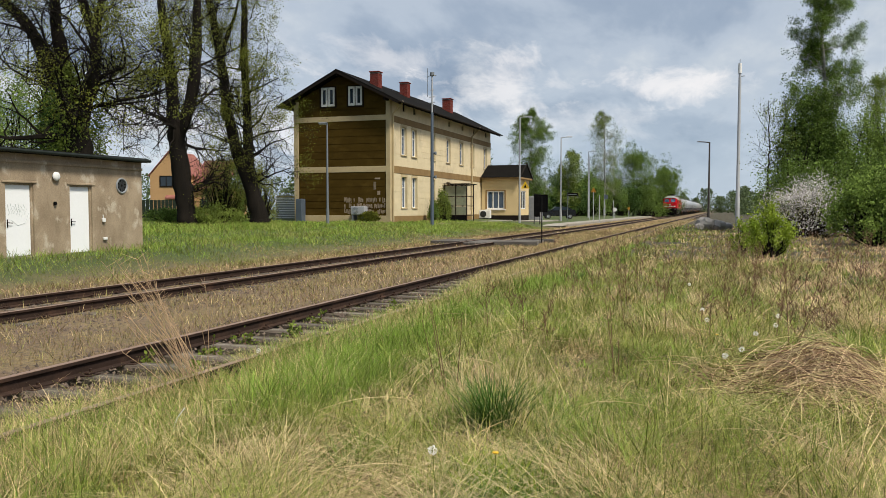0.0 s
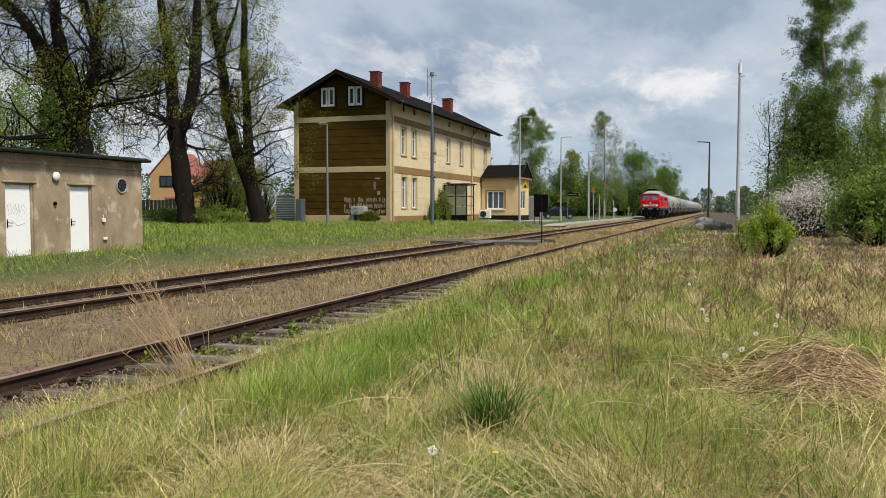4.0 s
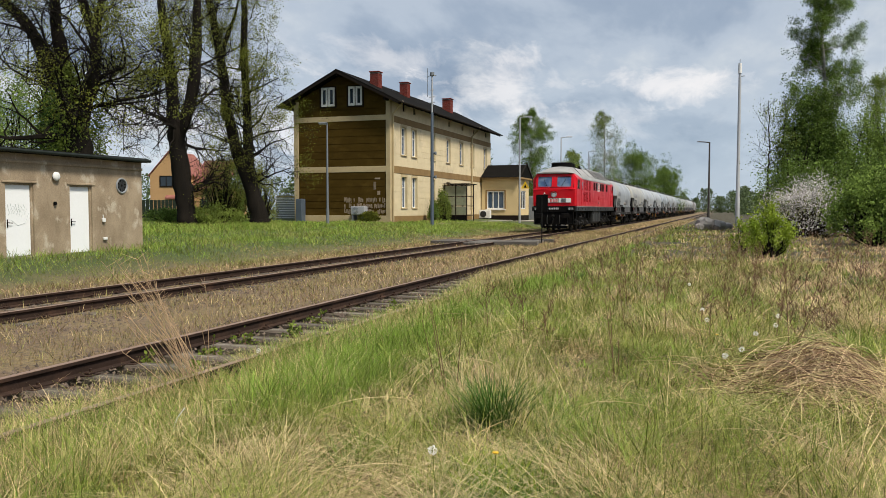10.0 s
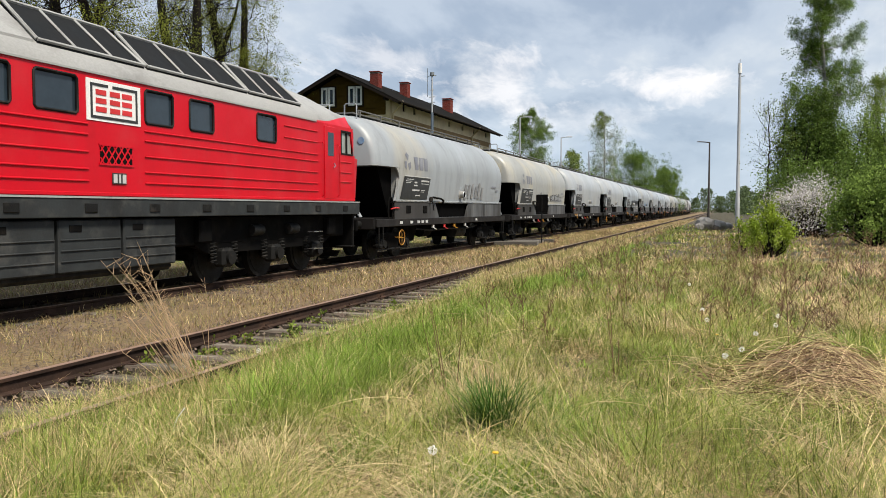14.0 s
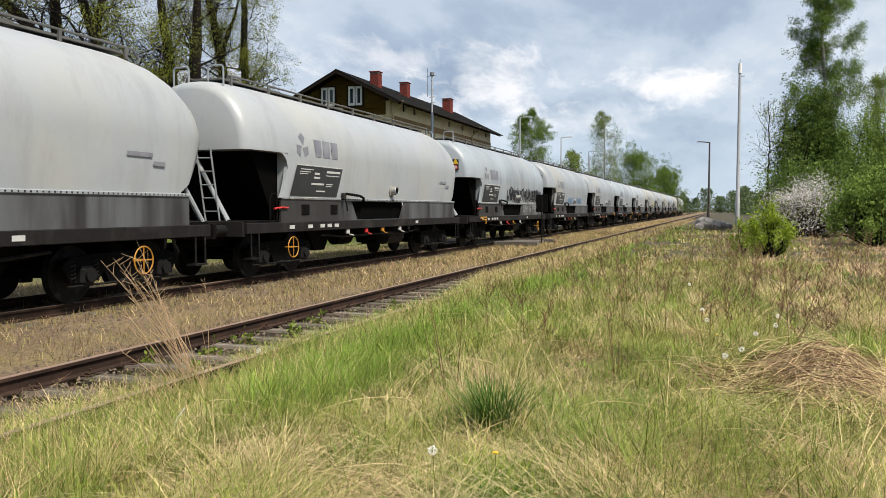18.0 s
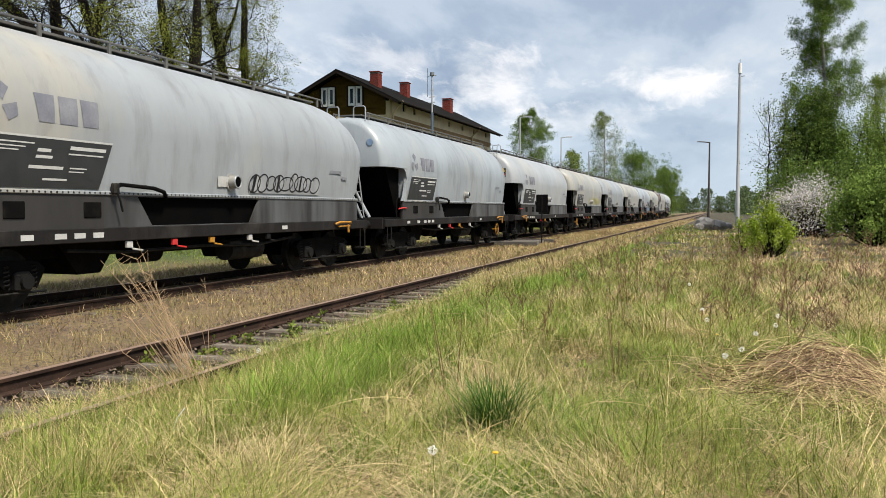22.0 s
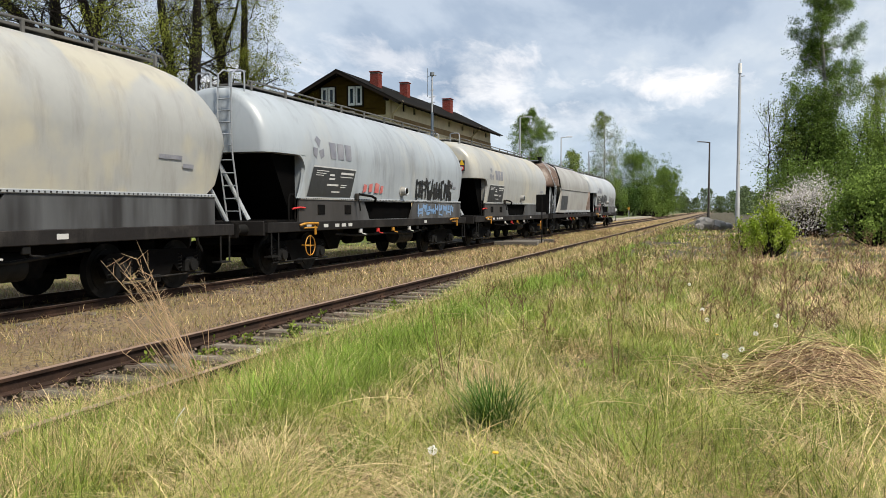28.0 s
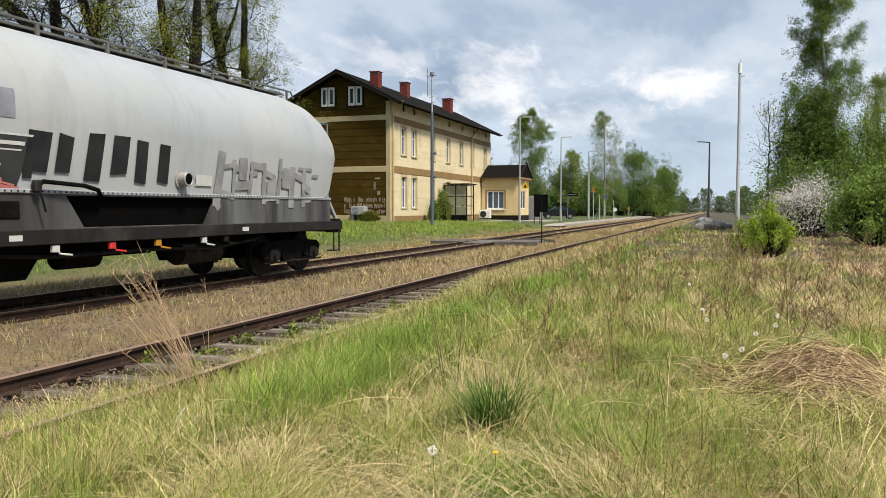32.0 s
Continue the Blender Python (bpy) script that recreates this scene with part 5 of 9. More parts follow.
        part("roof_cover", Geo().loft([[(s * a[0], 6.95, a[1] + 0.02), (s * a[0], 9.36, a[1] + 0.02), (s * b[0], 9.3, b[1] + 0.02), (s * b[0], 6.7, b[1] + 0.02)],
                                       [(s * a[0], 6.95, a[1] - 0.08), (s * a[0], 9.36, a[1] - 0.08), (s * b[0], 9.3, b[1] - 0.2), (s * b[0], 6.7, b[1] - 0.2)]]), M["roof_grey"], lo, "raised grey roof cover")
        for y0 in (3.24, 6.8):
            part("roof_seam", Geo().tube([(s * x, y0 - (1.35 - x) * 0.35 if y0 > 5 else y0, slope(x) + 0.004) for x in (1.45, 1.30, 1.05, 0.8)], 0.012, 5), M["dark_steel"], lo)
        part("roof_rail", Geo().tube([(s * 0.7, 9.2, 4.50), (s * 0.7, 17.0, 4.50)], 0.03, 6), M["dark_steel"], lo)
    # roof fans and silencer
    for y, r in ((2.95, 0.75), (4.65, 0.62)):
        f = part("roof_fan", Geo().cyl((0, y + 0.45, 4.40), (0, y + 0.45, 4.68), r, r * 0.94, 24), M["black"], lo, "black round roof fan housing")
        part("fan_rim", Geo().ring((0, y + 0.45, 4.66), "z", r * 0.95, 0.04, 24, 6), M["dark_steel"], f)
    part("exhaust", Geo().box(-0.35, 0.35, 9.1, 9.6, 4.45, 4.66, 0.05).cyl((0.2, 9.3, 4.6), (0.2, 9.3, 4.78), 0.08, n=10), M["black"], lo)
    # solid black mass fills the underframe and blocks light through its gaps
    part("underframe", Geo().box(-1.15, 1.15, 0.9, L - 0.9, 0.80, 1.36, 0.03), M["black"], lo, "black underframe box, solid to keep the gaps dark")
    # fuel tank and battery boxes
    part("fuel_tank", Geo().box(-1.30, 1.30, 8.26, 12.36, 0.42, 1.34, 0.06), M["dark_steel"], lo, "grey ribbed tank and battery boxes")
    for s in (1, -1):
        for y0 in (8.3, 9.66, 11.02):
            b = part("battery_box", Geo().box(min(s * 1.28, s * 1.40), max(s * 1.28, s * 1.40), y0, y0 + 1.3, 0.54, 1.33, 0.02), M["frame_grey"], lo, "grey ribbed battery box door")
            for z in (0.70, 0.86, 1.02):
                part("box_rib", Geo().box(min(s * 1.40, s * 1.42), max(s * 1.40, s * 1.42), y0 + 0.03, y0 + 1.27, z, z + 0.025, 0.008), M["frame_grey"], b)
            part("box_vent", Geo().box(min(s * 1.40, s * 1.412), max(s * 1.40, s * 1.412), y0 + 0.2, y0 + 0.45, 1.15, 1.25, 0.004), M["black"], b)
    # bogies with three wheelsets each
    for yc in (4.45, L - 4.45):
        bg = part("bogie", Geo().box(-0.95, 0.95, yc - 2.5, yc + 2.5, 0.62, 0.95, 0.05), M["black"], lo, "three-axle black bogie")
        for s in (1, -1):
            part("bogie_frame", Geo().prism([(yc - 2.75, 0.78), (yc - 2.3, 0.62), (yc + 2.3, 0.62), (yc + 2.75, 0.78), (yc + 2.75, 1.0), (yc - 2.75, 1.0)], "x", min(s * 1.0, s * 1.14), max(s * 1.0, s * 1.14)), M["black"], bg)
            for q in (-0.75, 0.75):
                part("brake_cylinder", Geo().cyl((s * 1.2, yc + q - 0.2, 1.05), (s * 1.2, yc + q + 0.2, 1.05), 0.12, n=12), M["dark_steel"], bg)
            for d in (-1.85, 0.0, 1.85):
                y = yc + d
                part("wheel", Geo().cyl((s * 0.70, y, 0.525), (s * 0.83, y, 0.525), 0.525, n=28).cyl((s * 0.83, y, 0.525), (s * 0.845, y, 0.525), 0.43, n=24), M["dark_steel"], bg)
                part("axle_box", Geo().box(min(s * 1.0, s * 1.30), max(s * 1.0, s * 1.30), y - 0.20, y + 0.20, 0.34, 0.72, 0.06).cyl((s * 1.30, y, 0.53), (s * 1.36, y, 0.53), 0.14, n=12), M["dark_steel"], bg)
                for q in (-0.36, 0.36):
                    sp = Geo()
                    sp.tube([(s * 1.16 + 0.075 * math.cos(t * 0.785), y + q + 0.075 * math.sin(t * 0.785), 0.42 + t * 0.0085) for t in range(0, 49, 2)], 0.018, 4)
                    part("coil_spring", sp, M["dark_steel"], bg)
                part("brake_hanger", Geo().tube([(s * 1.05, y + 0.62, 0.95), (s * 0.95, y + 0.60, 0.45)], 0.035, 6), M["dark_steel"], bg)
        part("axle_set", Geo().cyl((-0.9, yc - 1.85, 0.525), (0.9, yc - 1.85, 0.525), 0.09, n=10).cyl((-0.9, yc, 0.525), (0.9, yc, 0.525), 0.09, n=10).cyl((-0.9, yc + 1.85, 0.525), (0.9, yc + 1.85, 0.525), 0.09, n=10), M["dark_steel"], bg)
        for s in (1, -1):
            for y in (yc - 2.6, yc + 2.6):
                part("sand_box", Geo().box(min(s * 1.02, s * 1.3), max(s * 1.02, s * 1.3), y - 0.2, y + 0.2, 0.85, 1.3, 0.03).tube([(s * 1.1, y, 0.85), (s * 0.85, y, 0.2)], 0.02, 6), M["black"], bg)
            for z, y in ((0.55, 2.95), (0.95, 2.95), (0.55, L - 2.95), (0.95, L - 2.95)):
                if abs(y - yc) < 3:
                    part("foot_step", Geo().box(min(s * 1.32, s * 1.5), max(s * 1.32, s * 1.5), y - 0.22, y + 0.22, z, z + 0.02), M["chrome"], bg)
    MOVING.append((lo, 0.0))
    return lo


# -- silo wagon --
TW, TZ, TT, TB = 1.475, 2.74, 4.24, 1.74      # half width, waist, top and bottom of the tank
WL = 15.22


def tank_x(z):
    """Half width of the tank's straight part at height z."""
    if z <= TZ:
        return TW * (0.945 + 0.055 * ((z - TB) / (TZ - TB)) ** 0.6) if z > TB else 1.407
    q = min((z - TZ) / (TT - TZ), 1.0)
    return TW * (1 - q ** 2.15) ** (1 / 2.15)


def tank_ring(y, sw, sh, lowz):
    n = 9
    pts = [(TW * 0.945 * sw if lowz < TZ - 0.05 else TW * sw, lowz), (TW * sw, TZ)]
    for i in range(1, n + 1):
        a = math.pi / 2 * i / n
        pts.append((TW * sw * math.cos(a) ** (2 / 2.15), TZ + (TT - TZ) * sh * math.sin(a) ** (2 / 2.15)))
    pts[-1] = (0.0, TZ + (TT - TZ) * sh)
    return [(x, y, z) for x, z in pts] + [(-x, y, z) for x, z in reversed(pts[:-1])]


def decal(g, poly, side=1, off=0.006):
    """A flat mark of four corners (y, z) laid on the tank's side, with thickness off the paint."""
    (a, b, c, d) = [Vector(q) for q in poly]
    n = 5
    fr, bk = [], []
    for j in range(n + 1):
        l, r = a.lerp(d, j / n), b.lerp(c, j / n)
        for i in range(2):
            q = l.lerp(r, i)
            fr.append((side * (tank_x(q.y) + off), q.x, q.y))
    fs = [(2 * j, 2 * j + 1, 2 * j + 3, 2 * j + 2) for j in range(n)]
    g.put(fr, fs)


def stroke(g, p, q, w, side=1, off=0.007):
    p, q = Vector(p), Vector(q)
    d = (q - p).normalized()
    k = Vector((-d.y, d.x)) * w / 2
    decal(g, [p + k, p - k, q - k, q + k], side, off)


def bogie_meshes():
    m = {}
    fr = Geo()
    fr.prism([(-1.35, 0.62), (-1.2, 0.36), (-0.62, 0.36), (-0.48, 0.50), (-0.36, 0.30), (0.36, 0.30), (0.48, 0.50), (0.62, 0.36), (1.2, 0.36), (1.35, 0.62), (1.2, 0.74), (0.5, 0.78), (-0.5, 0.78), (-1.2, 0.74)], "x", 0.98, 1.10)
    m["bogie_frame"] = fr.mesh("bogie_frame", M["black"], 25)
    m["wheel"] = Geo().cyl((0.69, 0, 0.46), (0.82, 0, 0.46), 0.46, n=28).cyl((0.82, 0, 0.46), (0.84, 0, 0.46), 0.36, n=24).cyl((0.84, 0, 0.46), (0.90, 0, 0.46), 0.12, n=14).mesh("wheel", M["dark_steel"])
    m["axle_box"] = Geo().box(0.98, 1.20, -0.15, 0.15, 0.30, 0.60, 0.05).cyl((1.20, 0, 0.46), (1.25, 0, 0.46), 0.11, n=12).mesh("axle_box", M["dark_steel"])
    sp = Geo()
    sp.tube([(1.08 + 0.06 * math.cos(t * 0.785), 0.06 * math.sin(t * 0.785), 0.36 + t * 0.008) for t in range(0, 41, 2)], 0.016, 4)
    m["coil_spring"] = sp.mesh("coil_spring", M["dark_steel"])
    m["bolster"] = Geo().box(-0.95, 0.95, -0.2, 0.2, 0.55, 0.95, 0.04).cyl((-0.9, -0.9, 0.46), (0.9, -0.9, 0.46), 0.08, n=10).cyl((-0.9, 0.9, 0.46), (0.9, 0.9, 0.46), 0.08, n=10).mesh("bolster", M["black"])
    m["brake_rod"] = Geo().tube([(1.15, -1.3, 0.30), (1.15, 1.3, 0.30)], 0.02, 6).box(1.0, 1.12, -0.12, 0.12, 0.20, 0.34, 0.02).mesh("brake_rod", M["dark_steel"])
    return m


BOGIE = bogie_meshes()


def add_bogie(parent, y):
    b = part("bogie", BOGIE["bolster"], None, parent, "black two-axle bogie")
    b.location.y = y
    for s in (1, -1):
        for nm, ys in (("bogie_frame", (0,)), ("wheel", (-0.9, 0.9)), ("axle_box", (-0.9, 0.9)), ("coil_spring", (-1.14, -0.66, 0.66, 1.14)), ("brake_rod", (0,))):
            for d in ys:
                o = part(nm, BOGIE[nm], None, b)
                o.matrix_basis = pose(0, d, 0, 0, 0, 0 if s > 0 else 180)
    return b


def build_underframe(w, colour):
    """Sill, buffers, brake gear and bogies shared by all wagons."""
    for s in (1, -1):
        part("sill", Geo().box(min(s * 1.32, s * 1.44), max(s * 1.32, s * 1.44), 0.62, WL - 0.62, 0.98, 1.20, 0.012), M[colour], w, "grimy brown longitudinal sill")
    for e in (0, 1):
        def Y(v):
            return v if e == 0 else WL - v
        part("headstock", Geo().box(-1.36, 1.36, min(Y(0.58), Y(0.74)), max(Y(0.58), Y(0.74)), 0.92, 1.24, 0.015), M["sill"], w)
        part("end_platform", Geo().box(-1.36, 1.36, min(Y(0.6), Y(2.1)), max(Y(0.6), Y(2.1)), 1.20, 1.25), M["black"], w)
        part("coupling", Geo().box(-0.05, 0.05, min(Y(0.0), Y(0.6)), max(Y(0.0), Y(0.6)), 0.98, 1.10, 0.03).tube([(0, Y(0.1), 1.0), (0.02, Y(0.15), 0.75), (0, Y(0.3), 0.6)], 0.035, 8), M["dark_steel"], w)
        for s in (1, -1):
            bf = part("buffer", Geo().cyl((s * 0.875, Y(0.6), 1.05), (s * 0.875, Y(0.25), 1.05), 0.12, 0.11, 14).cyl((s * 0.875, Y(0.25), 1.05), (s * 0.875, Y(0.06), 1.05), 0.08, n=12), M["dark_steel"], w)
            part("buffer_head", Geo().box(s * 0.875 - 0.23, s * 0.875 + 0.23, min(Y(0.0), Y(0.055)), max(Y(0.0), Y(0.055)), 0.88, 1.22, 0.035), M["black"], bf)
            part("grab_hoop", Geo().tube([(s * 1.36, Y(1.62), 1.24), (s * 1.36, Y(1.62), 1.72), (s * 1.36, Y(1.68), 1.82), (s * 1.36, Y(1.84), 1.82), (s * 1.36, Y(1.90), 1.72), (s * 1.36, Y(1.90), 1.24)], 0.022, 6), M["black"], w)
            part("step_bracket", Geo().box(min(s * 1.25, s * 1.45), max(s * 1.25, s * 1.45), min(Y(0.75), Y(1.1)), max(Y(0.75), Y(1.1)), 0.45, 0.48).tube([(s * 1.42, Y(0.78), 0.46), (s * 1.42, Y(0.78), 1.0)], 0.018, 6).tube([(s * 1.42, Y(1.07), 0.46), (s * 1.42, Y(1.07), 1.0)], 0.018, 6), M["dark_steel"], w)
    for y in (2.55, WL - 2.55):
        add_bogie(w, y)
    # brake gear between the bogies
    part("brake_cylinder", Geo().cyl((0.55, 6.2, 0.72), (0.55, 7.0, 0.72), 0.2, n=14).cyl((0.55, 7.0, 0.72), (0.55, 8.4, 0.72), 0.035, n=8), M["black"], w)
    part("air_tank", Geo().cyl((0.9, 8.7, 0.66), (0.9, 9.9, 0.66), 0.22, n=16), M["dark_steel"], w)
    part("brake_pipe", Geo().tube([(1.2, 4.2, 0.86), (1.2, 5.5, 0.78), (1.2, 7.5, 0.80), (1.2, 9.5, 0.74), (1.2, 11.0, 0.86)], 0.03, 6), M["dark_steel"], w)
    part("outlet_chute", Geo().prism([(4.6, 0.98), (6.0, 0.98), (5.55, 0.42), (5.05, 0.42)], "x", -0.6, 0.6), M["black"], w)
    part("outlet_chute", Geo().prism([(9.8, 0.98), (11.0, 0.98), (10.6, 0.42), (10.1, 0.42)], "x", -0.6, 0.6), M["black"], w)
    for y, m in ((5.35, "decal_white"), (6.5, "red_small"), (8.9, "decal_white"), (9.6, "dark_steel"), (7.6, "yellow")):
        part("valve_lever", Geo().tube([(1.38, y, 0.96), (1.42, y + 0.05, 0.84), (1.42, y + 0.28, 0.81)], 0.016, 6).box(1.36, 1.42, y - 0.08, y + 0.06, 0.86, 0.97, 0.01), M[m], w)


def build_silo_wagon():
    w = thing("silo_wagon", "pale grey silo wagon with dark skirt and end recess", "freight wagon", group="silo wagons of the train")
    # tank: nose overhang, full body, tapered tail
    rings = [tank_ring(0.70, 0.80, 0.83, TZ - 0.02), tank_ring(0.74, 0.87, 0.90, TZ - 0.02), tank_ring(0.86, 0.93, 0.945, TZ - 0.02), tank_ring(1.1, 0.968, 0.975, TZ - 0.02), tank_ring(1.5, 0.99, 0.993, TZ - 0.02), tank_ring(2.2, 1, 1, TZ - 0.02)]
    nose = Geo().loft(rings)
    part("tank_nose", nose, M["tank"], w, "rounded overhanging tank end", 60)
    low = [(2.2, 1, 1), (12.6, 1, 1), (13.2, 0.998, 0.99), (13.75, 0.985, 0.945)]
    body = Geo().loft([tank_ring(y, a, b, TB) for y, a, b in low] + [tank_ring(14.1, 0.955, 0.86, TB + 0.2), tank_ring(14.42, 0.90, 0.72, TB + 0.6), tank_ring(14.62, 0.82, 0.52, TB + 0.88), tank_ring(14.68, 0.72, 0.36, TB + 0.95)])
    part("tank_body", body, M["tank"], w, "smooth pale grey tank", 60)
    # recess under the nose
    for s in (1, -1):
        arc = [(2.2 - 0.34 + 0.34 * math.sin(k * math.pi / 12), TZ - 0.02 - 0.34 + 0.34 * math.cos(k * math.pi / 12)) for k in range(7)]
        part("recess_corner", Geo().prism([(2.21, TZ)] + [(1.80, TZ)] + arc, "x", min(s * TW * 0.955, s * TW * 0.993), max(s * TW * 0.955, s * TW * 0.993)), M["tank"], w)
        part("recess_edge", Geo().prism([(2.22, 2.45), (2.2, 2.45), (2.14, 2.15), (2.03, 1.9), (1.93, TB), (2.22, TB)], "x", min(s * TW * 0.93, s * TW * 0.975), max(s * TW * 0.93, s * TW * 0.975)), M["tank"], w)
    # walls coloured almost black to paint the shade of the deep recess
    part("hopper_slope", Geo().prism([(1.15, TZ - 0.03), (2.19, TZ - 0.03), (2.19, 1.25), (2.0, 1.25)], "x", -1.2, 1.2), M["soot"], w, "hopper wall painted black for the shade in the recess")
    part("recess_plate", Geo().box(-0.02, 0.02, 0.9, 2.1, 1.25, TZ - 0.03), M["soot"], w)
    # skirt with slot
    for s in (1, -1):
        g = Geo()
        xa, xb = min(s * 1.36, s * 1.405), max(s * 1.36, s * 1.405)
        part("skirt_front", Geo().box(xa, xb, 2.0, 4.78, 1.20, TB), M["skirt_dark"], w, "sooty dark front part of the skirt")
        wall_with_holes(g, xa, xb, 4.78, 14.0, 1.20, TB, [(5.55, 9.25, 1.215, 1.69)])
        sk = part("skirt", g, M["skirt"], w, "weathered grey skirt with dark streaks")
        # slot back takes the same painted shade
        part("slot_recess", Geo().box(min(s * 1.2, s * 1.3), max(s * 1.2, s * 1.3), 5.5, 9.3, 1.2, 1.72), M["soot"], w, "back of the skirt slot, painted black as shade")
        for y in (5.55, 9.25):
            part("slot_edge", Geo().prism([(y, 1.215), (y + (0.35 if y < 7 else -0.35), 1.215), (y, 1.69)], "x", xa, xb), M["skirt"], sk)
        part("rivet_strip", Geo().box(min(s * 1.38, s * 1.43), max(s * 1.38, s * 1.43), 2.05, 14.0, TB - 0.03, TB + 0.03, 0.01), M["tank"], w, "riveted joint strip")
        rv = Geo()
        for k in range(110):
            rv.box(s * 1.43 - 0.006, s * 1.43 + 0.006, 2.2 + k * 0.107, 2.225 + k * 0.107, TB - 0.012, TB + 0.012)
        r = part("rivets", rv, M["sill"], w, "", 0)
        r["kind"] = "stuff"
    # top walkway with hand rail and lids
    part("walkway", Geo().box(-0.35, 0.35, 1.35, 13.6, TT + 0.03, TT + 0.07), M["walkway"], w, "grating walkway on the tank top")
    for s in (1, -1):
        part("walkway_edge", Geo().tube([(s * 0.55, 1.3, TT + 0.02), (s * 0.55, 1.3, TT + 0.10), (s * 0.55, 13.6, TT + 0.10), (s * 0.55, 13.75, TT - 0.05)], 0.022, 6), M["walkway"], w)
        for k in range(9):
            part("walkway_stay", Geo().box(s * 0.55 - 0.02, s * 0.55 + 0.02, 1.4 + k * 1.5, 1.46 + k * 1.5, TT - 0.1, TT + 0.09), M["walkway"], w)
    for y in (3.4, 7.3, 11.2):
        part("filling_lid", Geo().cyl((0, y, TT - 0.05), (0, y, TT + 0.12), 0.28, n=16), M["walkway"], w)
    # ladder, braces, top hoop at the front end
    for s in (1, -1):
        part("brace", Geo().tube([(s * 1.25, 14.6, 1.25), (s * 1.1, 14.1, 2.1)], 0.05, 8), M["tank"], w)
    # end frame and ladder before the tank's front face
    part("brace", Geo().tube([(0.85, 0.80, 1.25), (0.0, 0.80, TZ - 0.03), (-0.78, 0.80, 1.25)], 0.055, 8), M["tank"], w, "pale tubular end frame")
    lad = Geo()
    for x in (0.22, 0.56):
        lad.tube([(x + 0.16, 0.70, 1.25), (x, 0.64, TZ)], 0.02, 6)
    la = part("ladder", lad, M["steel_grey"], w, "steel ladder below the tank end")
    for k in range(5):
        q = (k + 0.7) / 5.4
        part("rung", Geo().tube([(0.38 - 0.16 * q, 0.70 - 0.06 * q, 1.25 + 1.49 * q), (0.72 - 0.16 * q, 0.70 - 0.06 * q, 1.25 + 1.49 * q)], 0.016, 6), M["steel_grey"], la)
    for s in (1, -1):
        part("top_hoop", Geo().tube([(s * 0.62, 1.05, TT - 0.25), (s * 0.62, 1.05, TT + 0.22), (s * 0.58, 1.05, TT + 0.27), (s * 0.28, 1.05, TT + 0.27), (s * 0.24, 1.05, TT + 0.22), (s * 0.24, 1.05, TT - 0.2)], 0.02, 6), M["steel_grey"], w)
    sv = part("side_valve", Geo().cyl((1.38, 8.2, 2.02), (1.58, 8.2, 2.02), 0.125, n=18).cyl((1.36, 8.2, 2.02), (1.44, 8.2, 2.02), 0.17, n=18), M["tank_grimy"], w, "grey round side connection")
    part("valve_ring", Geo().ring((1.585, 8.2, 2.02), "x", 0.115, 0.018, 18, 6), M["steel_grey"], sv)
    # black disc paints the dark inside of the connection
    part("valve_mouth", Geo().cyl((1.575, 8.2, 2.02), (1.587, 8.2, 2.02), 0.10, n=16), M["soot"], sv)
    hs = part("air_hose", Geo().tube([(1.43, 4.98, 1.80), (1.50, 5.05, 1.88), (1.52, 5.4, 1.86), (1.52, 5.8, 1.84), (1.50, 6.1, 1.78), (1.42, 6.25, 1.68)], 0.034, 8), M["black"], w, "black hose looping into the slot")
    part("hose_valve", Geo().box(1.42, 1.52, 4.9, 5.02, 1.72, 1.90, 0.02).tube([(1.5, 4.95, 1.80), (1.53, 5.0, 1.62), (1.53, 5.05, 1.45)], 0.018, 6), M["dark_steel"], hs)
    part("red_handle", Geo().tube([(1.40, 1.72, 1.50), (1.43, 2.0, 1.53), (1.43, 2.25, 1.52)], 0.022, 6), M["red_small"], w, "small red lever")
    for y in (2.9, 4.35):
        part("skirt_hatch", Geo().box(1.40, 1.425, y, y + 0.36, 1.36, 1.60, 0.01), M["black"], w, "dark hatch in the skirt")
    for s in (1,):
        p = Geo()
        decal(p, [(2.36, 1.79), (4.66, 1.79), (4.92, 2.50), (2.62, 2.50)], s)
        pn = part("data_panel", p, M["decal_black"], w, "black data panel with white marks")
        q = Geo()
        decal(q, [(2.61, 2.49), (4.91, 2.49), (4.93, 2.52), (2.63, 2.52)], s, 0.010)
        part("panel_edge", q, M["decal_white"], pn)
        for y, z, l in ((12.35, 2.36, 0.62), (13.0, 2.22, 0.3)):
            q = Geo()
            decal(q, [(y, z), (y + l, z), (y + l, z + 0.075), (y, z + 0.075)], s, 0.008)
            part("tail_mark", q, M["decal_grey"], w, "faded grey marking near the tank's tail")
        q = Geo()
        for y, z, l, h in ((2.78, 2.40, 0.62, 0.028), (2.75, 2.345, 0.5, 0.024), (2.73, 2.295, 0.4, 0.024), (4.05, 2.36, 0.72, 0.075), (4.02, 2.285, 0.7, 0.03), (3.45, 2.30, 0.24, 0.07), (3.42, 2.21, 0.3, 0.06), (3.30, 2.06, 0.62, 0.065), (4.05, 2.08, 0.34, 0.028), (4.03, 2.03, 0.3, 0.022), (3.55, 1.90, 0.45, 0.045)):
            q = Geo()
            h *= 0.7
            decal(q, [(y, z), (y + l, z), (y + l + h * 0.3, z + h), (y + h * 0.3, z + h)], s, 0.011)
            part("panel_mark", q, M["decal_white"], pn)
        # faded emblem: three plain leaves and bars in place of lettering
        e = Geo()
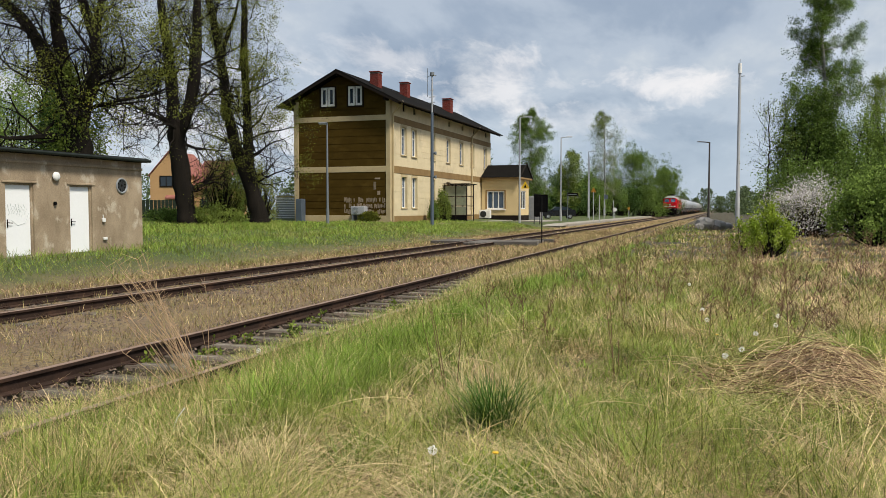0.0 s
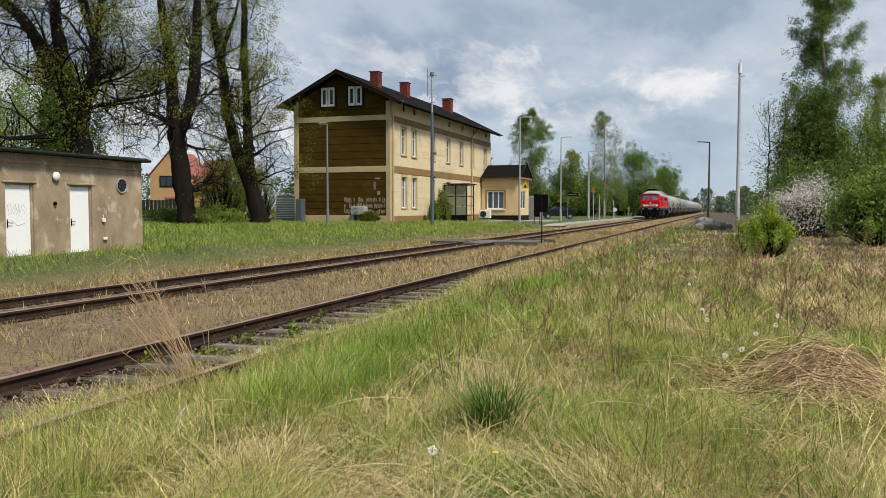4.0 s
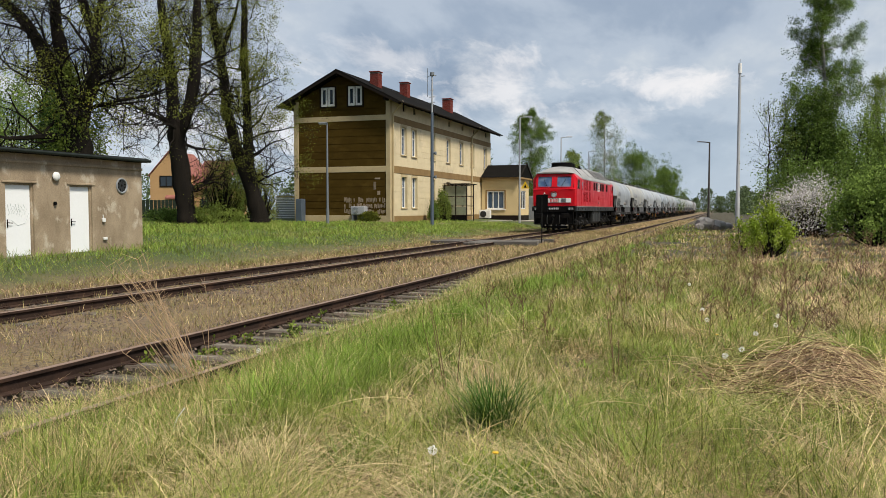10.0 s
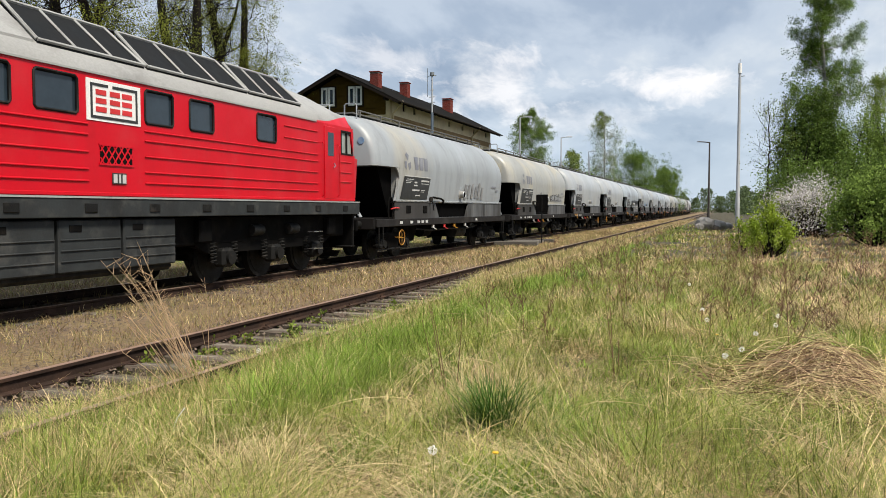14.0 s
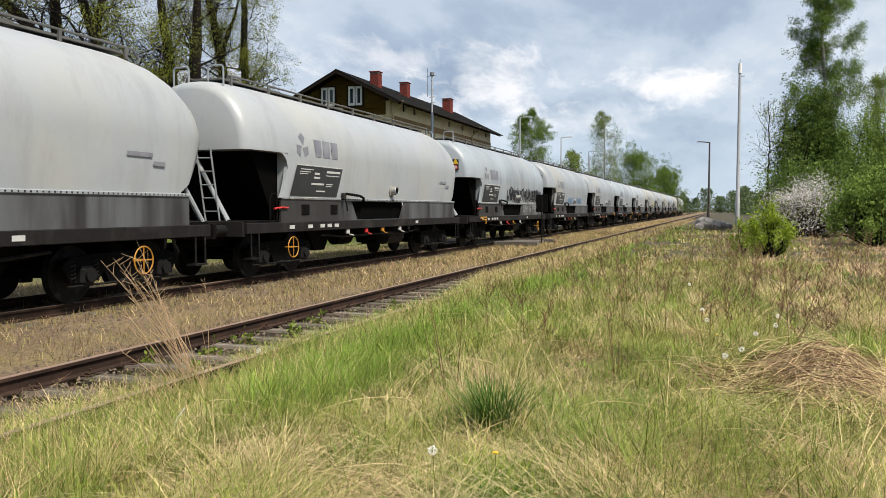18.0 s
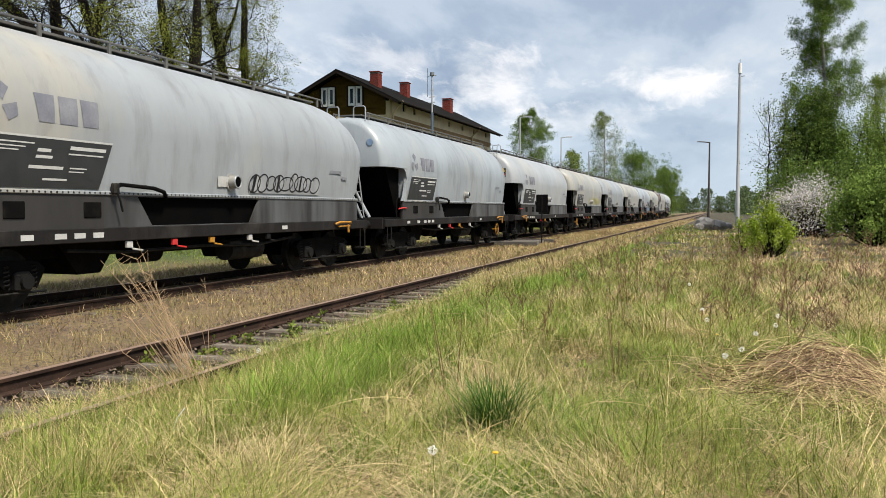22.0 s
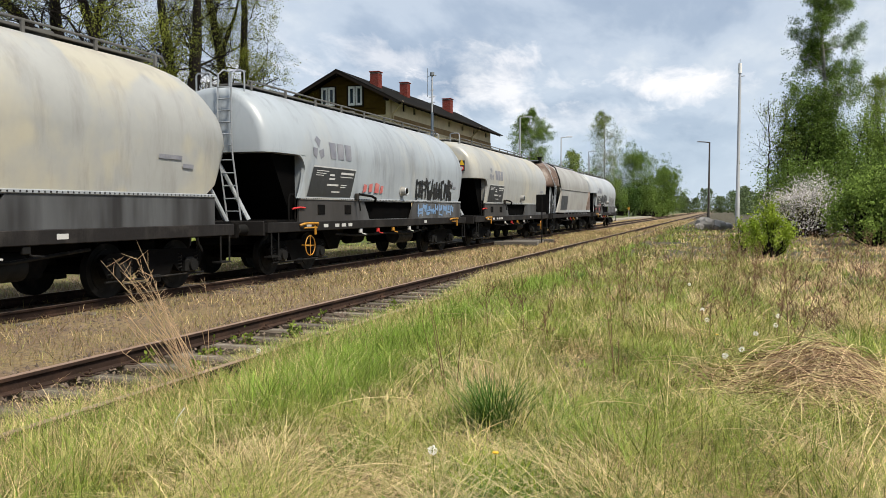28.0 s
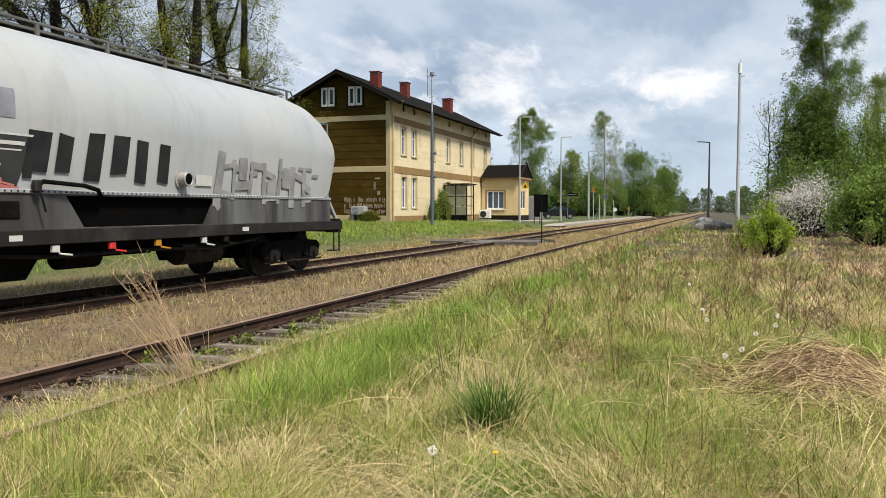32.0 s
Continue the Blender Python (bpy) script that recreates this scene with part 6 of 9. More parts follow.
        for k in (90, 210, 330):
            a = radians(k)
            c = Vector((2.86, 2.92))
            t = c + 0.31 * Vector((math.cos(a), math.sin(a)))
            n = Vector((-math.sin(a), math.cos(a)))
            u, v = c + 0.03 * Vector((math.cos(a), math.sin(a))), c + 0.21 * Vector((math.cos(a), math.sin(a)))
            decal(e, [tuple(u - n * 0.03), tuple(v - n * 0.15), tuple(t), tuple(v + n * 0.15)], s)
        part("emblem", e, M["decal_grey"], w, "faded grey emblem")
        e = Geo()
        for y, lean in ((3.42, 0.06), (3.86, 0.0), (4.28, 0.03)):
            e = Geo()
            decal(e, [(y + lean, 2.72), (y + 0.34, 2.72), (y + 0.36, 3.12), (y, 3.12)], s)
            part("emblem_bar", e, M["decal_grey"], w, "faded grey bar")
        e = Geo()
        for y in (2.30, 3.15, 3.75, 4.12, 4.5, 10.1):
            part("sill_mark", Geo().box(min(s * 1.44, s * 1.446), max(s * 1.44, s * 1.446), y, y + 0.22, 1.05, 1.13), M["decal_white"], w, "white data square on the sill")
    # black box added down the middle to block the view and darken the underside
    part("centre_sill", Geo().box(-0.45, 0.45, 0.7, WL - 0.7, 0.70, 1.2, 0.02), M["black"], w)
    build_underframe(w, "sill")
    return w


def add_warning_plate(w):
    p = part("warning_plate", Geo().box(0.72, 0.97, 0.672, 0.69, 2.98, 3.40), M["decal_black"], w, "dark plate with yellow and red signs")
    part("yellow_sign", Geo().prism([(0.73, 3.22), (0.96, 3.22), (0.845, 3.44)], "y", 0.664, 0.671), M["sign_yellow"], p)
    part("red_sign", Geo().cyl((0.845, 0.671, 3.10), (0.845, 0.664, 3.10), 0.095, n=20), M["red_small"], p)
    part("sign_field", Geo().cyl((0.845, 0.663, 3.10), (0.845, 0.659, 3.10), 0.06, n=16), M["decal_white"], p)


def add_upper_ladder(w):
    """Ladder up the front face of the tank to the walkway."""
    lad = Geo()
    for x in (0.22, 0.56):
        lad.tube([(x, 0.64, TZ), (x, 0.62, 3.7), (x, 0.66, TT + 0.15), (x, 0.85, TT + 0.28), (x, 1.2, TT + 0.28)], 0.018, 6)
    la = part("upper_ladder", lad, M["steel_grey"], w, "steel ladder up the tank's front face")
    for i in range(6):
        z = TZ + 0.12 + i * 0.25
        part("rung", Geo().tube([(0.22, 0.63, z), (0.56, 0.63, z)], 0.014, 5), M["steel_grey"], la)


def add_hand_wheel(w, y=12.75):
    part("hand_wheel", Geo().ring((1.42, y, 0.64), "x", 0.23, 0.012, 22, 6).tube([(1.42, y - 0.23, 0.64), (1.42, y + 0.23, 0.64)], 0.011, 5).tube([(1.42, y, 0.41), (1.42, y, 0.87)], 0.011, 5).cyl((1.2, y, 0.64), (1.42, y, 0.64), 0.02, n=8), M["yellow"], w, "yellow brake hand wheel")


def add_step(w, front=True, rear=False):
    for yes, y in ((front, 1.95), (rear, WL - 2.6)):
        if yes:
            part("shunter_step", Geo().tube([(1.46, y, 1.12), (1.52, y + 0.1, 1.16), (1.52, y + 0.75, 1.16), (1.46, y + 0.85, 1.12)], 0.028, 6).tube([(1.52, y + 0.1, 1.06), (1.52, y + 0.7, 1.06)], 0.02, 6).tube([(1.52, y + 0.6, 1.1), (1.52, y + 0.62, 0.9)], 0.03, 6), M["yellow"], w, "yellow shunter's hand rail")


def scrawl(w, name, material_key, label, y0, y1, z0, z1, n, seed, thick=0.06, lean=0.15, loops=False):
    """Spray-painted marks: plain slanted bars in place of letters."""
    rng = random.Random(seed)
    g = Geo()
    decal(g, [(y0, z0), (y0 + thick, z0), (y0 + thick, z0 + thick), (y0, z0 + thick)], 1, 0.008)
    tag = part(name, g, M[material_key], w, label, 0)
    pitch = (y1 - y0) / n
    for i in range(n):
        y = y0 + i * pitch
        h0, h1 = z0 + rng.uniform(0, 0.15) * (z1 - z0), z1 - rng.uniform(0, 0.25) * (z1 - z0)
        l = lean * (z1 - z0) * rng.uniform(0.6, 1.4)
        wd = max(pitch * rng.uniform(0.45, 0.78), thick)
        if loops:
            g = Geo()
            h1 -= rng.uniform(0, 0.35) * (h1 - h0)
            decal(g, [(y - 0.05, z0), (y + pitch * 1.05, z0), (y + pitch + l, h1 - 0.05), (y + l, h1 - 0.02)], 1, 0.007)
            part("paint_wash", g, M["graffiti_wash"], tag, "", 0)
            g = Geo()
            cy, cz, ry, rz = y + wd / 2, (h0 + h1) / 2, pitch * rng.uniform(0.5, 0.95), (h1 - h0) / 2
            ring = [Vector((cy + ry * math.cos(a * 0.2618) + l * math.sin(a * 0.2618) * 0.5, cz + rz * math.sin(a * 0.2618))) for a in range(25)]
            mid, vs = Vector((cy, cz)), []
            for q in ring[:-1]:
                e = (q - mid).normalized() * 0.016
                for p in (q - e, q + e):
                    vs.append((tank_x(p.y) + 0.011, p.x, p.y))
            m_ = len(ring) - 1
            g.put(vs, [(2 * a, 2 * a + 1, 2 * ((a + 1) % m_) + 1, 2 * ((a + 1) % m_)) for a in range(m_)])
            part("paint_loop", g, M[material_key], tag, "", 0)
            if i % 3:
                continue
            wd *= 0.4
        g = Geo()
        decal(g, [(y, h0), (y + wd, h0 + rng.uniform(-0.04, 0.04)), (y + wd + l, h1), (y + l, h1 + rng.uniform(-0.05, 0.05))], 1, 0.010)
        part("paint_bar", g, M[material_key], tag, "", 0)
    return tag


def tagwork(w, name, material_key, label, y0, y1, z0, z1, n, seed, thick=0.06):
    """Sprayed block shapes, cell by cell: leaning bars, short cross bars and a few filled blocks in place of letters."""
    rng = random.Random(seed)
    g = Geo()
    stroke(g, (y0, z0), (y0 + 0.12, z0 + 0.1), thick)
    tag = part(name, g, M[material_key], w, label, 0)
    pitch, h = (y1 - y0) / n, z1 - z0
    for i in range(n):
        a = y0 + i * pitch
        lean = rng.uniform(-0.12, 0.16) * h
        lo, hi = z0 + rng.uniform(0, 0.22) * h, z1 - rng.uniform(0, 0.22) * h
        bars = [((a, lo), (a + lean, hi), rng.uniform(0.8, 1.7))]
        for k in range(rng.choice((1, 2, 2, 3))):
            z = rng.uniform(lo, hi)
            bars.append(((a + rng.uniform(-0.05, 0.1) * pitch, z), (a + pitch * rng.uniform(0.5, 1.1), z + rng.uniform(-0.12, 0.12) * h), rng.uniform(0.6, 1.3)))
        if rng.random() < 0.45:
            z = lo + 0.5 * (hi - lo) * rng.random()
            bars.append(((a + pitch * 0.55, z), (a + pitch * 0.55 + lean * 0.6, z + 0.4 * h), rng.uniform(1.6, 2.8)))
        for k, (p, q, f) in enumerate(bars):
            g = Geo()
            stroke(g, p, q, thick * f, 1, 0.009 + 0.0005 * k + 0.0016 * (i % 2))
            part("paint_bar", g, M[material_key], tag, "", 0)
    return tag


def build_odd_wagon():
    """Older cone-ended silo wagon with a rust-brown front."""
    w = thing("cone_silo_wagon", "grey silo wagon with rust-brown cone ends", "freight wagon")
    TT2, Z2 = 4.28, 2.86
    def ring(y, sw, top, low):
        n = 10
        pts = [(1.38 * sw, low), (1.475 * sw, max(Z2, low + 0.02))]
        for i in range(1, n + 1):
            a = math.pi / 2 * i / n
            pts.append((1.475 * sw * math.cos(a) ** 0.95, max(Z2, low + 0.02) + (top - max(Z2, low + 0.02)) * math.sin(a) ** 0.95))
        pts[-1] = (0.0, top)
        return [(x, y, z) for x, z in pts] + [(-x, y, z) for x, z in reversed(pts[:-1])]
    part("brown_nose", Geo().loft([ring(0.75, 0.55, 3.3, 2.80), ring(0.9, 0.75, 3.7, 2.80), ring(1.3, 0.92, 4.05, 2.80), ring(1.9, 0.99, 4.22, 2.80), ring(2.7, 1.0, TT2, 2.80)]), M["rust_brown"], w, "rust-brown overhanging tank end", 60)
    rows = []
    for y, low in ((2.7, 2.80), (3.2, 2.55), (3.6, 1.95), (4.3, 1.38), (12.6, 1.38)):
        rows.append(ring(y, 1.0, TT2, low))
    rows += [ring(13.4, 0.985, 4.2, 1.95), ring(14.1, 0.92, 3.95, 2.5), ring(14.5, 0.8, 3.5, 2.6)]
    part("tank_body", Geo().loft(rows), M["tank_grimy"], w, "grimy grey tank with seam lines", 60)
    # black colour puts the shade of the open recess onto this sheet
    part("hopper_cone", Geo().prism([(2.4, 2.8), (3.4, 2.79), (4.3, 1.4), (2.1, 1.25)], "x", -1.2, 1.2), M["black"], w, "sloping cone sheet, painted black for the shaded recess")
    part("rear_cone", Geo().prism([(12.5, 1.32), (13.4, 2.0), (14.4, 2.75), (14.3, 1.3)], "x", -1.41, 1.41), M["rust_brown"], w)
    for s in (1, -1):
        part("side_sheet", Geo().prism([(1.75, 1.30), (2.95, 2.30), (3.17, 2.50), (3.24, 2.66), (3.14, 2.80), (4.6, 2.80), (4.6, 1.30)], "x", min(s * 1.36, s * 1.455), max(s * 1.36, s * 1.455)), M["tank_grimy"], w, "grey side sheet with a slanting edge")
        part("seam", Geo().tube([(s * 1.48, 2.7, 2.66), (s * 1.485, 14.0, 2.66)], 0.012, 5), M["sill"], w)
        part("lower_ledge", Geo().box(min(s * 1.36, s * 1.46), max(s * 1.36, s * 1.46), 2.6, 14.2, 1.28, 1.42, 0.015), M["tank"], w)
        for k in range(8):
            part("ledge_bracket", Geo().box(min(s * 1.44, s * 1.47), max(s * 1.44, s * 1.47), 4.2 + k * 1.2, 4.24 + k * 1.2, 1.18, 1.42), M["tank"], w)
        lad = Geo()
        for d in (0, 0.34):
            lad.tube([(s * 1.38, 1.1 + d, 1.25), (s * 1.44, 1.2 + d, 2.8), (s * 1.1, 1.25 + d, 3.7), (s * 0.6, 1.35 + d, 4.3)], 0.02, 6)
        la = part("ladder", lad, M["steel_grey"], w)
        for k in range(8):
            z = 1.5 + k * 0.26
            part("rung", Geo().tube([(s * 1.41, 1.15, z), (s * 1.41, 1.5, z)], 0.016, 6), M["steel_grey"], la)
        part("brace", Geo().tube([(s * 1.25, 2.2, 1.25), (s * 1.1, 1.45, 2.8)], 0.05, 8).tube([(s * 1.2, 0.8, 1.25), (s * 1.1, 1.4, 2.8)], 0.04, 8), M["tank"], w)
        part("end_railing", Geo().tube([(s * 1.36, 0.7, 1.25), (s * 1.36, 0.7, 2.2), (s * 1.36, 1.6, 2.2), (s * 1.36, 1.6, 1.25)], 0.02, 6).tube([(s * 1.36, 0.7, 1.75), (s * 1.36, 1.6, 1.75)], 0.018, 6), M["steel_grey"], w)
        g = Geo()
        for a in ((4.6, 1.46, 6.2, 2.28),):
            g.prism([(2.75, 1.46), (4.75, 1.46), (5.2, 2.30), (3.2, 2.30)], "x", min(s * 1.462, s * 1.485), max(s * 1.462, s * 1.485))
        pn = part("data_panel", g, M["decal_black"], w, "black data panel")
    part("walkway", Geo().box(-0.35, 0.35, 1.4, 13.4, TT2 + 0.02, TT2 + 0.06), M["steel_grey"], w)
    part("hose", Geo().tube([(0.9, 1.6, 4.15), (1.3, 1.9, 3.9), (1.50, 2.2, 3.2), (1.52, 2.35, 2.75)], 0.035, 8), M["black"], w, "black hose over the end")
    part("top_valve", Geo().cyl((0.4, 1.8, 4.2), (0.4, 1.8, 4.5), 0.12, n=12).ring((0.4, 1.8, 4.52), "z", 0.16, 0.02, 14, 5), M["dark_steel"], w)
    build_underframe(w, "sill")
    return w


def build_train():
    lo = build_loco()
    first = build_silo_wagon()
    start = 20.42
    for k in range(16):
        if k == 14:
            w = build_odd_wagon()
        elif k == 0:
            w = first
        else:
            w = copy_thing(first, Matrix())
        MOVING.append((w, start + WL * k))
    for k in (2, 4, 5, 8, 9, 13, 15):
        add_warning_plate(MOVING[k + 1][0])
    for k in (2, 8, 9, 12):
        add_upper_ladder(MOVING[k + 1][0])
    for k, front, rear in ((2, True, False), (4, True, False), (6, False, True), (7, False, True), (8, True, False), (12, True, True), (13, True, False), (15, True, False)):
        add_step(MOVING[k + 1][0], front, rear)
    for k, y in ((0, 2.5), (2, 12.75), (3, 2.5), (4, 12.75), (7, 12.75), (9, 2.5), (12, 2.5), (13, 12.75)):
        add_hand_wheel(MOVING[k + 1][0], y)
    for k in (0, 7):
        part("blue_sticker", Geo().cyl((0.92, 0.70, 3.42), (0.92, 0.685, 3.42), 0.10, n=20), M["graffiti_blue"], MOVING[k + 1][0], "round blue sticker on the tank end")
    W = [m[0] for m in MOVING[1:]]
    for k, key in ((1, "tank_cream"), (2, "tank_clean"), (3, "tank_clean"), (4, "tank_blue"), (7, "tank_blue"), (8, "tank_clean"), (9, "tank_cream"), (11, "tank_cream"), (12, "tank_blue"), (13, "tank_cream"), (15, "tank_clean")):
        for ob in W[k].children:
            if ob.name.split(".")[0] in ("tank_nose", "tank_body", "recess_corner", "recess_edge"):
                ob.material_slots[0].link = "OBJECT"
                ob.material_slots[0].material = M[key]
    # paint left by sprayers, wagon by wagon
    scrawl(W[0], "graffiti", "graffiti_grey", "dark washed-out graffiti", 8.6, 11.2, 1.85, 2.5, 6, 21, 0.09)
    scrawl(W[1], "graffiti", "graffiti_black", "black hand-lettered graffiti", 9.3, 12.6, 1.95, 2.4, 9, 5, 0.05, 0.25, True)
    scrawl(W[1], "graffiti", "graffiti_black", "two black letters as bars", 6.7, 7.3, 1.95, 2.4, 2, 9, 0.05, 0.2, True)
    tagwork(W[4], "graffiti", "graffiti_black", "dense black graffiti strokes", 6.3, 13.3, 1.78, 2.52, 26, 11, 0.085)
    tagwork(W[4], "graffiti", "decal_white", "pale graffiti outlines on the dark skirt", 9.4, 13.6, 1.28, 2.0, 17, 12, 0.018)
    scrawl(W[5], "graffiti", "graffiti_blue", "small blue and red graffiti marks", 6.0, 11.5, 1.85, 2.25, 11, 13, 0.05)
    scrawl(W[6], "graffiti", "graffiti_black", "looped dark graffiti", 8.9, 11.8, 1.82, 2.32, 9, 14, 0.045, 0.2, True)
    scrawl(W[9], "graffiti", "graffiti_yellow", "pale yellow graffiti", 7.5, 13.0, 1.82, 2.35, 9, 15, 0.14)
    tagwork(W[12], "graffiti", "graffiti_black", "black graffiti strokes near the tail", 9.4, 12.9, 1.76, 2.5, 13, 16, 0.10)
    scrawl(W[12], "graffiti", "graffiti_red", "red graffiti tag", 5.4, 6.9, 1.92, 2.2, 4, 17, 0.06)
    tagwork(W[12], "graffiti", "graffiti_blue", "blue graffiti strokes on the skirt", 9.6, 13.2, 1.26, 1.68, 9, 19, 0.07)
    scrawl(W[15], "graffiti", "graffiti_black", "bold black graffiti strokes", 4.75, 8.1, 1.92, 2.72, 6, 20, 0.16, 0.1)
    tagwork(W[15], "graffiti", "graffiti_grey", "blocky dark grey graffiti strokes", 9.25, 13.2, 1.5, 2.6, 7, 22, 0.14)
    tagwork(W[15], "graffiti", "graffiti_red", "red sprayed strokes on the skirt", 3.6, 4.7, 1.28, 1.95, 3, 24, 0.04)
    for k, y in ((1, 8.3), (4, 8.3), (6, 7.75), (10, 8.4), (15, 8.6)):
        g = Geo()
        decal(g, [(y, 1.92), (y + 0.5, 1.92), (y + 0.5, 2.12), (y, 2.12)], 1, 0.009)
        part("blank_plate", g, M["decal_white"], W[k], "blank pale plate")


build_train()


def motions():
    times = [0.0, 1.0, 2.0, 3.0, 4.0, 5.0, 6.0, 7.0, 8.0, 9.0, 10.0, 11.0, 12.0, 13.0, 14.0, 15.0, 16.0, 17.0, 18.0, 19.0, 20.0, 21.0, 22.0, 23.0, 24.0, 25.0, 26.0, 27.0, 28.0, 29.0, 30.0, 31.0, 32.0]
    nudge = {14.0: -0.70, 25.0: -0.2}      # small surges of the train on its way
    for ob, back in MOVING:
        walk(ob, [(t, pose(0, train_y(t) + nudge.get(t, 0.0) + back, 0)) for t in times])
# ---- vegetation ----
def raw_mesh(name, verts, counts, loops, mat):
    """A mesh from arrays: vertices, corners per face, corner indices."""
    me = bpy.data.meshes.new(name)
    me.vertices.add(len(verts))
    me.vertices.foreach_set("co", verts.astype(np.float32).ravel())
    me.loops.add(len(loops))
    me.loops.foreach_set("vertex_index", loops.astype(np.int32))
    me.polygons.add(len(counts))
    starts = np.concatenate([[0], np.cumsum(counts)[:-1]])
    me.polygons.foreach_set("loop_start", starts.astype(np.int32))
    me.materials.append(mat)
    me.update(calc_edges=True)
    return me


def blade_arrays(rng, x, y, z, height, width, lean, droop, segs, az=None):
    """Tapered, bent ribbons: one blade for each x, y; segs pieces long."""
    n = len(x)
    az = rng.uniform(0, 2 * np.pi, n) if az is None else az
    dx, dy = np.cos(az), np.sin(az)
    px, py = -dy, dx
    tw = rng.uniform(-0.6, 0.6, n)
    px, py = px * np.cos(tw) - py * np.sin(tw), px * np.sin(tw) + py * np.cos(tw)
    V = np.zeros((n, 2 * segs + 1, 3))
    for k in range(segs + 1):
        t = k / segs
        out = height * (lean * t + droop * t * t)
        up = height * (t - 0.45 * droop * t * t - 0.18 * lean * t)
        cx, cy, cz = x + dx * out, y + dy * out, z + up
        w = width * (1 - 0.75 * t) * 0.5
        if k < segs:
            V[:, 2 * k] = np.stack([cx - px * w, cy - py * w, cz], 1)
            V[:, 2 * k + 1] = np.stack([cx + px * w, cy + py * w, cz], 1)
        else:
            V[:, 2 * segs] = np.stack([cx, cy, cz], 1)
    pat, cnt = [], []
    for k in range(segs - 1):
        pat += [2 * k, 2 * k + 1, 2 * k + 3, 2 * k + 2]
        cnt.append(4)
    pat += [2 * segs - 2, 2 * segs - 1, 2 * segs]
    cnt.append(3)
    nv = 2 * segs + 1
    loops = (np.arange(n)[:, None] * nv + np.array(pat)[None, :]).ravel()
    return V.reshape(-1, 3), np.tile(cnt, n), loops


def blade_object(name, rng, x, y, height, width, lean, droop, segs, mat, label, category="grass", sink=0.02, az=None):
    z = np.array([ground_z(a, b) for a, b in zip(x, y)]) - sink
    me = raw_mesh(name, *blade_arrays(rng, x, y, z, height, width, lean, droop, segs, az), mat)
    ob = new(name, me)
    return tagged(ob, label, category, kind="stuff")


def field(x, y, s, seed=0.0):
    """Smooth noise over the plan, about -1 to 1."""
    return np.array([noise.noise((a * s, b * s, seed)) for a, b in zip(x, y)]) * 1.6


def scatter(rng, n, r0, r1, power=1.0, a0=-22.0, a1=62.0):
    """Places round the foot of the meadow, denser towards it; angles in degrees from the line of the track."""
    u = rng.uniform(0, 1, n)
    r = r0 * (r1 / r0) ** u if power == 1.0 else (r0 ** (1 - power) + u * (r1 ** (1 - power) - r0 ** (1 - power))) ** (1 / (1 - power))
    a = np.radians(rng.uniform(a0, a1, n))
    return 10.5 - r * np.sin(a), r * np.cos(a), r


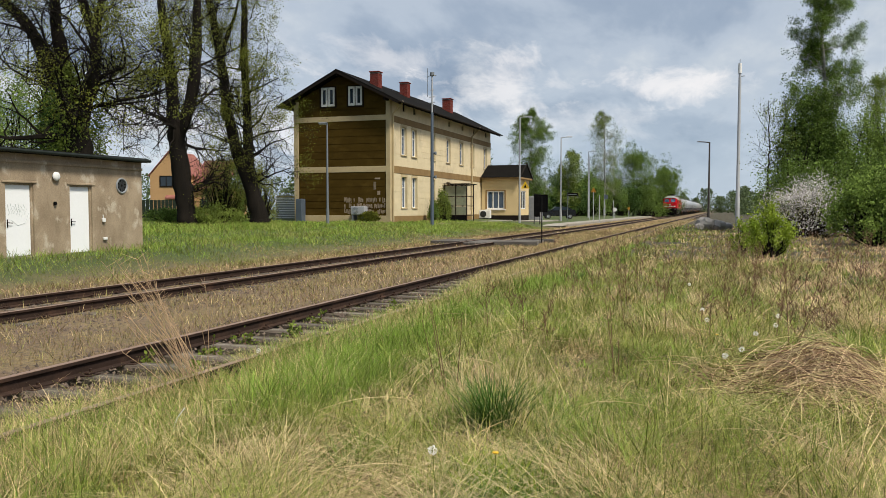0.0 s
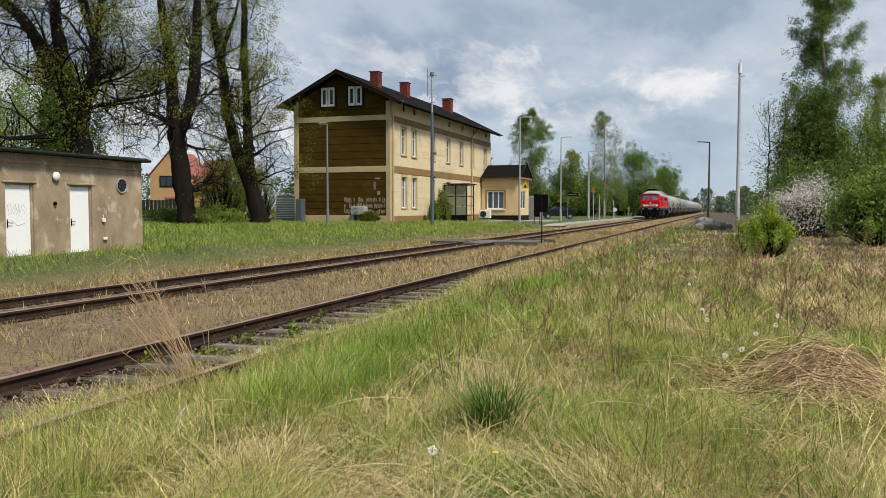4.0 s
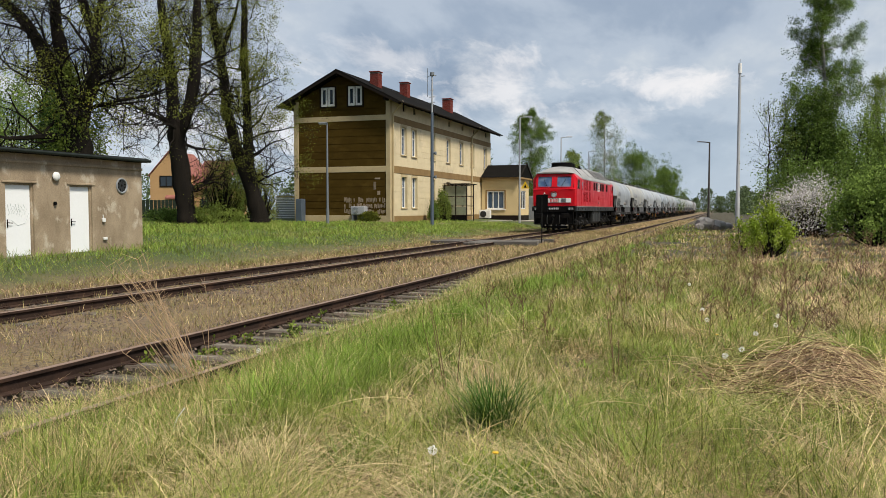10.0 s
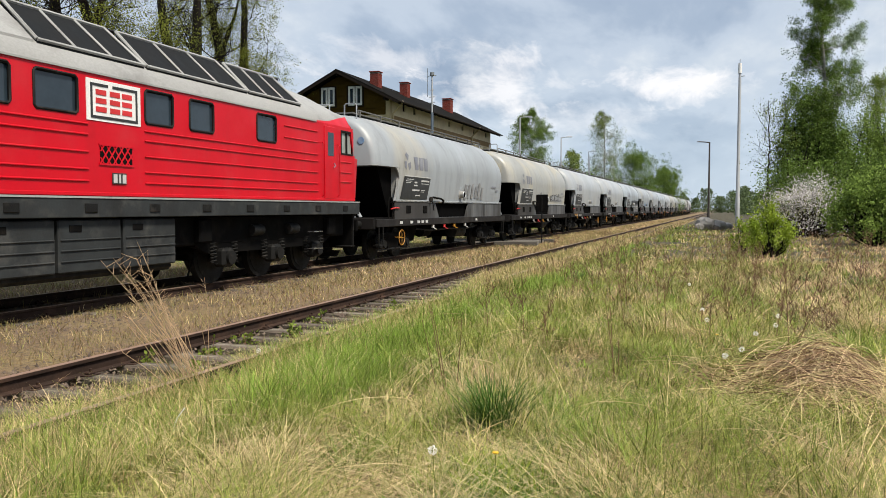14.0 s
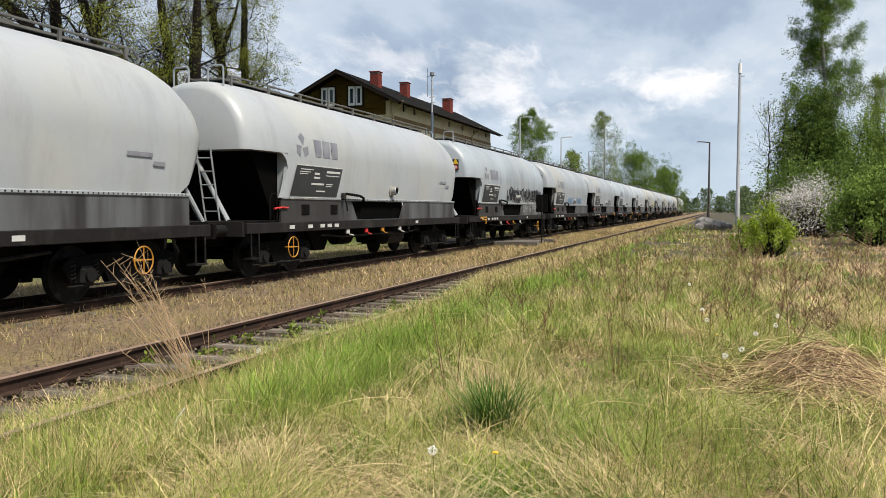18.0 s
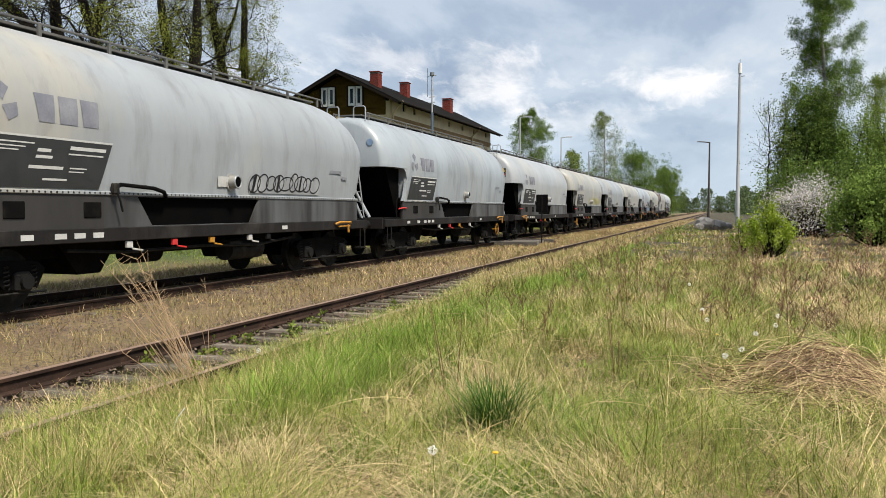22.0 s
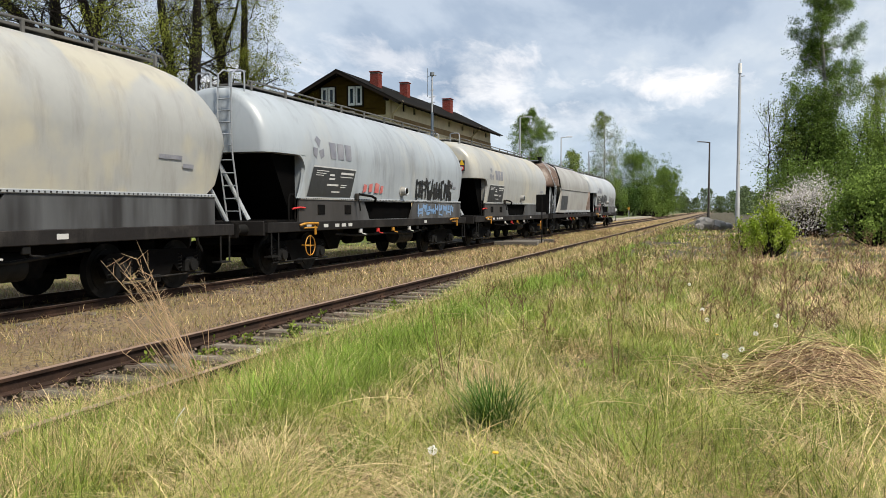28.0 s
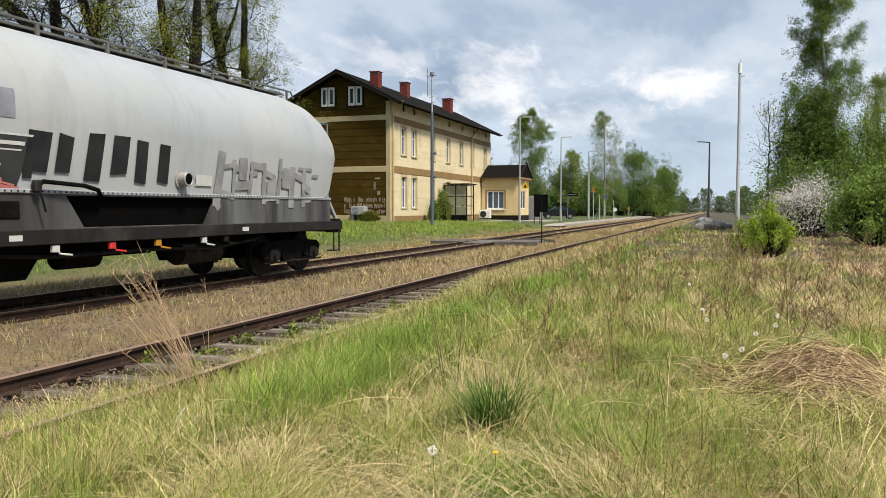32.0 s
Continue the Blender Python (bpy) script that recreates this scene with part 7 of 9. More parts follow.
def build_meadow():
    rng = np.random.default_rng(7)

    def dryness(x, y):
        """High where straw rules: away from the track and in patches."""
        d = 0.25 * field(x, y, 0.45, 1.0) + 0.42 * field(x, y, 1.7, 4.0) + 0.42 * field(x, y, 4.2, 14.0) + 0.17
        d -= 0.75 * np.exp(-((x - 7.0) / 0.75) ** 2) * (1 + 0.5 * field(x, y, 0.5, 8.0))
        d += 0.18 * np.clip((7.5 - y) / 3.5, 0, 1)
        d += 0.25 * np.clip((x - 11.0) / 3.0, 0, 1)
        return d

    def edge(x, y):
        return x > 6.02 + 0.16 * field(x, y, 0.9, 2.0) - 0.85 * np.clip((6.2 - y) / 0.8, 0, 1) - 0.8 * np.clip((y - 13.0) / 5.0, 0, 1)

    # every tuft has one kind, one height and one way of lying; a few of its blades differ
    kinds = (("straw_brown", (0.08, 0.38), (0.15, 1.0), (0.2, 1.1), "withered brown straw over the far meadow"),
             ("grass_olive", (0.10, 0.42), (0.05, 0.5), (0.1, 0.8), "olive withering grass over the far meadow"),
             ("grass_dry", (0.08, 0.34), (0.35, 1.3), (0.4, 1.4), "dry straw-coloured grass over the meadow"),
             ("grass_green", (0.12, 0.40), (0.03, 0.5), (0.1, 0.9), "fresh green grass among the straw"),
             ("grass_lush", (0.16, 0.44), (0.05, 0.45), (0.1, 0.8), "lush bright green grass beside the siding"))
    zones = ((5600, 22, 3.3, 10.0, 4, 1.0), (6200, 18, 9.0, 27.0, 3, 1.0), (3400, 15, 25.0, 85.0, 2, 1.4))
    for tufts, per, r0, r1, segs, grow in zones:
        x, y, r = scatter(rng, int(tufts * 1.8), r0, r1)
        ok = edge(x, y) & (x < 45)
        x, y, r = x[ok][:tufts], y[ok][:tufts], r[ok][:tufts]
        m = len(x)
        d = dryness(x, y) + rng.normal(0, 0.20, m)
        far = np.clip((y - 12.0) / 6.0, 0, 1) * (0.42 + 0.33 * np.clip((x - 8.0) / 4.0, 0, 1)) + 0.35 * field(x, y, 0.35, 21.0) * np.clip((y - 9.0) / 4.0, 0, 1)
        withered = rng.uniform(0, 1, m) < far
        kind = np.where(d > 0.30, 2, np.where(d > -0.30, 3, 4))
        kind = np.where(withered, np.where(d > 0.20, 0, 1), kind)
        kind = np.where((kind == 2) & (rng.uniform(0, 1, m) < 0.22 + 0.5 * field(x, y, 2.0, 31.0)), 0, kind)
        size = rng.uniform(0.55, 1.25, m) * np.clip(1 + 0.45 * field(x, y, 0.9, 6.0), 0.5, 1.6)
        lie = 3.5 * field(x, y, 0.55, 17.0) + rng.normal(0, 0.5, m)
        k = np.repeat(np.arange(m), per)
        n = len(k)
        kb = kind[k]
        odd = rng.uniform(0, 1, n)
        kb = np.where(odd < 0.10, 2, np.where(odd < 0.18, 3, kb))
        loose = 0.028 + 0.0035 * r[k] + 0.05 * (kb == 2)
        bx, by = x[k] + rng.normal(0, 1, n) * loose, y[k] + rng.normal(0, 1, n) * loose
        az = np.where((kb == 2) | (kb == 0), lie[k] + rng.normal(0, 1.1, n), rng.uniform(0, 6.283, n))
        wide = np.maximum(0.0048, 0.00066 * r[k]) * grow * rng.uniform(0.55, 1.6, n)
        for i, (key, h, lean, droop, label) in enumerate(kinds):
            q = kb == i
            c = int(q.sum())
            if c:
                blade_object("meadow_grass", rng, bx[q], by[q], rng.uniform(*h, c) * size[k][q], wide[q], rng.uniform(*lean, c), rng.uniform(*droop, c), segs, M[key], label, az=az[q])
    # low brown thatch under the tufts
    n = 34000
    x, y, r = scatter(rng, n, 3.3, 20.0)
    ok = edge(x, y)
    x, y, r = x[ok], y[ok], r[ok]
    pick = rng.uniform(0, 1, len(x)) + 0.5 * field(x, y, 1.1, 40.0)
    for key, q, label in (("grass_bed", pick < 0.6, "low matted brown thatch"), ("straw_brown", pick >= 0.6, "low matted withered thatch")):
        c = int(q.sum())
        blade_object("meadow_thatch", rng, x[q], y[q], rng.uniform(0.08, 0.22, c), np.maximum(0.005, 0.0007 * r[q]), rng.uniform(0.9, 1.8, c), rng.uniform(0.2, 0.9, c), 3, M[key], label, sink=-0.01)
    # tall grass hanging over the siding's outer rail
    n = 46000
    y = np.where(rng.uniform(0, 1, n) < 0.14, rng.uniform(2.5, 6.0, n), 6.8 + 45 * rng.uniform(0, 1, n) ** 1.8)
    x = 6.02 + np.abs(rng.normal(0, 0.32, n)) + 0.02 - 0.75 * np.clip((y - 13.0) / 5.0, 0, 1)
    r = np.hypot(x - 10.5, y)
    green = rng.uniform(0, 1, n) < 0.62 + 0.3 * field(x, y, 0.4, 8.0)
    for key, sel, label in (("grass_lush", green & (y < 15), "tall bright green grass along the siding"), ("grass_olive", green & (y >= 15), "tall olive grass along the siding"), ("grass_dry", ~green, "tall straw along the siding")):
        k = int(sel.sum())
        blade_object("verge_grass", rng, x[sel], y[sel], rng.uniform(0.18, 0.48, k), np.maximum(0.005, 0.0007 * r[sel]), rng.uniform(0.05, 0.5, k), rng.uniform(0.1, 0.7, k), 3, M[key], label)
    # grass leaning over the siding's outer rail, but for one open stretch
    n = 17000
    y = np.where(rng.uniform(0, 1, n) < 0.22, rng.uniform(1.8, 5.5, n), 7.2 + 32 * rng.uniform(0, 1, n) ** 1.6)
    x = rng.uniform(6.09, 6.40, n)
    r = np.hypot(x - 10.5, y)
    pick = rng.uniform(0, 1, n) + 0.5 * field(x, y, 0.8, 23.0) - 0.35 * ((y > 7) & (y < 11))
    for key, sel, label in (("grass_lush", (pick < 0.25) & (y < 15), "bright green grass over the siding's rail"), ("grass_olive", ((pick < 0.25) & (y >= 15)) | ((pick >= 0.25) & (pick < 0.45)), "olive grass over the siding's rail"), ("grass_dry", (pick >= 0.45) & (pick < 0.8), "pale straw over the siding's rail"), ("straw_brown", pick >= 0.8, "brown straw over the siding's rail")):
        k = int(sel.sum())
        blade_object("verge_grass", rng, x[sel], y[sel], rng.uniform(0.26, 0.52, k), np.maximum(0.005, 0.0007 * r[sel]), rng.uniform(0.0, 0.35, k), rng.uniform(0.1, 0.7, k), 3, M[key], label)
    # dense clump where the siding's outer rail sinks into the grass
    n = 12000
    x, y = 5.55 + 1.7 * rng.uniform(0, 1, n), 2.2 + 4.3 * rng.uniform(0, 1, n) ** 1.2
    mix_ = rng.uniform(0, 1, n) + 0.3 * field(x, y, 1.5, 3.0)
    for key, sel, label in (("grass_green", mix_ < 0.55, "dense green grass over the end of the rail"), ("grass_dry", mix_ >= 0.55, "dense straw over the end of the rail")):
        k = int(sel.sum())
        blade_object("verge_grass", rng, x[sel], y[sel], rng.uniform(0.2, 0.5, k), np.full(k, 0.005), rng.uniform(0.05, 0.6, k), rng.uniform(0.1, 0.9, k), 4, M[key], label)
    # fanning tussocks with longer blades
    for key, cnt, hh, label in (("grass_deep", 80, (0.2, 0.42), "scattered dark green tussocks"), ("grass_lush", 130, (0.2, 0.45), "scattered bright green tussocks"), ("straw_pale", 60, (0.25, 0.6), "scattered pale straw tussocks"), ("weed_brown", 60, (0.12, 0.3), "scattered brown withered tussocks")):
        x, y, r = scatter(rng, cnt * 3, 3.8, 26.0)
        ok = x > 6.8
        x, y, r = x[ok][:cnt], y[ok][:cnt], r[ok][:cnt]
        m = 70
        x, y, r = np.repeat(x, m), np.repeat(y, m), np.repeat(r, m)
        k = len(x)
        x, y = x + rng.normal(0, 0.07, k), y + rng.normal(0, 0.07, k)
        blade_object("tussock_grass", rng, x, y, rng.uniform(*hh, k), np.maximum(0.0045, 0.0006 * r), rng.uniform(0.1, 0.9, k), rng.uniform(0.2, 1.0, k), 4, M[key], label)
    # grass round and behind the viewer's place
    n = 16000
    x, y = rng.uniform(6.2, 20.0, n), rng.uniform(-9.0, 4.6, n)
    pick = rng.uniform(0, 1, n) + 0.6 * field(x, y, 1.4, 4.0)
    for key, sel, label in (("grass_dry", pick > 0.55, "dry grass behind the viewer's place"), ("grass_green", pick <= 0.55, "green grass behind the viewer's place")):
        k = int(sel.sum())
        blade_object("meadow_grass", rng, x[sel], y[sel], rng.uniform(0.08, 0.26, k), np.full(k, 0.009), rng.uniform(0.1, 0.8, k), rng.uniform(0.2, 1.0, k), 2, M[key], label)
    # rosettes of broad pale green leaves among the straw
    x, y, r = scatter(rng, 500, 3.6, 15.0)
    ok = x > 6.7
    x, y, r = x[ok][:150], y[ok][:150], r[ok][:150]
    m = 12
    x, y, r = np.repeat(x, m), np.repeat(y, m), np.repeat(r, m)
    k = len(x)
    x, y = x + rng.normal(0, 0.03, k), y + rng.normal(0, 0.03, k)
    blade_object("meadow_herb", rng, x, y, rng.uniform(0.10, 0.24, k), rng.uniform(0.018, 0.034, k), rng.uniform(0.5, 1.3, k), rng.uniform(0.2, 0.8, k), 3, M["grass_lush"], "low broad-leaved herbs in the meadow", "herbs")
    # long curled pale strands
    n = 380
    x, y, r = scatter(rng, n * 2, 3.5, 11.0)
    ok = (x > 6.7) & (field(x, y, 0.9, 51.0) + rng.normal(0, 0.3, len(x)) > -0.1)
    x, y, r = x[ok][:n], y[ok][:n], r[ok][:n]
    blade_object("curled_straw", rng, x, y, rng.uniform(0.35, 0.75, len(x)), np.full(len(x), 0.0055), rng.uniform(0.2, 0.9, len(x)), rng.uniform(1.2, 2.0, len(x)), 6, M["straw_pale"], "long curled pale straws in the meadow", sink=-0.02, az=3.5 * field(x, y, 0.6, 17.0) + rng.normal(0, 0.9, len(x)))
    # long flattened straws lying on top in swathes
    n = 1500
    x, y, r = scatter(rng, n * 3, 3.4, 16.0)
    ok = (x > 6.6) & (dryness(x, y) + rng.normal(0, 0.15, len(x)) > 0.10)
    x, y, r = x[ok][:n], y[ok][:n], r[ok][:n]
    blade_object("flattened_straw", rng, x, y, rng.uniform(0.3, 0.8, len(x)), np.maximum(0.0045, 0.0006 * r), rng.uniform(0.8, 1.6, len(x)), rng.uniform(0.2, 0.8, len(x)), 5, M["straw_pale"], "long flattened straws on the meadow", sink=-0.05, az=3.5 * field(x, y, 0.55, 17.0) + rng.normal(0, 0.55, len(x)))
    # single stout straws arching low over the grass
    r2 = random.Random(88)
    g = Geo()
    for i in range(85):
        x, y = (r2.uniform(6.4, 8.6), r2.uniform(3.6, 6.0)) if i < 40 else (r2.uniform(7.0, 12.2), r2.uniform(3.8, 11.0))
        a, l, bow = r2.gauss(2.6, 0.9), r2.uniform(0.45, 1.1), r2.gauss(0, 0.35)
        up, z, pts = r2.uniform(0.12, 0.55), ground_z(x, y) + 0.02, []
        for k in range(8):
            q = k / 7
            pts.append((x, y, z + l * (up * q - 0.95 * up * q * q) + 0.08 * min(q * 5, 1)))
            a += bow / 7
            x, y = x + math.cos(a) * l / 7, y + math.sin(a) * l / 7
        g.tube(pts, [0.0030, 0.003, 0.0028, 0.0026, 0.0024, 0.002, 0.0017, 0.0012], 4, False)
    solid("arching_straw", g, M["straw_pale"], "stout pale straws arching over the grass", "straw", kind="stuff", smooth=60)


def build_verges():
    rng = np.random.default_rng(11)
    # thin dry grass between and beside the tracks
    n = 110000
    x, y = rng.uniform(-3.4, 4.35, n), 2.0 + 58 * rng.uniform(0, 1, n) ** 1.7
    lane = np.abs(np.abs(x) - 0.75) > 0.12
    keep = lane & ((np.abs(x) > 1.0) | (rng.uniform(0, 1, n) < 0.12)) & (field(x, y, 0.7, 9.0) + rng.normal(0, 0.4, n) > -0.35)
    x, y = x[keep], y[keep]
    r = np.hypot(x - 10.5, y)
    pick = rng.uniform(0, 1, len(x)) + 0.25 * field(x, y, 0.5, 3.0) + 0.16 * np.clip((-x - 1.2) / 1.5, 0, 1)
    for key, sel, label in (("grass_bed", pick < 0.5, "short dry grass on the track bed"), ("grass_olive", (pick >= 0.5) & (pick < 0.82), "short olive grass on the track bed"), ("grass_dry", (pick >= 0.82) & (pick < 0.92), "pale dry grass on the track bed"), ("weed_brown", pick >= 0.92, "short brown dead stems on the track bed")):
        k = int(sel.sum())
        if k:
            blade_object("verge_grass", rng, x[sel], y[sel], rng.uniform(0.05, 0.22, k), np.maximum(0.005, 0.00062 * r[sel]), rng.uniform(0.1, 0.7, k), rng.uniform(0.1, 0.6, k), 2, M[key], label)
    n = 52000
    x, y = rng.uniform(-2.8, 6.7, n), 15 + 115 * rng.uniform(0, 1, n) ** 1.5
    near_main = (np.abs(x) < 1.15)
    keep = (np.abs(np.abs(x) - 0.75) > 0.1) & ~near_main & ((x > 1.6) | (x < -1.3)) & (rng.uniform(0, 1, n) < np.clip((y - 14) / 10, 0.15, 1) * np.where(np.abs(x - 4.55) < 0.25, 0.25 + 0.75 * np.clip((y - 42) / 10, 0, 1), 1))
    x, y = x[keep], y[keep]
    r = np.hypot(x - 10.5, y)
    pick = rng.uniform(0, 1, len(x)) + 0.3 * field(x, y, 0.3, 17.0)
    outer = (x > 5.85) & (y > 13)
    for key, sel, label in (("straw_brown", pick < 0.5, "brown straw over the disused track bed"), ("grass_olive", (pick >= 0.5) & (pick < 0.85), "olive weeds over the disused track bed"), ("grass_dry", (pick >= 0.85), "pale straw over the disused track bed")):
        k = int(sel.sum())
        if k:
            blade_object("verge_grass", rng, x[sel], y[sel], np.where(outer[sel], rng.uniform(0.22, 0.5, k), rng.uniform(0.05, 0.24, k)), np.maximum(0.006, 0.0008 * r[sel]), rng.uniform(0.1, 0.6, k), rng.uniform(0.1, 0.6, k), 2, M[key], label)
    # reddish-brown litter strip along the siding's outer rail and green tufts inside it
    n = 11000
    x, y = rng.uniform(4.6, 6.5, n), 2.5 + 45 * rng.uniform(0, 1, n) ** 1.6
    keep = (np.abs(np.abs(x - 5.3) - 0.75) > 0.1) & (field(x, y, 1.2, 12.0) + rng.normal(0, 0.35, n) > 0.25 - 0.7 * (x > 5.8))
    x, y = x[keep], y[keep]
    r = np.hypot(x - 10.5, y)
    for key, sel, label in (("grass_green", y < 15, "green weeds between the sleepers"), ("grass_olive", y >= 15, "olive weeds between the sleepers")):
        k = int(sel.sum())
        blade_object("verge_grass", rng, x[sel], y[sel], rng.uniform(0.06, 0.24, k), np.maximum(0.004, 0.00075 * r[sel]), rng.uniform(0.1, 0.6, k), rng.uniform(0.1, 0.6, k), 2, M[key], label)
    # lawn on the far side of the line
    n = 150000
    x, y = -2.6 - 32 * rng.uniform(0, 1, n) ** 1.3, 8 + 60 * rng.uniform(0, 1, n) ** 1.2
    keep = ~((x < -13.0) & (y > 56.5)) & ~((x < -7.2) & (x > -11.4) & (y < 21.6))
    x, y = x[keep], y[keep]
    r = np.hypot(x - 10.5, y)
    rise = np.clip((-x - 4.2) / 1.6, 0, 1)
    pick = rng.uniform(0, 1, len(x)) + 0.35 * field(x, y, 0.3, 5.0) + 0.45 * (1 - rise)
    for key, sel, label in (("grass_lush", pick < 0.55, "lush green lawn grass"), ("grass_green", (pick >= 0.55) & (pick < 0.98), "green lawn grass"), ("grass_olive", (pick >= 0.98) & (pick < 1.3), "olive grass at the lawn's edge"), ("straw_brown", pick >= 1.3, "drying grass at the lawn's edge")):
        k = int(sel.sum())
        if k:
            blade_object("lawn_grass", rng, x[sel], y[sel], rng.uniform(0.10, 0.32, k) * (0.45 + 0.55 * rise[sel]) * np.clip(1 + 0.5 * field(x[sel], y[sel], 0.5, 9.0), 0.5, 1.6), np.maximum(0.0065, 0.00062 * r[sel]), rng.uniform(0.1, 0.7, k), rng.uniform(0.1, 0.8, k), 3, M[key], label)


def gravel_stuff():
    rng = np.random.default_rng(5)
    n = 16000
    x = np.concatenate([rng.uniform(-1.7, 2.4, n // 2), rng.uniform(3.6, 6.6, n // 2)])
    y = 2.5 + 38 * rng.uniform(0, 1, n) ** 1.7
    s = rng.uniform(0.012, 0.035, n)
    base = np.array([(1, 0, -0.2), (-0.5, 0.87, -0.2), (-0.5, -0.87, -0.2), (0.1, 0.1, 0.8)])
    j = rng.uniform(-0.3, 0.3, (n, 4, 3))
    a = rng.uniform(0, 6.28, n)
    P = base[None] + j
    c, sn = np.cos(a)[:, None], np.sin(a)[:, None]
    P = np.stack([P[:, :, 0] * c - P[:, :, 1] * sn, P[:, :, 0] * sn + P[:, :, 1] * c, P[:, :, 2]], 2) * s[:, None, None]
    P += np.stack([x, y, np.full(n, -0.165)], 1)[:, None, :]
    pat = np.array([0, 1, 3, 1, 2, 3, 2, 0, 3])
    loops = (np.arange(n)[:, None] * 4 + pat[None]).ravel()
    ob = new("track_gravel", raw_mesh("track_gravel", P.reshape(-1, 3), np.full(n * 3, 3), loops, M["gravel"]))
    tagged(ob, "loose brown-grey gravel on the track bed", "gravel", kind="stuff")


def leaf_mesh(name, rng, pts, size, mat, flat=0.0):
    """Small bent leaves, one at each point."""
    n = len(pts)
    d = rng.normal(0, 1, (n, 3))
    d[:, 2] = d[:, 2] * (1 - flat) - 0.3
    d /= np.linalg.norm(d, axis=1)[:, None]
    e = np.cross(d, rng.normal(0, 1, (n, 3)))
    e /= np.linalg.norm(e, axis=1)[:, None] + 1e-9
    s = size * rng.uniform(0.6, 1.4, n)[:, None]
    V = np.stack([pts, pts + d * s * 0.5 + e * s * 0.34, pts + d * s, pts + d * s * 0.5 - e * s * 0.34], 1)
    loops = np.arange(n * 4)
    return raw_mesh(name, V.reshape(-1, 3), np.full(n, 4), loops, mat)


class Twigs:
    """Grows limbs from a stem; keeps the wood as tubes and the twig ends as leaf places."""

    def __init__(self, seed, droop=0.0, spread=0.75, up=0.25, fine=True):
        self.fine = fine
        self.rng, self.geo, self.ends = random.Random(seed), Geo(), []
        self.droop, self.spread, self.up = droop, spread, up

    def limb(self, p, d, length, r, depth):
        rng = self.rng
        n = 5 if depth > 1 else 4 if depth else 3
        pts, rad = [Vector(p)], [r]
        d = Vector(d).normalized()
        for i in range(n):
            k = 0.30 if depth else 0.4
            d = (d + Vector((rng.gauss(0, k), rng.gauss(0, k), rng.gauss(0, k) * 0.7 + self.up * (0.25 if depth else 0) - self.droop * (1.0 if depth < 2 else 0.25)))).normalized()
            pts.append(pts[-1] + d * length / n)
            rad.append(r * (1 - 0.72 * (i + 1) / n))
        if depth or self.fine:
            self.geo.tube(pts, rad, 5 if depth > 2 else 3, False)
        if depth <= 1:
            for q in pts[1:]:
                self.ends.append(q)
        if depth == 0:
            return
        for i in range(1, n + 1):
            for _ in range(2 if depth > 2 else 1):
                if rng.random() < 0.84:
                    a = rng.uniform(0, 6.283)
                    side = d.cross(Vector((math.cos(a), math.sin(a), 0.3))).normalized()
                    nd = (d * (1 - self.spread) + side * self.spread + Vector((0, 0, self.up))).normalized()
                    self.limb(pts[i], nd, length * rng.uniform(0.42, 0.68), rad[i] * 0.62 + 0.002, depth - 1)


def add_leaves(tree, seed, ends, per, blur, size, mat, label, keep=1.0, flat=0.0, clump=None):
    rng = np.random.default_rng(seed)
    e = np.array([tuple(q) for q in ends])
    if clump is not None:
        e = e[np.array([noise.noise((a * 0.45, b * 0.45, c * 0.45 + seed)) for a, b, c in e]) > clump]
    if keep < 1:
        e = e[rng.uniform(0, 1, len(e)) < keep]
    pts = np.repeat(e, per, 0) + rng.normal(0, blur, (len(e) * per, 3))
    ob = part("crown", leaf_mesh("crown", rng, pts, size, mat, flat), None, tree, label)
    ob["kind"] = "stuff"
    return ob


def stem(tree, pts, radii, mat, n=12, seed=0):
    """A trunk with uneven girth along the points."""
    rng = random.Random(seed)
    P = [Vector(q) for q in pts]
    fine, rad = [], []
    for i in range(len(P) - 1):
        for k in range(4):
            t = k / 4
            fine.append(P[i].lerp(P[i + 1], t) + Vector((rng.gauss(0, 0.03), rng.gauss(0, 0.03), 0)) * (1 if i or k else 0))
            rad.append((radii[i] + (radii[i + 1] - radii[i]) * t) * rng.uniform(0.93, 1.08))
    fine.append(P[-1])
    rad.append(radii[-1])
    return part("trunk", Geo().tube(fine, rad, n), mat, tree)


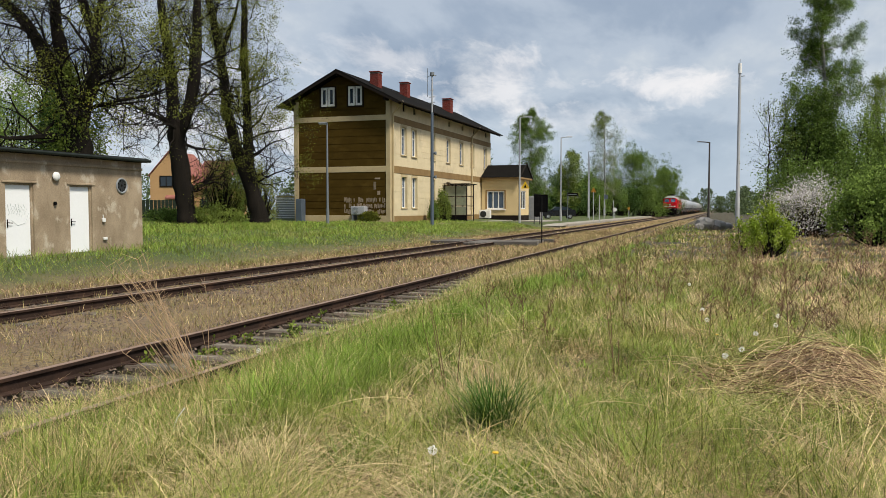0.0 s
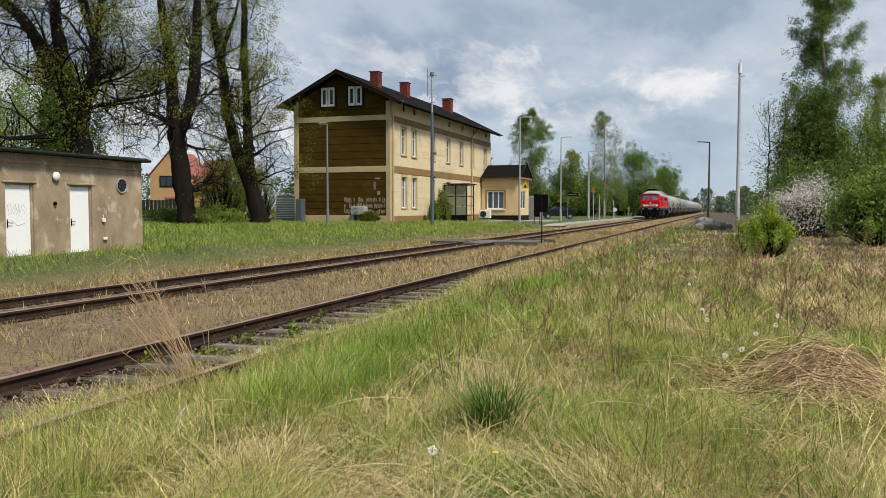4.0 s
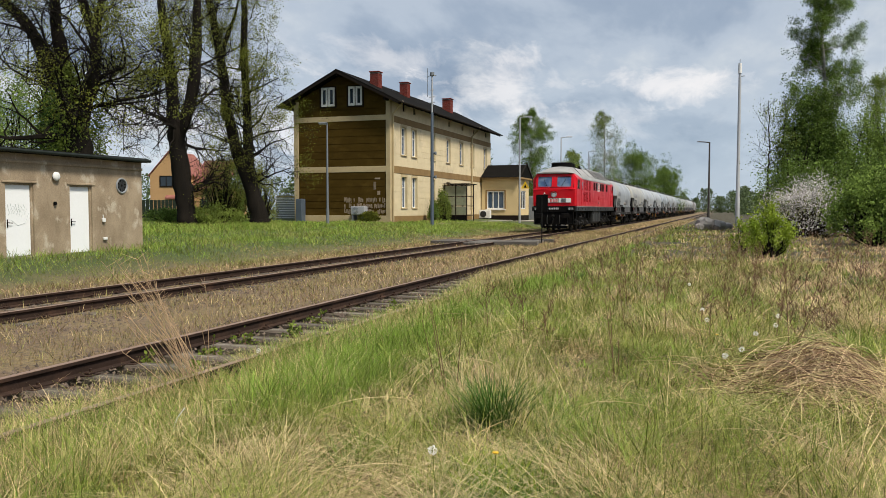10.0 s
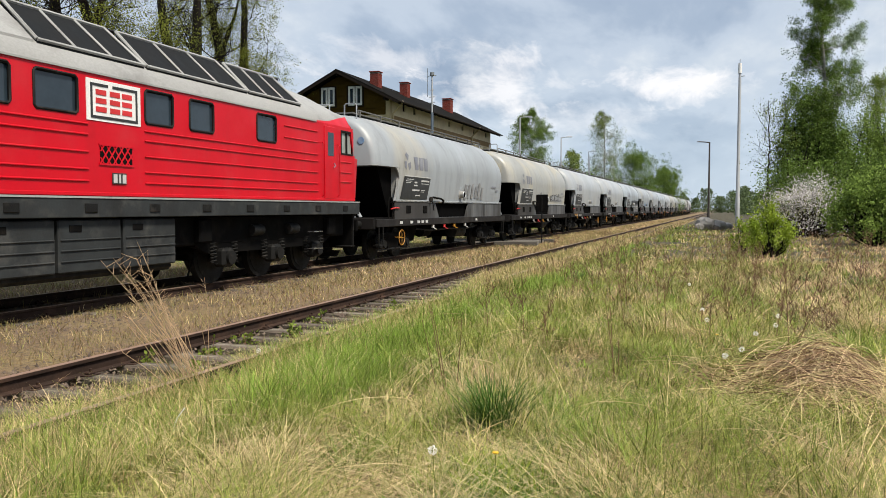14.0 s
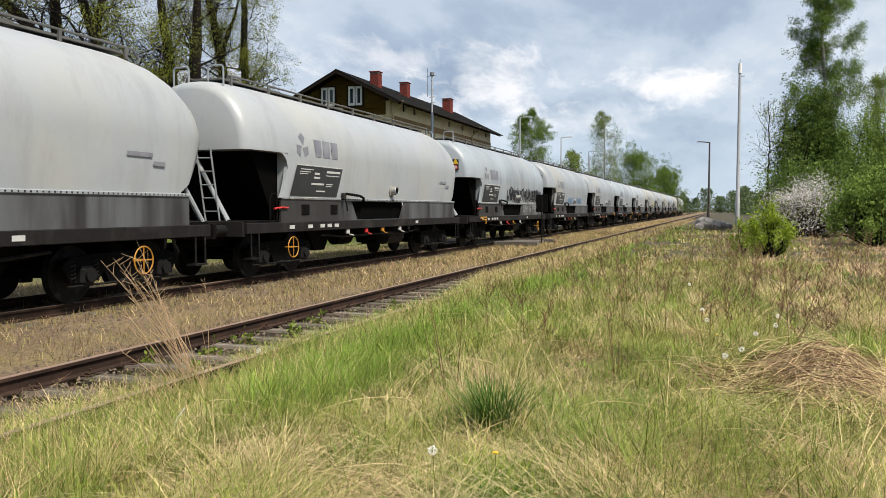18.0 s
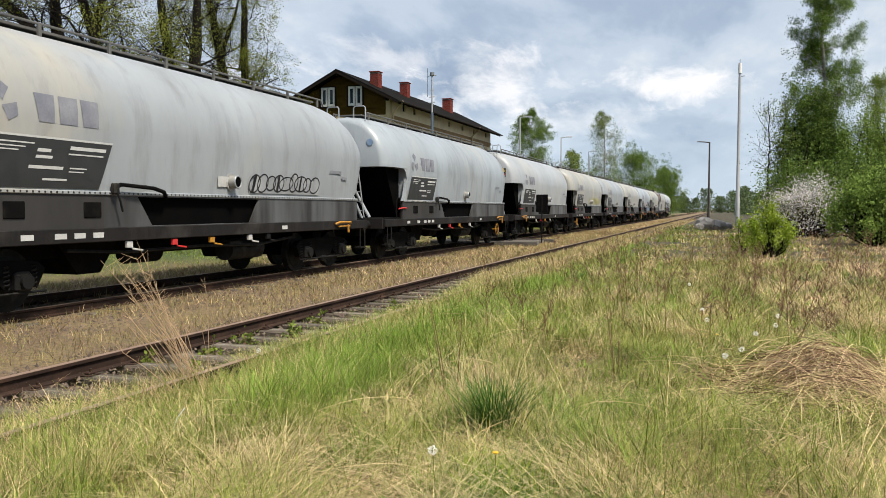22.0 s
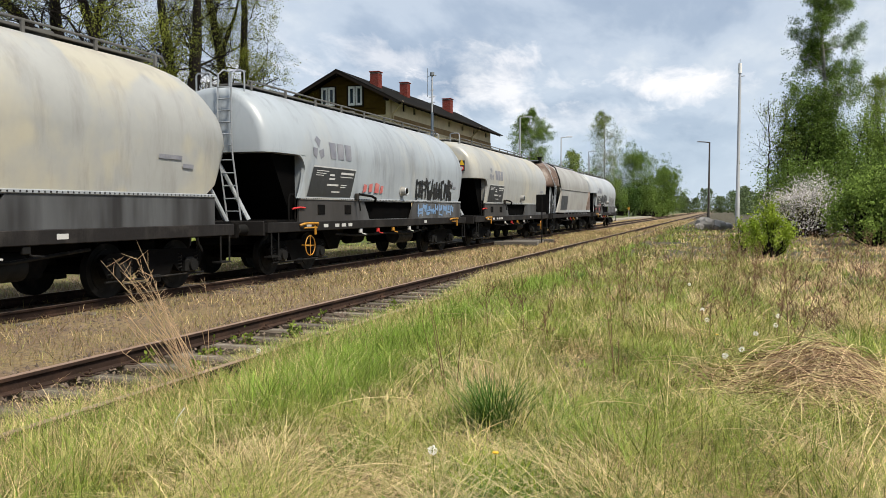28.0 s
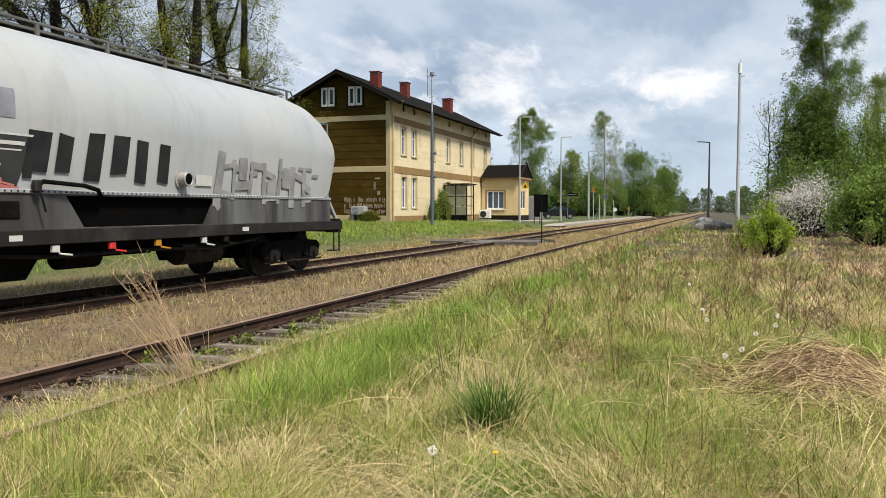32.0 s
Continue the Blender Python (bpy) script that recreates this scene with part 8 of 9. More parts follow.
def build_big_trees():
    """Old trees behind the hut and beside the station: dark stems, many bare twigs, first leaves."""
    specs = [
        ("old_tree", "dark old tree with forked stem and sparse spring leaves", [
            ([(-22.16, 43.7, 0.3), (-22.16, 43.7, 0.9), (-22.34, 43.64, 2.6), (-22.55, 43.57, 4.6), (-22.73, 43.5, 6.2), (-22.93, 43.43, 8.4), (-23.06, 43.39, 10.9), (-23.36, 43.28, 13.4), (-23.9, 43.1, 17.5)], [0.74, 0.62, 0.55, 0.58, 0.50, 0.38, 0.33, 0.27, 0.15]),
            ([(-22.66, 43.53, 6.0), (-21.91, 43.79, 8.0), (-21.53, 43.92, 10.2), (-21.39, 43.97, 12.7), (-21.2, 44.0, 17.5)], [0.42, 0.40, 0.36, 0.32, 0.16])], 31, 0.35),
        ("old_tree", "leaning dark tree with two stems beside the station gable", [
            ([(-19.88, 48.73, 0.3), (-19.9, 48.73, 0.9), (-20.41, 48.54, 2.9), (-21.3, 48.23, 5.4), (-21.93, 48.01, 8.2), (-22.16, 47.93, 10.5), (-22.49, 47.82, 13.2), (-23.01, 47.64, 16.0), (-23.3, 47.5, 19.0)], [0.75, 0.62, 0.52, 0.42, 0.36, 0.32, 0.28, 0.22, 0.12]),
            ([(-20.3, 48.6, 2.5), (-20.57, 48.49, 5.05), (-20.64, 48.46, 8.2), (-20.78, 48.41, 12.0), (-20.73, 48.43, 16), (-20.8, 48.4, 19)], [0.40, 0.36, 0.30, 0.26, 0.2, 0.1])], 32, 1.1),
        ("old_tree", "dark many-stemmed tree with ivy rising behind the hut", [
            ([(-18.1, 30.4, 0.2), (-18.15, 30.4, 2.2), (-18.25, 30.4, 4.07), (-18.39, 30.42, 5.16), (-18.63, 30.38, 6.14), (-18.84, 30.36, 7.11), (-18.94, 30.34, 7.36)], [0.8, 0.68, 0.62, 0.60, 0.55, 0.48, 0.40]),
            ([(-18.91, 30.34, 7.1), (-19.47, 30.18, 7.84), (-19.94, 30.07, 8.82), (-20.24, 30.0, 9.55), (-20.72, 29.88, 10.28), (-21.3, 29.71, 10.95), (-21.89, 29.53, 11.4), (-22.6, 29.3, 12.4)], [0.36, 0.33, 0.30, 0.28, 0.27, 0.24, 0.2, 0.12]),
            ([(-18.88, 30.36, 7.2), (-18.95, 30.38, 8.21), (-19.14, 30.36, 9.06), (-19.33, 30.34, 10.04), (-19.47, 30.37, 11.38), (-19.54, 30.4, 13.5)], [0.36, 0.34, 0.31, 0.28, 0.24, 0.12]),
            ([(-18.3, 30.5, 5.4), (-18.0, 30.62, 6.5), (-17.73, 30.75, 7.23), (-17.55, 30.88, 8.45), (-17.59, 30.92, 9.43), (-17.83, 30.88, 10.28), (-18.26, 30.79, 11.38), (-18.56, 30.73, 13.2)], [0.40, 0.36, 0.32, 0.27, 0.26, 0.24, 0.21, 0.1]),
            ([(-17.57, 30.94, 9.7), (-17.44, 31.03, 10.65), (-17.33, 31.11, 11.38), (-17.25, 31.2, 12.6)], [0.2, 0.17, 0.15, 0.08]),
            ([(-17.67, 30.78, 7.42), (-17.22, 30.96, 7.78), (-16.3, 31.3, 8.19), (-16.2, 31.32, 8.8), (-16.45, 31.32, 9.6), (-16.62, 31.29, 10.4)], [0.12, 0.085, 0.06, 0.045, 0.03, 0.015])], 33, 0.6),
    ]
    bows = {31: [([(-23.1, 43.6, 10.4), (-23.5, 43.74, 10.6), (-24.28, 43.47, 10.55), (-25.14, 43.15, 10.18), (-25.72, 42.92, 9.6), (-25.98, 42.77, 8.6), (-26.04, 42.67, 7.01), (-26.12, 42.55, 5.18)], 0.17),
                 ([(-23.95, 43.54, 10.4), (-24.3, 43.4, 9.77), (-24.57, 43.29, 9.18), (-25.0, 43.08, 8.01), (-25.09, 43.0, 7.01), (-25.15, 42.91, 5.68)], 0.09),
                 ([(-22.9, 43.5, 6.9), (-23.6, 43.53, 7.3), (-24.55, 43.23, 7.85), (-25.82, 42.81, 8.31), (-26.93, 42.43, 8.35), (-28.03, 42.04, 8.1)], 0.13),
                 ([(-23.2, 43.7, 10.5), (-23.89, 43.6, 10.52), (-24.11, 43.47, 9.52), (-24.16, 43.37, 8.01), (-24.18, 43.28, 6.35)], 0.09)],
            32: [([(-22.3, 47.9, 11.8), (-22.32, 48.3, 13.1), (-21.91, 48.5, 14.08), (-21.67, 48.7, 14.98), (-21.43, 48.8, 16.06), (-21.28, 48.9, 17.8)], 0.24),
                 ([(-20.6, 48.5, 6.6), (-20.58, 48.7, 7.08), (-20.03, 49.04, 7.8), (-19.28, 49.35, 8.79), (-18.1, 49.79, 9.38)], 0.12),
                 ([(-20.7, 48.5, 9.6), (-20.6, 48.8, 10.3), (-20.25, 49.12, 10.85), (-19.67, 49.37, 11.75), (-19.6, 49.46, 13.01)], 0.12),
                 ([(-20.65, 48.5, 7.6), (-20.97, 48.7, 8.16), (-21.65, 48.52, 8.7), (-22.1, 48.2, 9.77)], 0.13)], 33: []}
    for name, label, stems, seed, leafy in specs:
        t = thing(name, label, "tree")
        tw = Twigs(seed, 0.05, 0.72, 0.22)
        rng = random.Random(seed)
        for pts, radii in stems:
            stem(t, pts, radii, M["bark"], 14, seed)
            P = [Vector(q) for q in pts]
            for i in range(1, len(P)):
                if P[i].z < 4.2:
                    continue
                for _ in range(1 + i % 2 if seed == 33 else 2 if P[i].z < 7 else 3):
                    q = P[i - 1].lerp(P[i], rng.random())
                    a = rng.uniform(0, 6.283)
                    rr = radii[i] * rng.uniform(0.18, 0.34)
                    tw.limb(q, (math.cos(a), math.sin(a), rng.uniform(0.1, 0.8)), rng.uniform(2.2, 4.6), rr, 3)
        for pts, r0 in bows[seed]:
            n = len(pts)
            P = [Vector(pts[0])] + [Vector(q) + Vector((rng.gauss(0, 0.12), rng.gauss(0, 0.1), rng.gauss(0, 0.1))) for q in pts[1:]]
            part("limb", Geo().tube(P, [r0 * 0.85 * (1 - 0.9 * i / (n - 1)) for i in range(n)], 8), M["bark"], t, "crooked hanging limb")
            for i in range(2, n):
                for _ in range(6 if seed == 31 else 3):
                    a = rng.uniform(0, 6.283)
                    tw.limb(P[i - 1].lerp(P[i], rng.random()), (math.cos(a), math.sin(a), rng.uniform(-0.6, 0.2)), rng.uniform(1.2, 3.0), 0.034, 2)
        part("branchwork", tw.geo, M["bark"], t, "dark bare limbs and twigs")
        add_leaves(t, seed, tw.ends, 7, 0.17, 0.08, M["leaf_olive"], "sparse dull green spring leaves", min(leafy, 1.0), clump={31: 0.22, 32: 0.02, 33: 0.12}[seed])
        if seed == 33:
            ivy = [(-18.3 + rng.gauss(0, 0.32), 30.0 + rng.gauss(0, 0.35), 3.2 + 5.0 * rng.random()) for _ in range(420)]
            add_leaves(t, 133, ivy, 7, 0.16, 0.12, M["leaf_spring"], "yellow-green ivy round the stems")


def build_tree(name, label, base, height, radius, r0, seed, bark, leaf, depth=3, per=5, size=0.16, start=0.25, droop=0.0, keep=1.0, blur=0.25, lean=0.0, up=0.25, limbs=22):
    t = thing(name, label, "tree")
    rng = random.Random(seed)
    z0 = ground_z(base[0], base[1]) - 0.1
    pts, rad = [], []
    for i in range(9):
        k = i / 8
        pts.append((base[0] + lean * k * height + rng.gauss(0, 0.012) * height * k, base[1] + rng.gauss(0, 0.012) * height * k, z0 + height * k))
        rad.append(r0 * (1 - 0.93 * k) + 0.01)
    stem(t, pts, rad, bark, 10, seed)
    tw = Twigs(seed + 1, droop, 0.7, up, name == "young_tree")
    P = [Vector(q) for q in pts]
    for i in range(limbs):
        k = start + (0.97 - start) * (i + rng.random()) / limbs
        f = k * 8
        q = P[int(f)].lerp(P[min(int(f) + 1, 8)], f % 1)
        a = rng.uniform(0, 6.283)
        shape = math.sin(math.pi * min((k - start) / (1 - start) * 0.75 + 0.22, 1.0)) ** 0.8
        tw.limb(q, (math.cos(a), math.sin(a), rng.uniform(0.15, 0.7)), radius * shape * rng.uniform(0.75, 1.15), r0 * (1 - k) * 0.42 + 0.012, depth - 1)
    part("branchwork", tw.geo, bark, t)
    add_leaves(t, seed + 2, tw.ends, per, blur, size, leaf, "", keep)
    return t


def build_bush(name, label, c, rx, ry, rz, n, size, leaf, seed, wood="bark", cat="bush", clumps=60):
    """A shrub of many stems and leaf clumps with an uneven outline."""
    b = thing(name, label, cat)
    rng = np.random.default_rng(seed)
    z0 = ground_z(c[0], c[1])
    g = Geo()
    cen = []
    for i in range(clumps):
        a, q = rng.uniform(0, 6.283), rng.uniform(0, 1) ** 0.5
        h = rng.uniform(0.12, 1.0) ** 0.8
        w = math.sqrt(max(1 - (max(h - 0.35, 0) / 0.68) ** 2, 0.05))
        p = (c[0] + rx * q * w * math.cos(a), c[1] + ry * q * w * math.sin(a), z0 + rz * h * rng.uniform(0.8, 1.12))
        cen.append(p)
        f = (c[0] + (p[0] - c[0]) * 0.25, c[1] + (p[1] - c[1]) * 0.25, z0 - 0.05)
        m = tuple((f[k] + p[k]) / 2 + rng.normal(0, 0.08) * rz for k in range(3))
        g.tube([f, m, p], [0.012 * rz + 0.006, 0.008 * rz + 0.004, 0.004], 4, False)
    wd = part("branchwork", g, M[wood], b)
    if cat == "weed":
        wd["kind"] = "stuff"
    cen = np.array(cen)
    pick = rng.integers(0, clumps, n)
    cr = rng.uniform(0.10, 0.26, clumps)[pick][:, None] * np.array([rx, ry, rz])[None]
    pts = cen[pick] + rng.normal(0, 0.55, (n, 3)) * cr
    pts[:, 2] = np.maximum(pts[:, 2], z0 + 0.03)
    ob = part("foliage", leaf_mesh("foliage", rng, pts, size, leaf), None, b)
    ob["kind"] = "stuff"
    return b


def far_wood(name, label, x0, x1, y0, y1, h0, h1, n, size, seed, leaf, crowns=40):
    """A belt of distant trees: many leaf clumps round uneven crowns, with stems."""
    rng = np.random.default_rng(seed)
    V, g = [], Geo()
    for i in range(crowns):
        x, y = x0 + (x1 - x0) * (i + rng.uniform(0, 1)) / crowns, rng.uniform(y0, y1)
        h = rng.uniform(h0, h1)
        w = h * rng.uniform(0.28, 0.45)
        k = n // crowns
        t = rng.uniform(0.05, 1, k)
        a = rng.uniform(0, 6.283, k)
        rr = w * np.sqrt(rng.uniform(0, 1, k)) * np.sin(np.pi * np.clip(t * 0.72 + 0.22, 0, 1)) ** 0.7
        lump = 1 + 0.25 * np.sin(a * 3 + i) * np.sin(t * 9 + i * 2)
        V.append(np.stack([x + rr * lump * np.cos(a), y + rr * lump * np.sin(a), ground_z(x, y) + h * t], 1))
    pts = np.concatenate(V)
    ob = new(name, leaf_mesh(name, rng, pts, size, leaf))
    return tagged(ob, label, "trees", kind="stuff")


def stalk_clump(name, label, c, n, h, seed, mat, spread=0.25, lean=(0.0, 0.0), cat="dry stalks", thick=0.004):
    """Tall thin stems with small side shoots from one foot."""
    t = thing(name, label, cat)
    rng = random.Random(seed)
    z = ground_z(*c) - 0.03
    for i in range(n):
        b = Vector((c[0] + rng.gauss(0, spread * 0.35), c[1] + rng.gauss(0, spread * 0.35), z))
        hh = h * rng.uniform(0.55, 1.1)
        d = Vector((lean[0] + rng.gauss(0, spread), lean[1] + rng.gauss(0, spread), 1)).normalized()
        pts = [b, b + d * hh * 0.4, b + d * hh * 0.75 + Vector((lean[0], lean[1], 0)) * hh * 0.06, b + d * hh + Vector((lean[0], lean[1], -0.1)) * hh * 0.15]
        g = Geo().tube(pts, [thick, thick * 0.9, thick * 0.7, thick * 0.35], 4, False)
        for k in range(4):
            q = pts[2].lerp(pts[3], rng.random())
            g.tube([q, q + Vector((rng.gauss(0, 1), rng.gauss(0, 1), 0.9)).normalized() * hh * 0.09], [thick * 0.5, thick * 0.25], 3, False)
        part("stalk", g, M[mat], t)
    return t


def build_weeds():
    # dead brown docks and branching weeds on the meadow
    rng = random.Random(77)
    for i in range(185):
        y = 9 + 32 * rng.random() ** 1.2 if i < 150 else 13 + 15 * rng.random()
        x = 8.2 + (y - 5) * rng.uniform(-0.10, 0.42) if i < 60 else 10.6 + (y - 6) * rng.uniform(0.0, 0.30) if i < 150 else 6.7 + 4.2 * rng.random()
        g, z = Geo(), ground_z(x, y) - 0.03
        h = rng.uniform(0.45, 1.0) if i < 150 else rng.uniform(0.6, 1.25)
        d = Vector((rng.gauss(0, 0.16), rng.gauss(0, 0.12), 1))
        top = Vector((x, y, z)) + d * h
        g.tube([(x, y, z), tuple(Vector((x, y, z)) + d * h * 0.5), tuple(top)], [0.0042, 0.0035, 0.0022], 4, False)
        for k in range(9):
            q = Vector((x, y, z)) + d * h * rng.uniform(0.35, 1.0)
            e = q + Vector((rng.gauss(0, 0.5), rng.gauss(0, 0.5), rng.uniform(0.4, 1))).normalized() * rng.uniform(0.08, 0.28)
            g.tube([q, e], [0.0024, 0.0015], 3, False)
            for _ in range(3):
                f = q.lerp(e, rng.uniform(0.5, 1))
                g.tube([f, f + Vector((rng.gauss(0, 0.03), rng.gauss(0, 0.03), rng.uniform(0.02, 0.06)))], [0.0035, 0.003], 3, False)
        solid("dead_weed", g, M["weed_brown"], "dead brown branching weed in the grass", "weed", group="dead weeds on the meadow", smooth=60)
    # tall dry stalks leaning over the siding
    stalk_clump("dry_stalks", "tall pale dry grass stalks leaning over the siding rail", (6.22, 5.95), 30, 1.45, 5, "straw_brown", 0.24, (-0.46, -0.1), thick=0.004)
    stalk_clump("dry_stalks", "few bent brown stems standing in the meadow", (8.3, 6.6), 4, 1.1, 6, "weed_brown", 0.16, (-0.2, 0.1))
    stalk_clump("dry_stalks", "dark bare stem beside the siding", (9.6, 7.6), 3, 0.8, 8, "weed_brown", 0.2)
    # dark tussock and bright tufts
    r = np.random.default_rng(3)
    for c, n, h, key, s, label in (((8.93, 5.75), 420, (0.30, 0.60), "grass_deep", 0.075, "dark green tussock of grass"), ((9.36, 4.35), 240, (0.14, 0.32), "leaf_yellow", 0.10, "yellow-green leafy tuft in the straw"), ((9.22, 4.72), 120, (0.12, 0.26), "leaf_yellow", 0.08, "small yellow-green leafy tuft"), ((10.02, 5.36), 150, (0.16, 0.34), "grass_lush", 0.06, "pale green leafy tuft in the straw"), ((6.9, 7.0), 2600, (0.2, 0.45), "grass_lush", 0.42, "bright green tuft beside the rail"), ((6.75, 8.8), 2600, (0.2, 0.45), "grass_lush", 0.4, "bright green tuft beside the rail"), ((6.7, 11.0), 2400, (0.2, 0.42), "grass_lush", 0.45, "bright green tuft beside the rail"), ((6.75, 16.5), 2600, (0.2, 0.42), "grass_lush", 0.6, "bright green tuft beside the rail"), ((7.6, 5.2), 900, (0.15, 0.35), "grass_green", 0.3, "green tuft of grass")):
        x, y = r.normal(c[0], s, n), r.normal(c[1], s, n)
        wd = 0.016 if key == "leaf_yellow" else 0.009 if key == "grass_deep" else 0.006
        z = np.array([ground_z(a, b) for a, b in zip(x, y)]) - 0.02
        me = raw_mesh("grass_tuft", *blade_arrays(r, x, y, z, r.uniform(*h, n), np.full(n, wd), r.uniform(0.05, 0.75 if key == "grass_deep" else 0.7, n), r.uniform(0.1, 0.55 if key == "grass_deep" else 0.8, n), 4), M[key])
        tagged(new("grass_tuft", me), label, "grass tuft", kind="stuff")
    # heap of long tangled straw: bowed strands springing from a low mound
    rng = random.Random(19)
    for mat, n, fat, lab in (("weed_brown", 420, 0.0030, "matted dark brown straw inside the heap"), ("straw_brown", 420, 0.0030, "tangled brown straw of the heap"), ("straw_pale", 300, 0.0032, "loose pale looping strands over the heap")):
        g = Geo()
        for i in range(n):
            x, y = rng.gauss(11.42, 0.36), rng.gauss(7.9, 0.7)
            a, l, bow = rng.uniform(0, 6.283), rng.uniform(0.4, 1.1), rng.gauss(0, 1.8)
            up = rng.uniform(0.05, 0.5 if mat == "straw_pale" else 0.3)
            pts, turn = [], a
            for k in range(9):
                mound = 0.34 * math.exp(-(((x - 11.42) / 0.5) ** 2 + ((y - 7.9) / 0.9) ** 2))
                pts.append((x, y, ground_z(x, y) + mound * (0.4 + (i % 7) / 8) + math.sin(math.pi * k / 8) * l * up * 0.6 + 0.01))
                turn += bow * 0.25 + rng.gauss(0, 0.12)
                x, y = x + math.cos(turn) * l / 8, y + math.sin(turn) * l / 8
            g.tube(pts, [fat, fat, fat, fat, fat * 0.9, fat * 0.8, fat * 0.7, fat * 0.6, fat * 0.4], 3, False)
        solid("straw_heap", g, M[mat], lab, "straw", kind="stuff", smooth=60)
    # bleached bent stick in the grass
    solid("bleached_stick", Geo().tube([(6.93, 4.66, -0.16), (6.92, 4.64, -0.05), (6.95, 4.64, 0.03), (7.0, 4.66, 0.10)], [0.006, 0.006, 0.005, 0.004], 6), M["white_paint"], "bleached bent stick standing in the grass", "stick")
    for k, (x, y) in enumerate(((5.05, 7.75), (5.0, 8.5), (4.75, 7.1), (5.2, 9.3), (4.9, 10.6), (5.6, 6.7), (5.45, 12.2))):
        build_bush("track_weed", "small leafy weed between the siding rails", (x, y), 0.16, 0.16, 0.22, 90, 0.05, M["leaf_spring"], 300 + k, wood="weed_brown", cat="weed", clumps=9)
    r3 = np.random.default_rng(61)
    x, y = r3.uniform(4.1, 6.4, 5200), 2.8 + 3.2 * r3.uniform(0, 1, 5200) ** 1.3
    off = np.abs(np.abs(x - 5.3) - 0.7535) > 0.08
    x, y = x[off], y[off]
    red = r3.uniform(0, 1, len(x)) < 0.6
    for key, q, lab in (("straw_brown", red, "reddish-brown dead litter over the sleepers"), ("weed_brown", ~red, "dark dead stems over the sleepers")):
        c = int(q.sum())
        blade_object("dead_litter", r3, x[q], y[q], r3.uniform(0.08, 0.3, c), np.full(c, 0.004), r3.uniform(0.2, 1.4, c), r3.uniform(0.2, 1.0, c), 4, M[key], lab, "litter")
    # seed heads of dandelions
    for x, y, z in ((9.03, 4.15, 0.15), (10.31, 10.97, 0.18), (10.38, 10.2, 0.15), (10.73, 8.15, 0.15), (10.58, 7.73, 0.15), (11.21, 10.7, 0.17), (11.15, 10.2, 0.12), (10.02, 14.4, 0.2), (10.9, 9.3, 0.14), (6.1, 7.05, 0.05)):
        d = thing("dandelion_clock", "white dandelion seed head on a thin stem", "flower", group="dandelions in the meadow")
        part("stem", Geo().tube([(x + 0.02, y, ground_z(x, y) - 0.02), (x, y, z)], 0.0025, 4, False), M["grass_green"], d)
        pts = np.random.default_rng(int(x * 100)).normal(0, 1, (160, 3))
        pts = np.array([x, y, z]) + 0.023 * pts / np.linalg.norm(pts, axis=1)[:, None]
        o = part("seed_head", leaf_mesh("seed_head", np.random.default_rng(2), pts, 0.009, M["seed_white"]), None, d, "white fluffy head")
    for x, y in ((10.5, 9.2), (9.35, 4.3)):
        d = thing("dandelion_flower", "yellow dandelion flower in the grass", "flower", group="dandelions in the meadow")
        part("stem", Geo().tube([(x, y, ground_z(x, y) - 0.02), (x, y, 0.12)], 0.0025, 4, False), M["grass_green"], d)
        part("flower_head", Geo().ball((x, y, 0.125), 0.02, 0.02, 0.008, 10, 5), M["sign_yellow"], d)


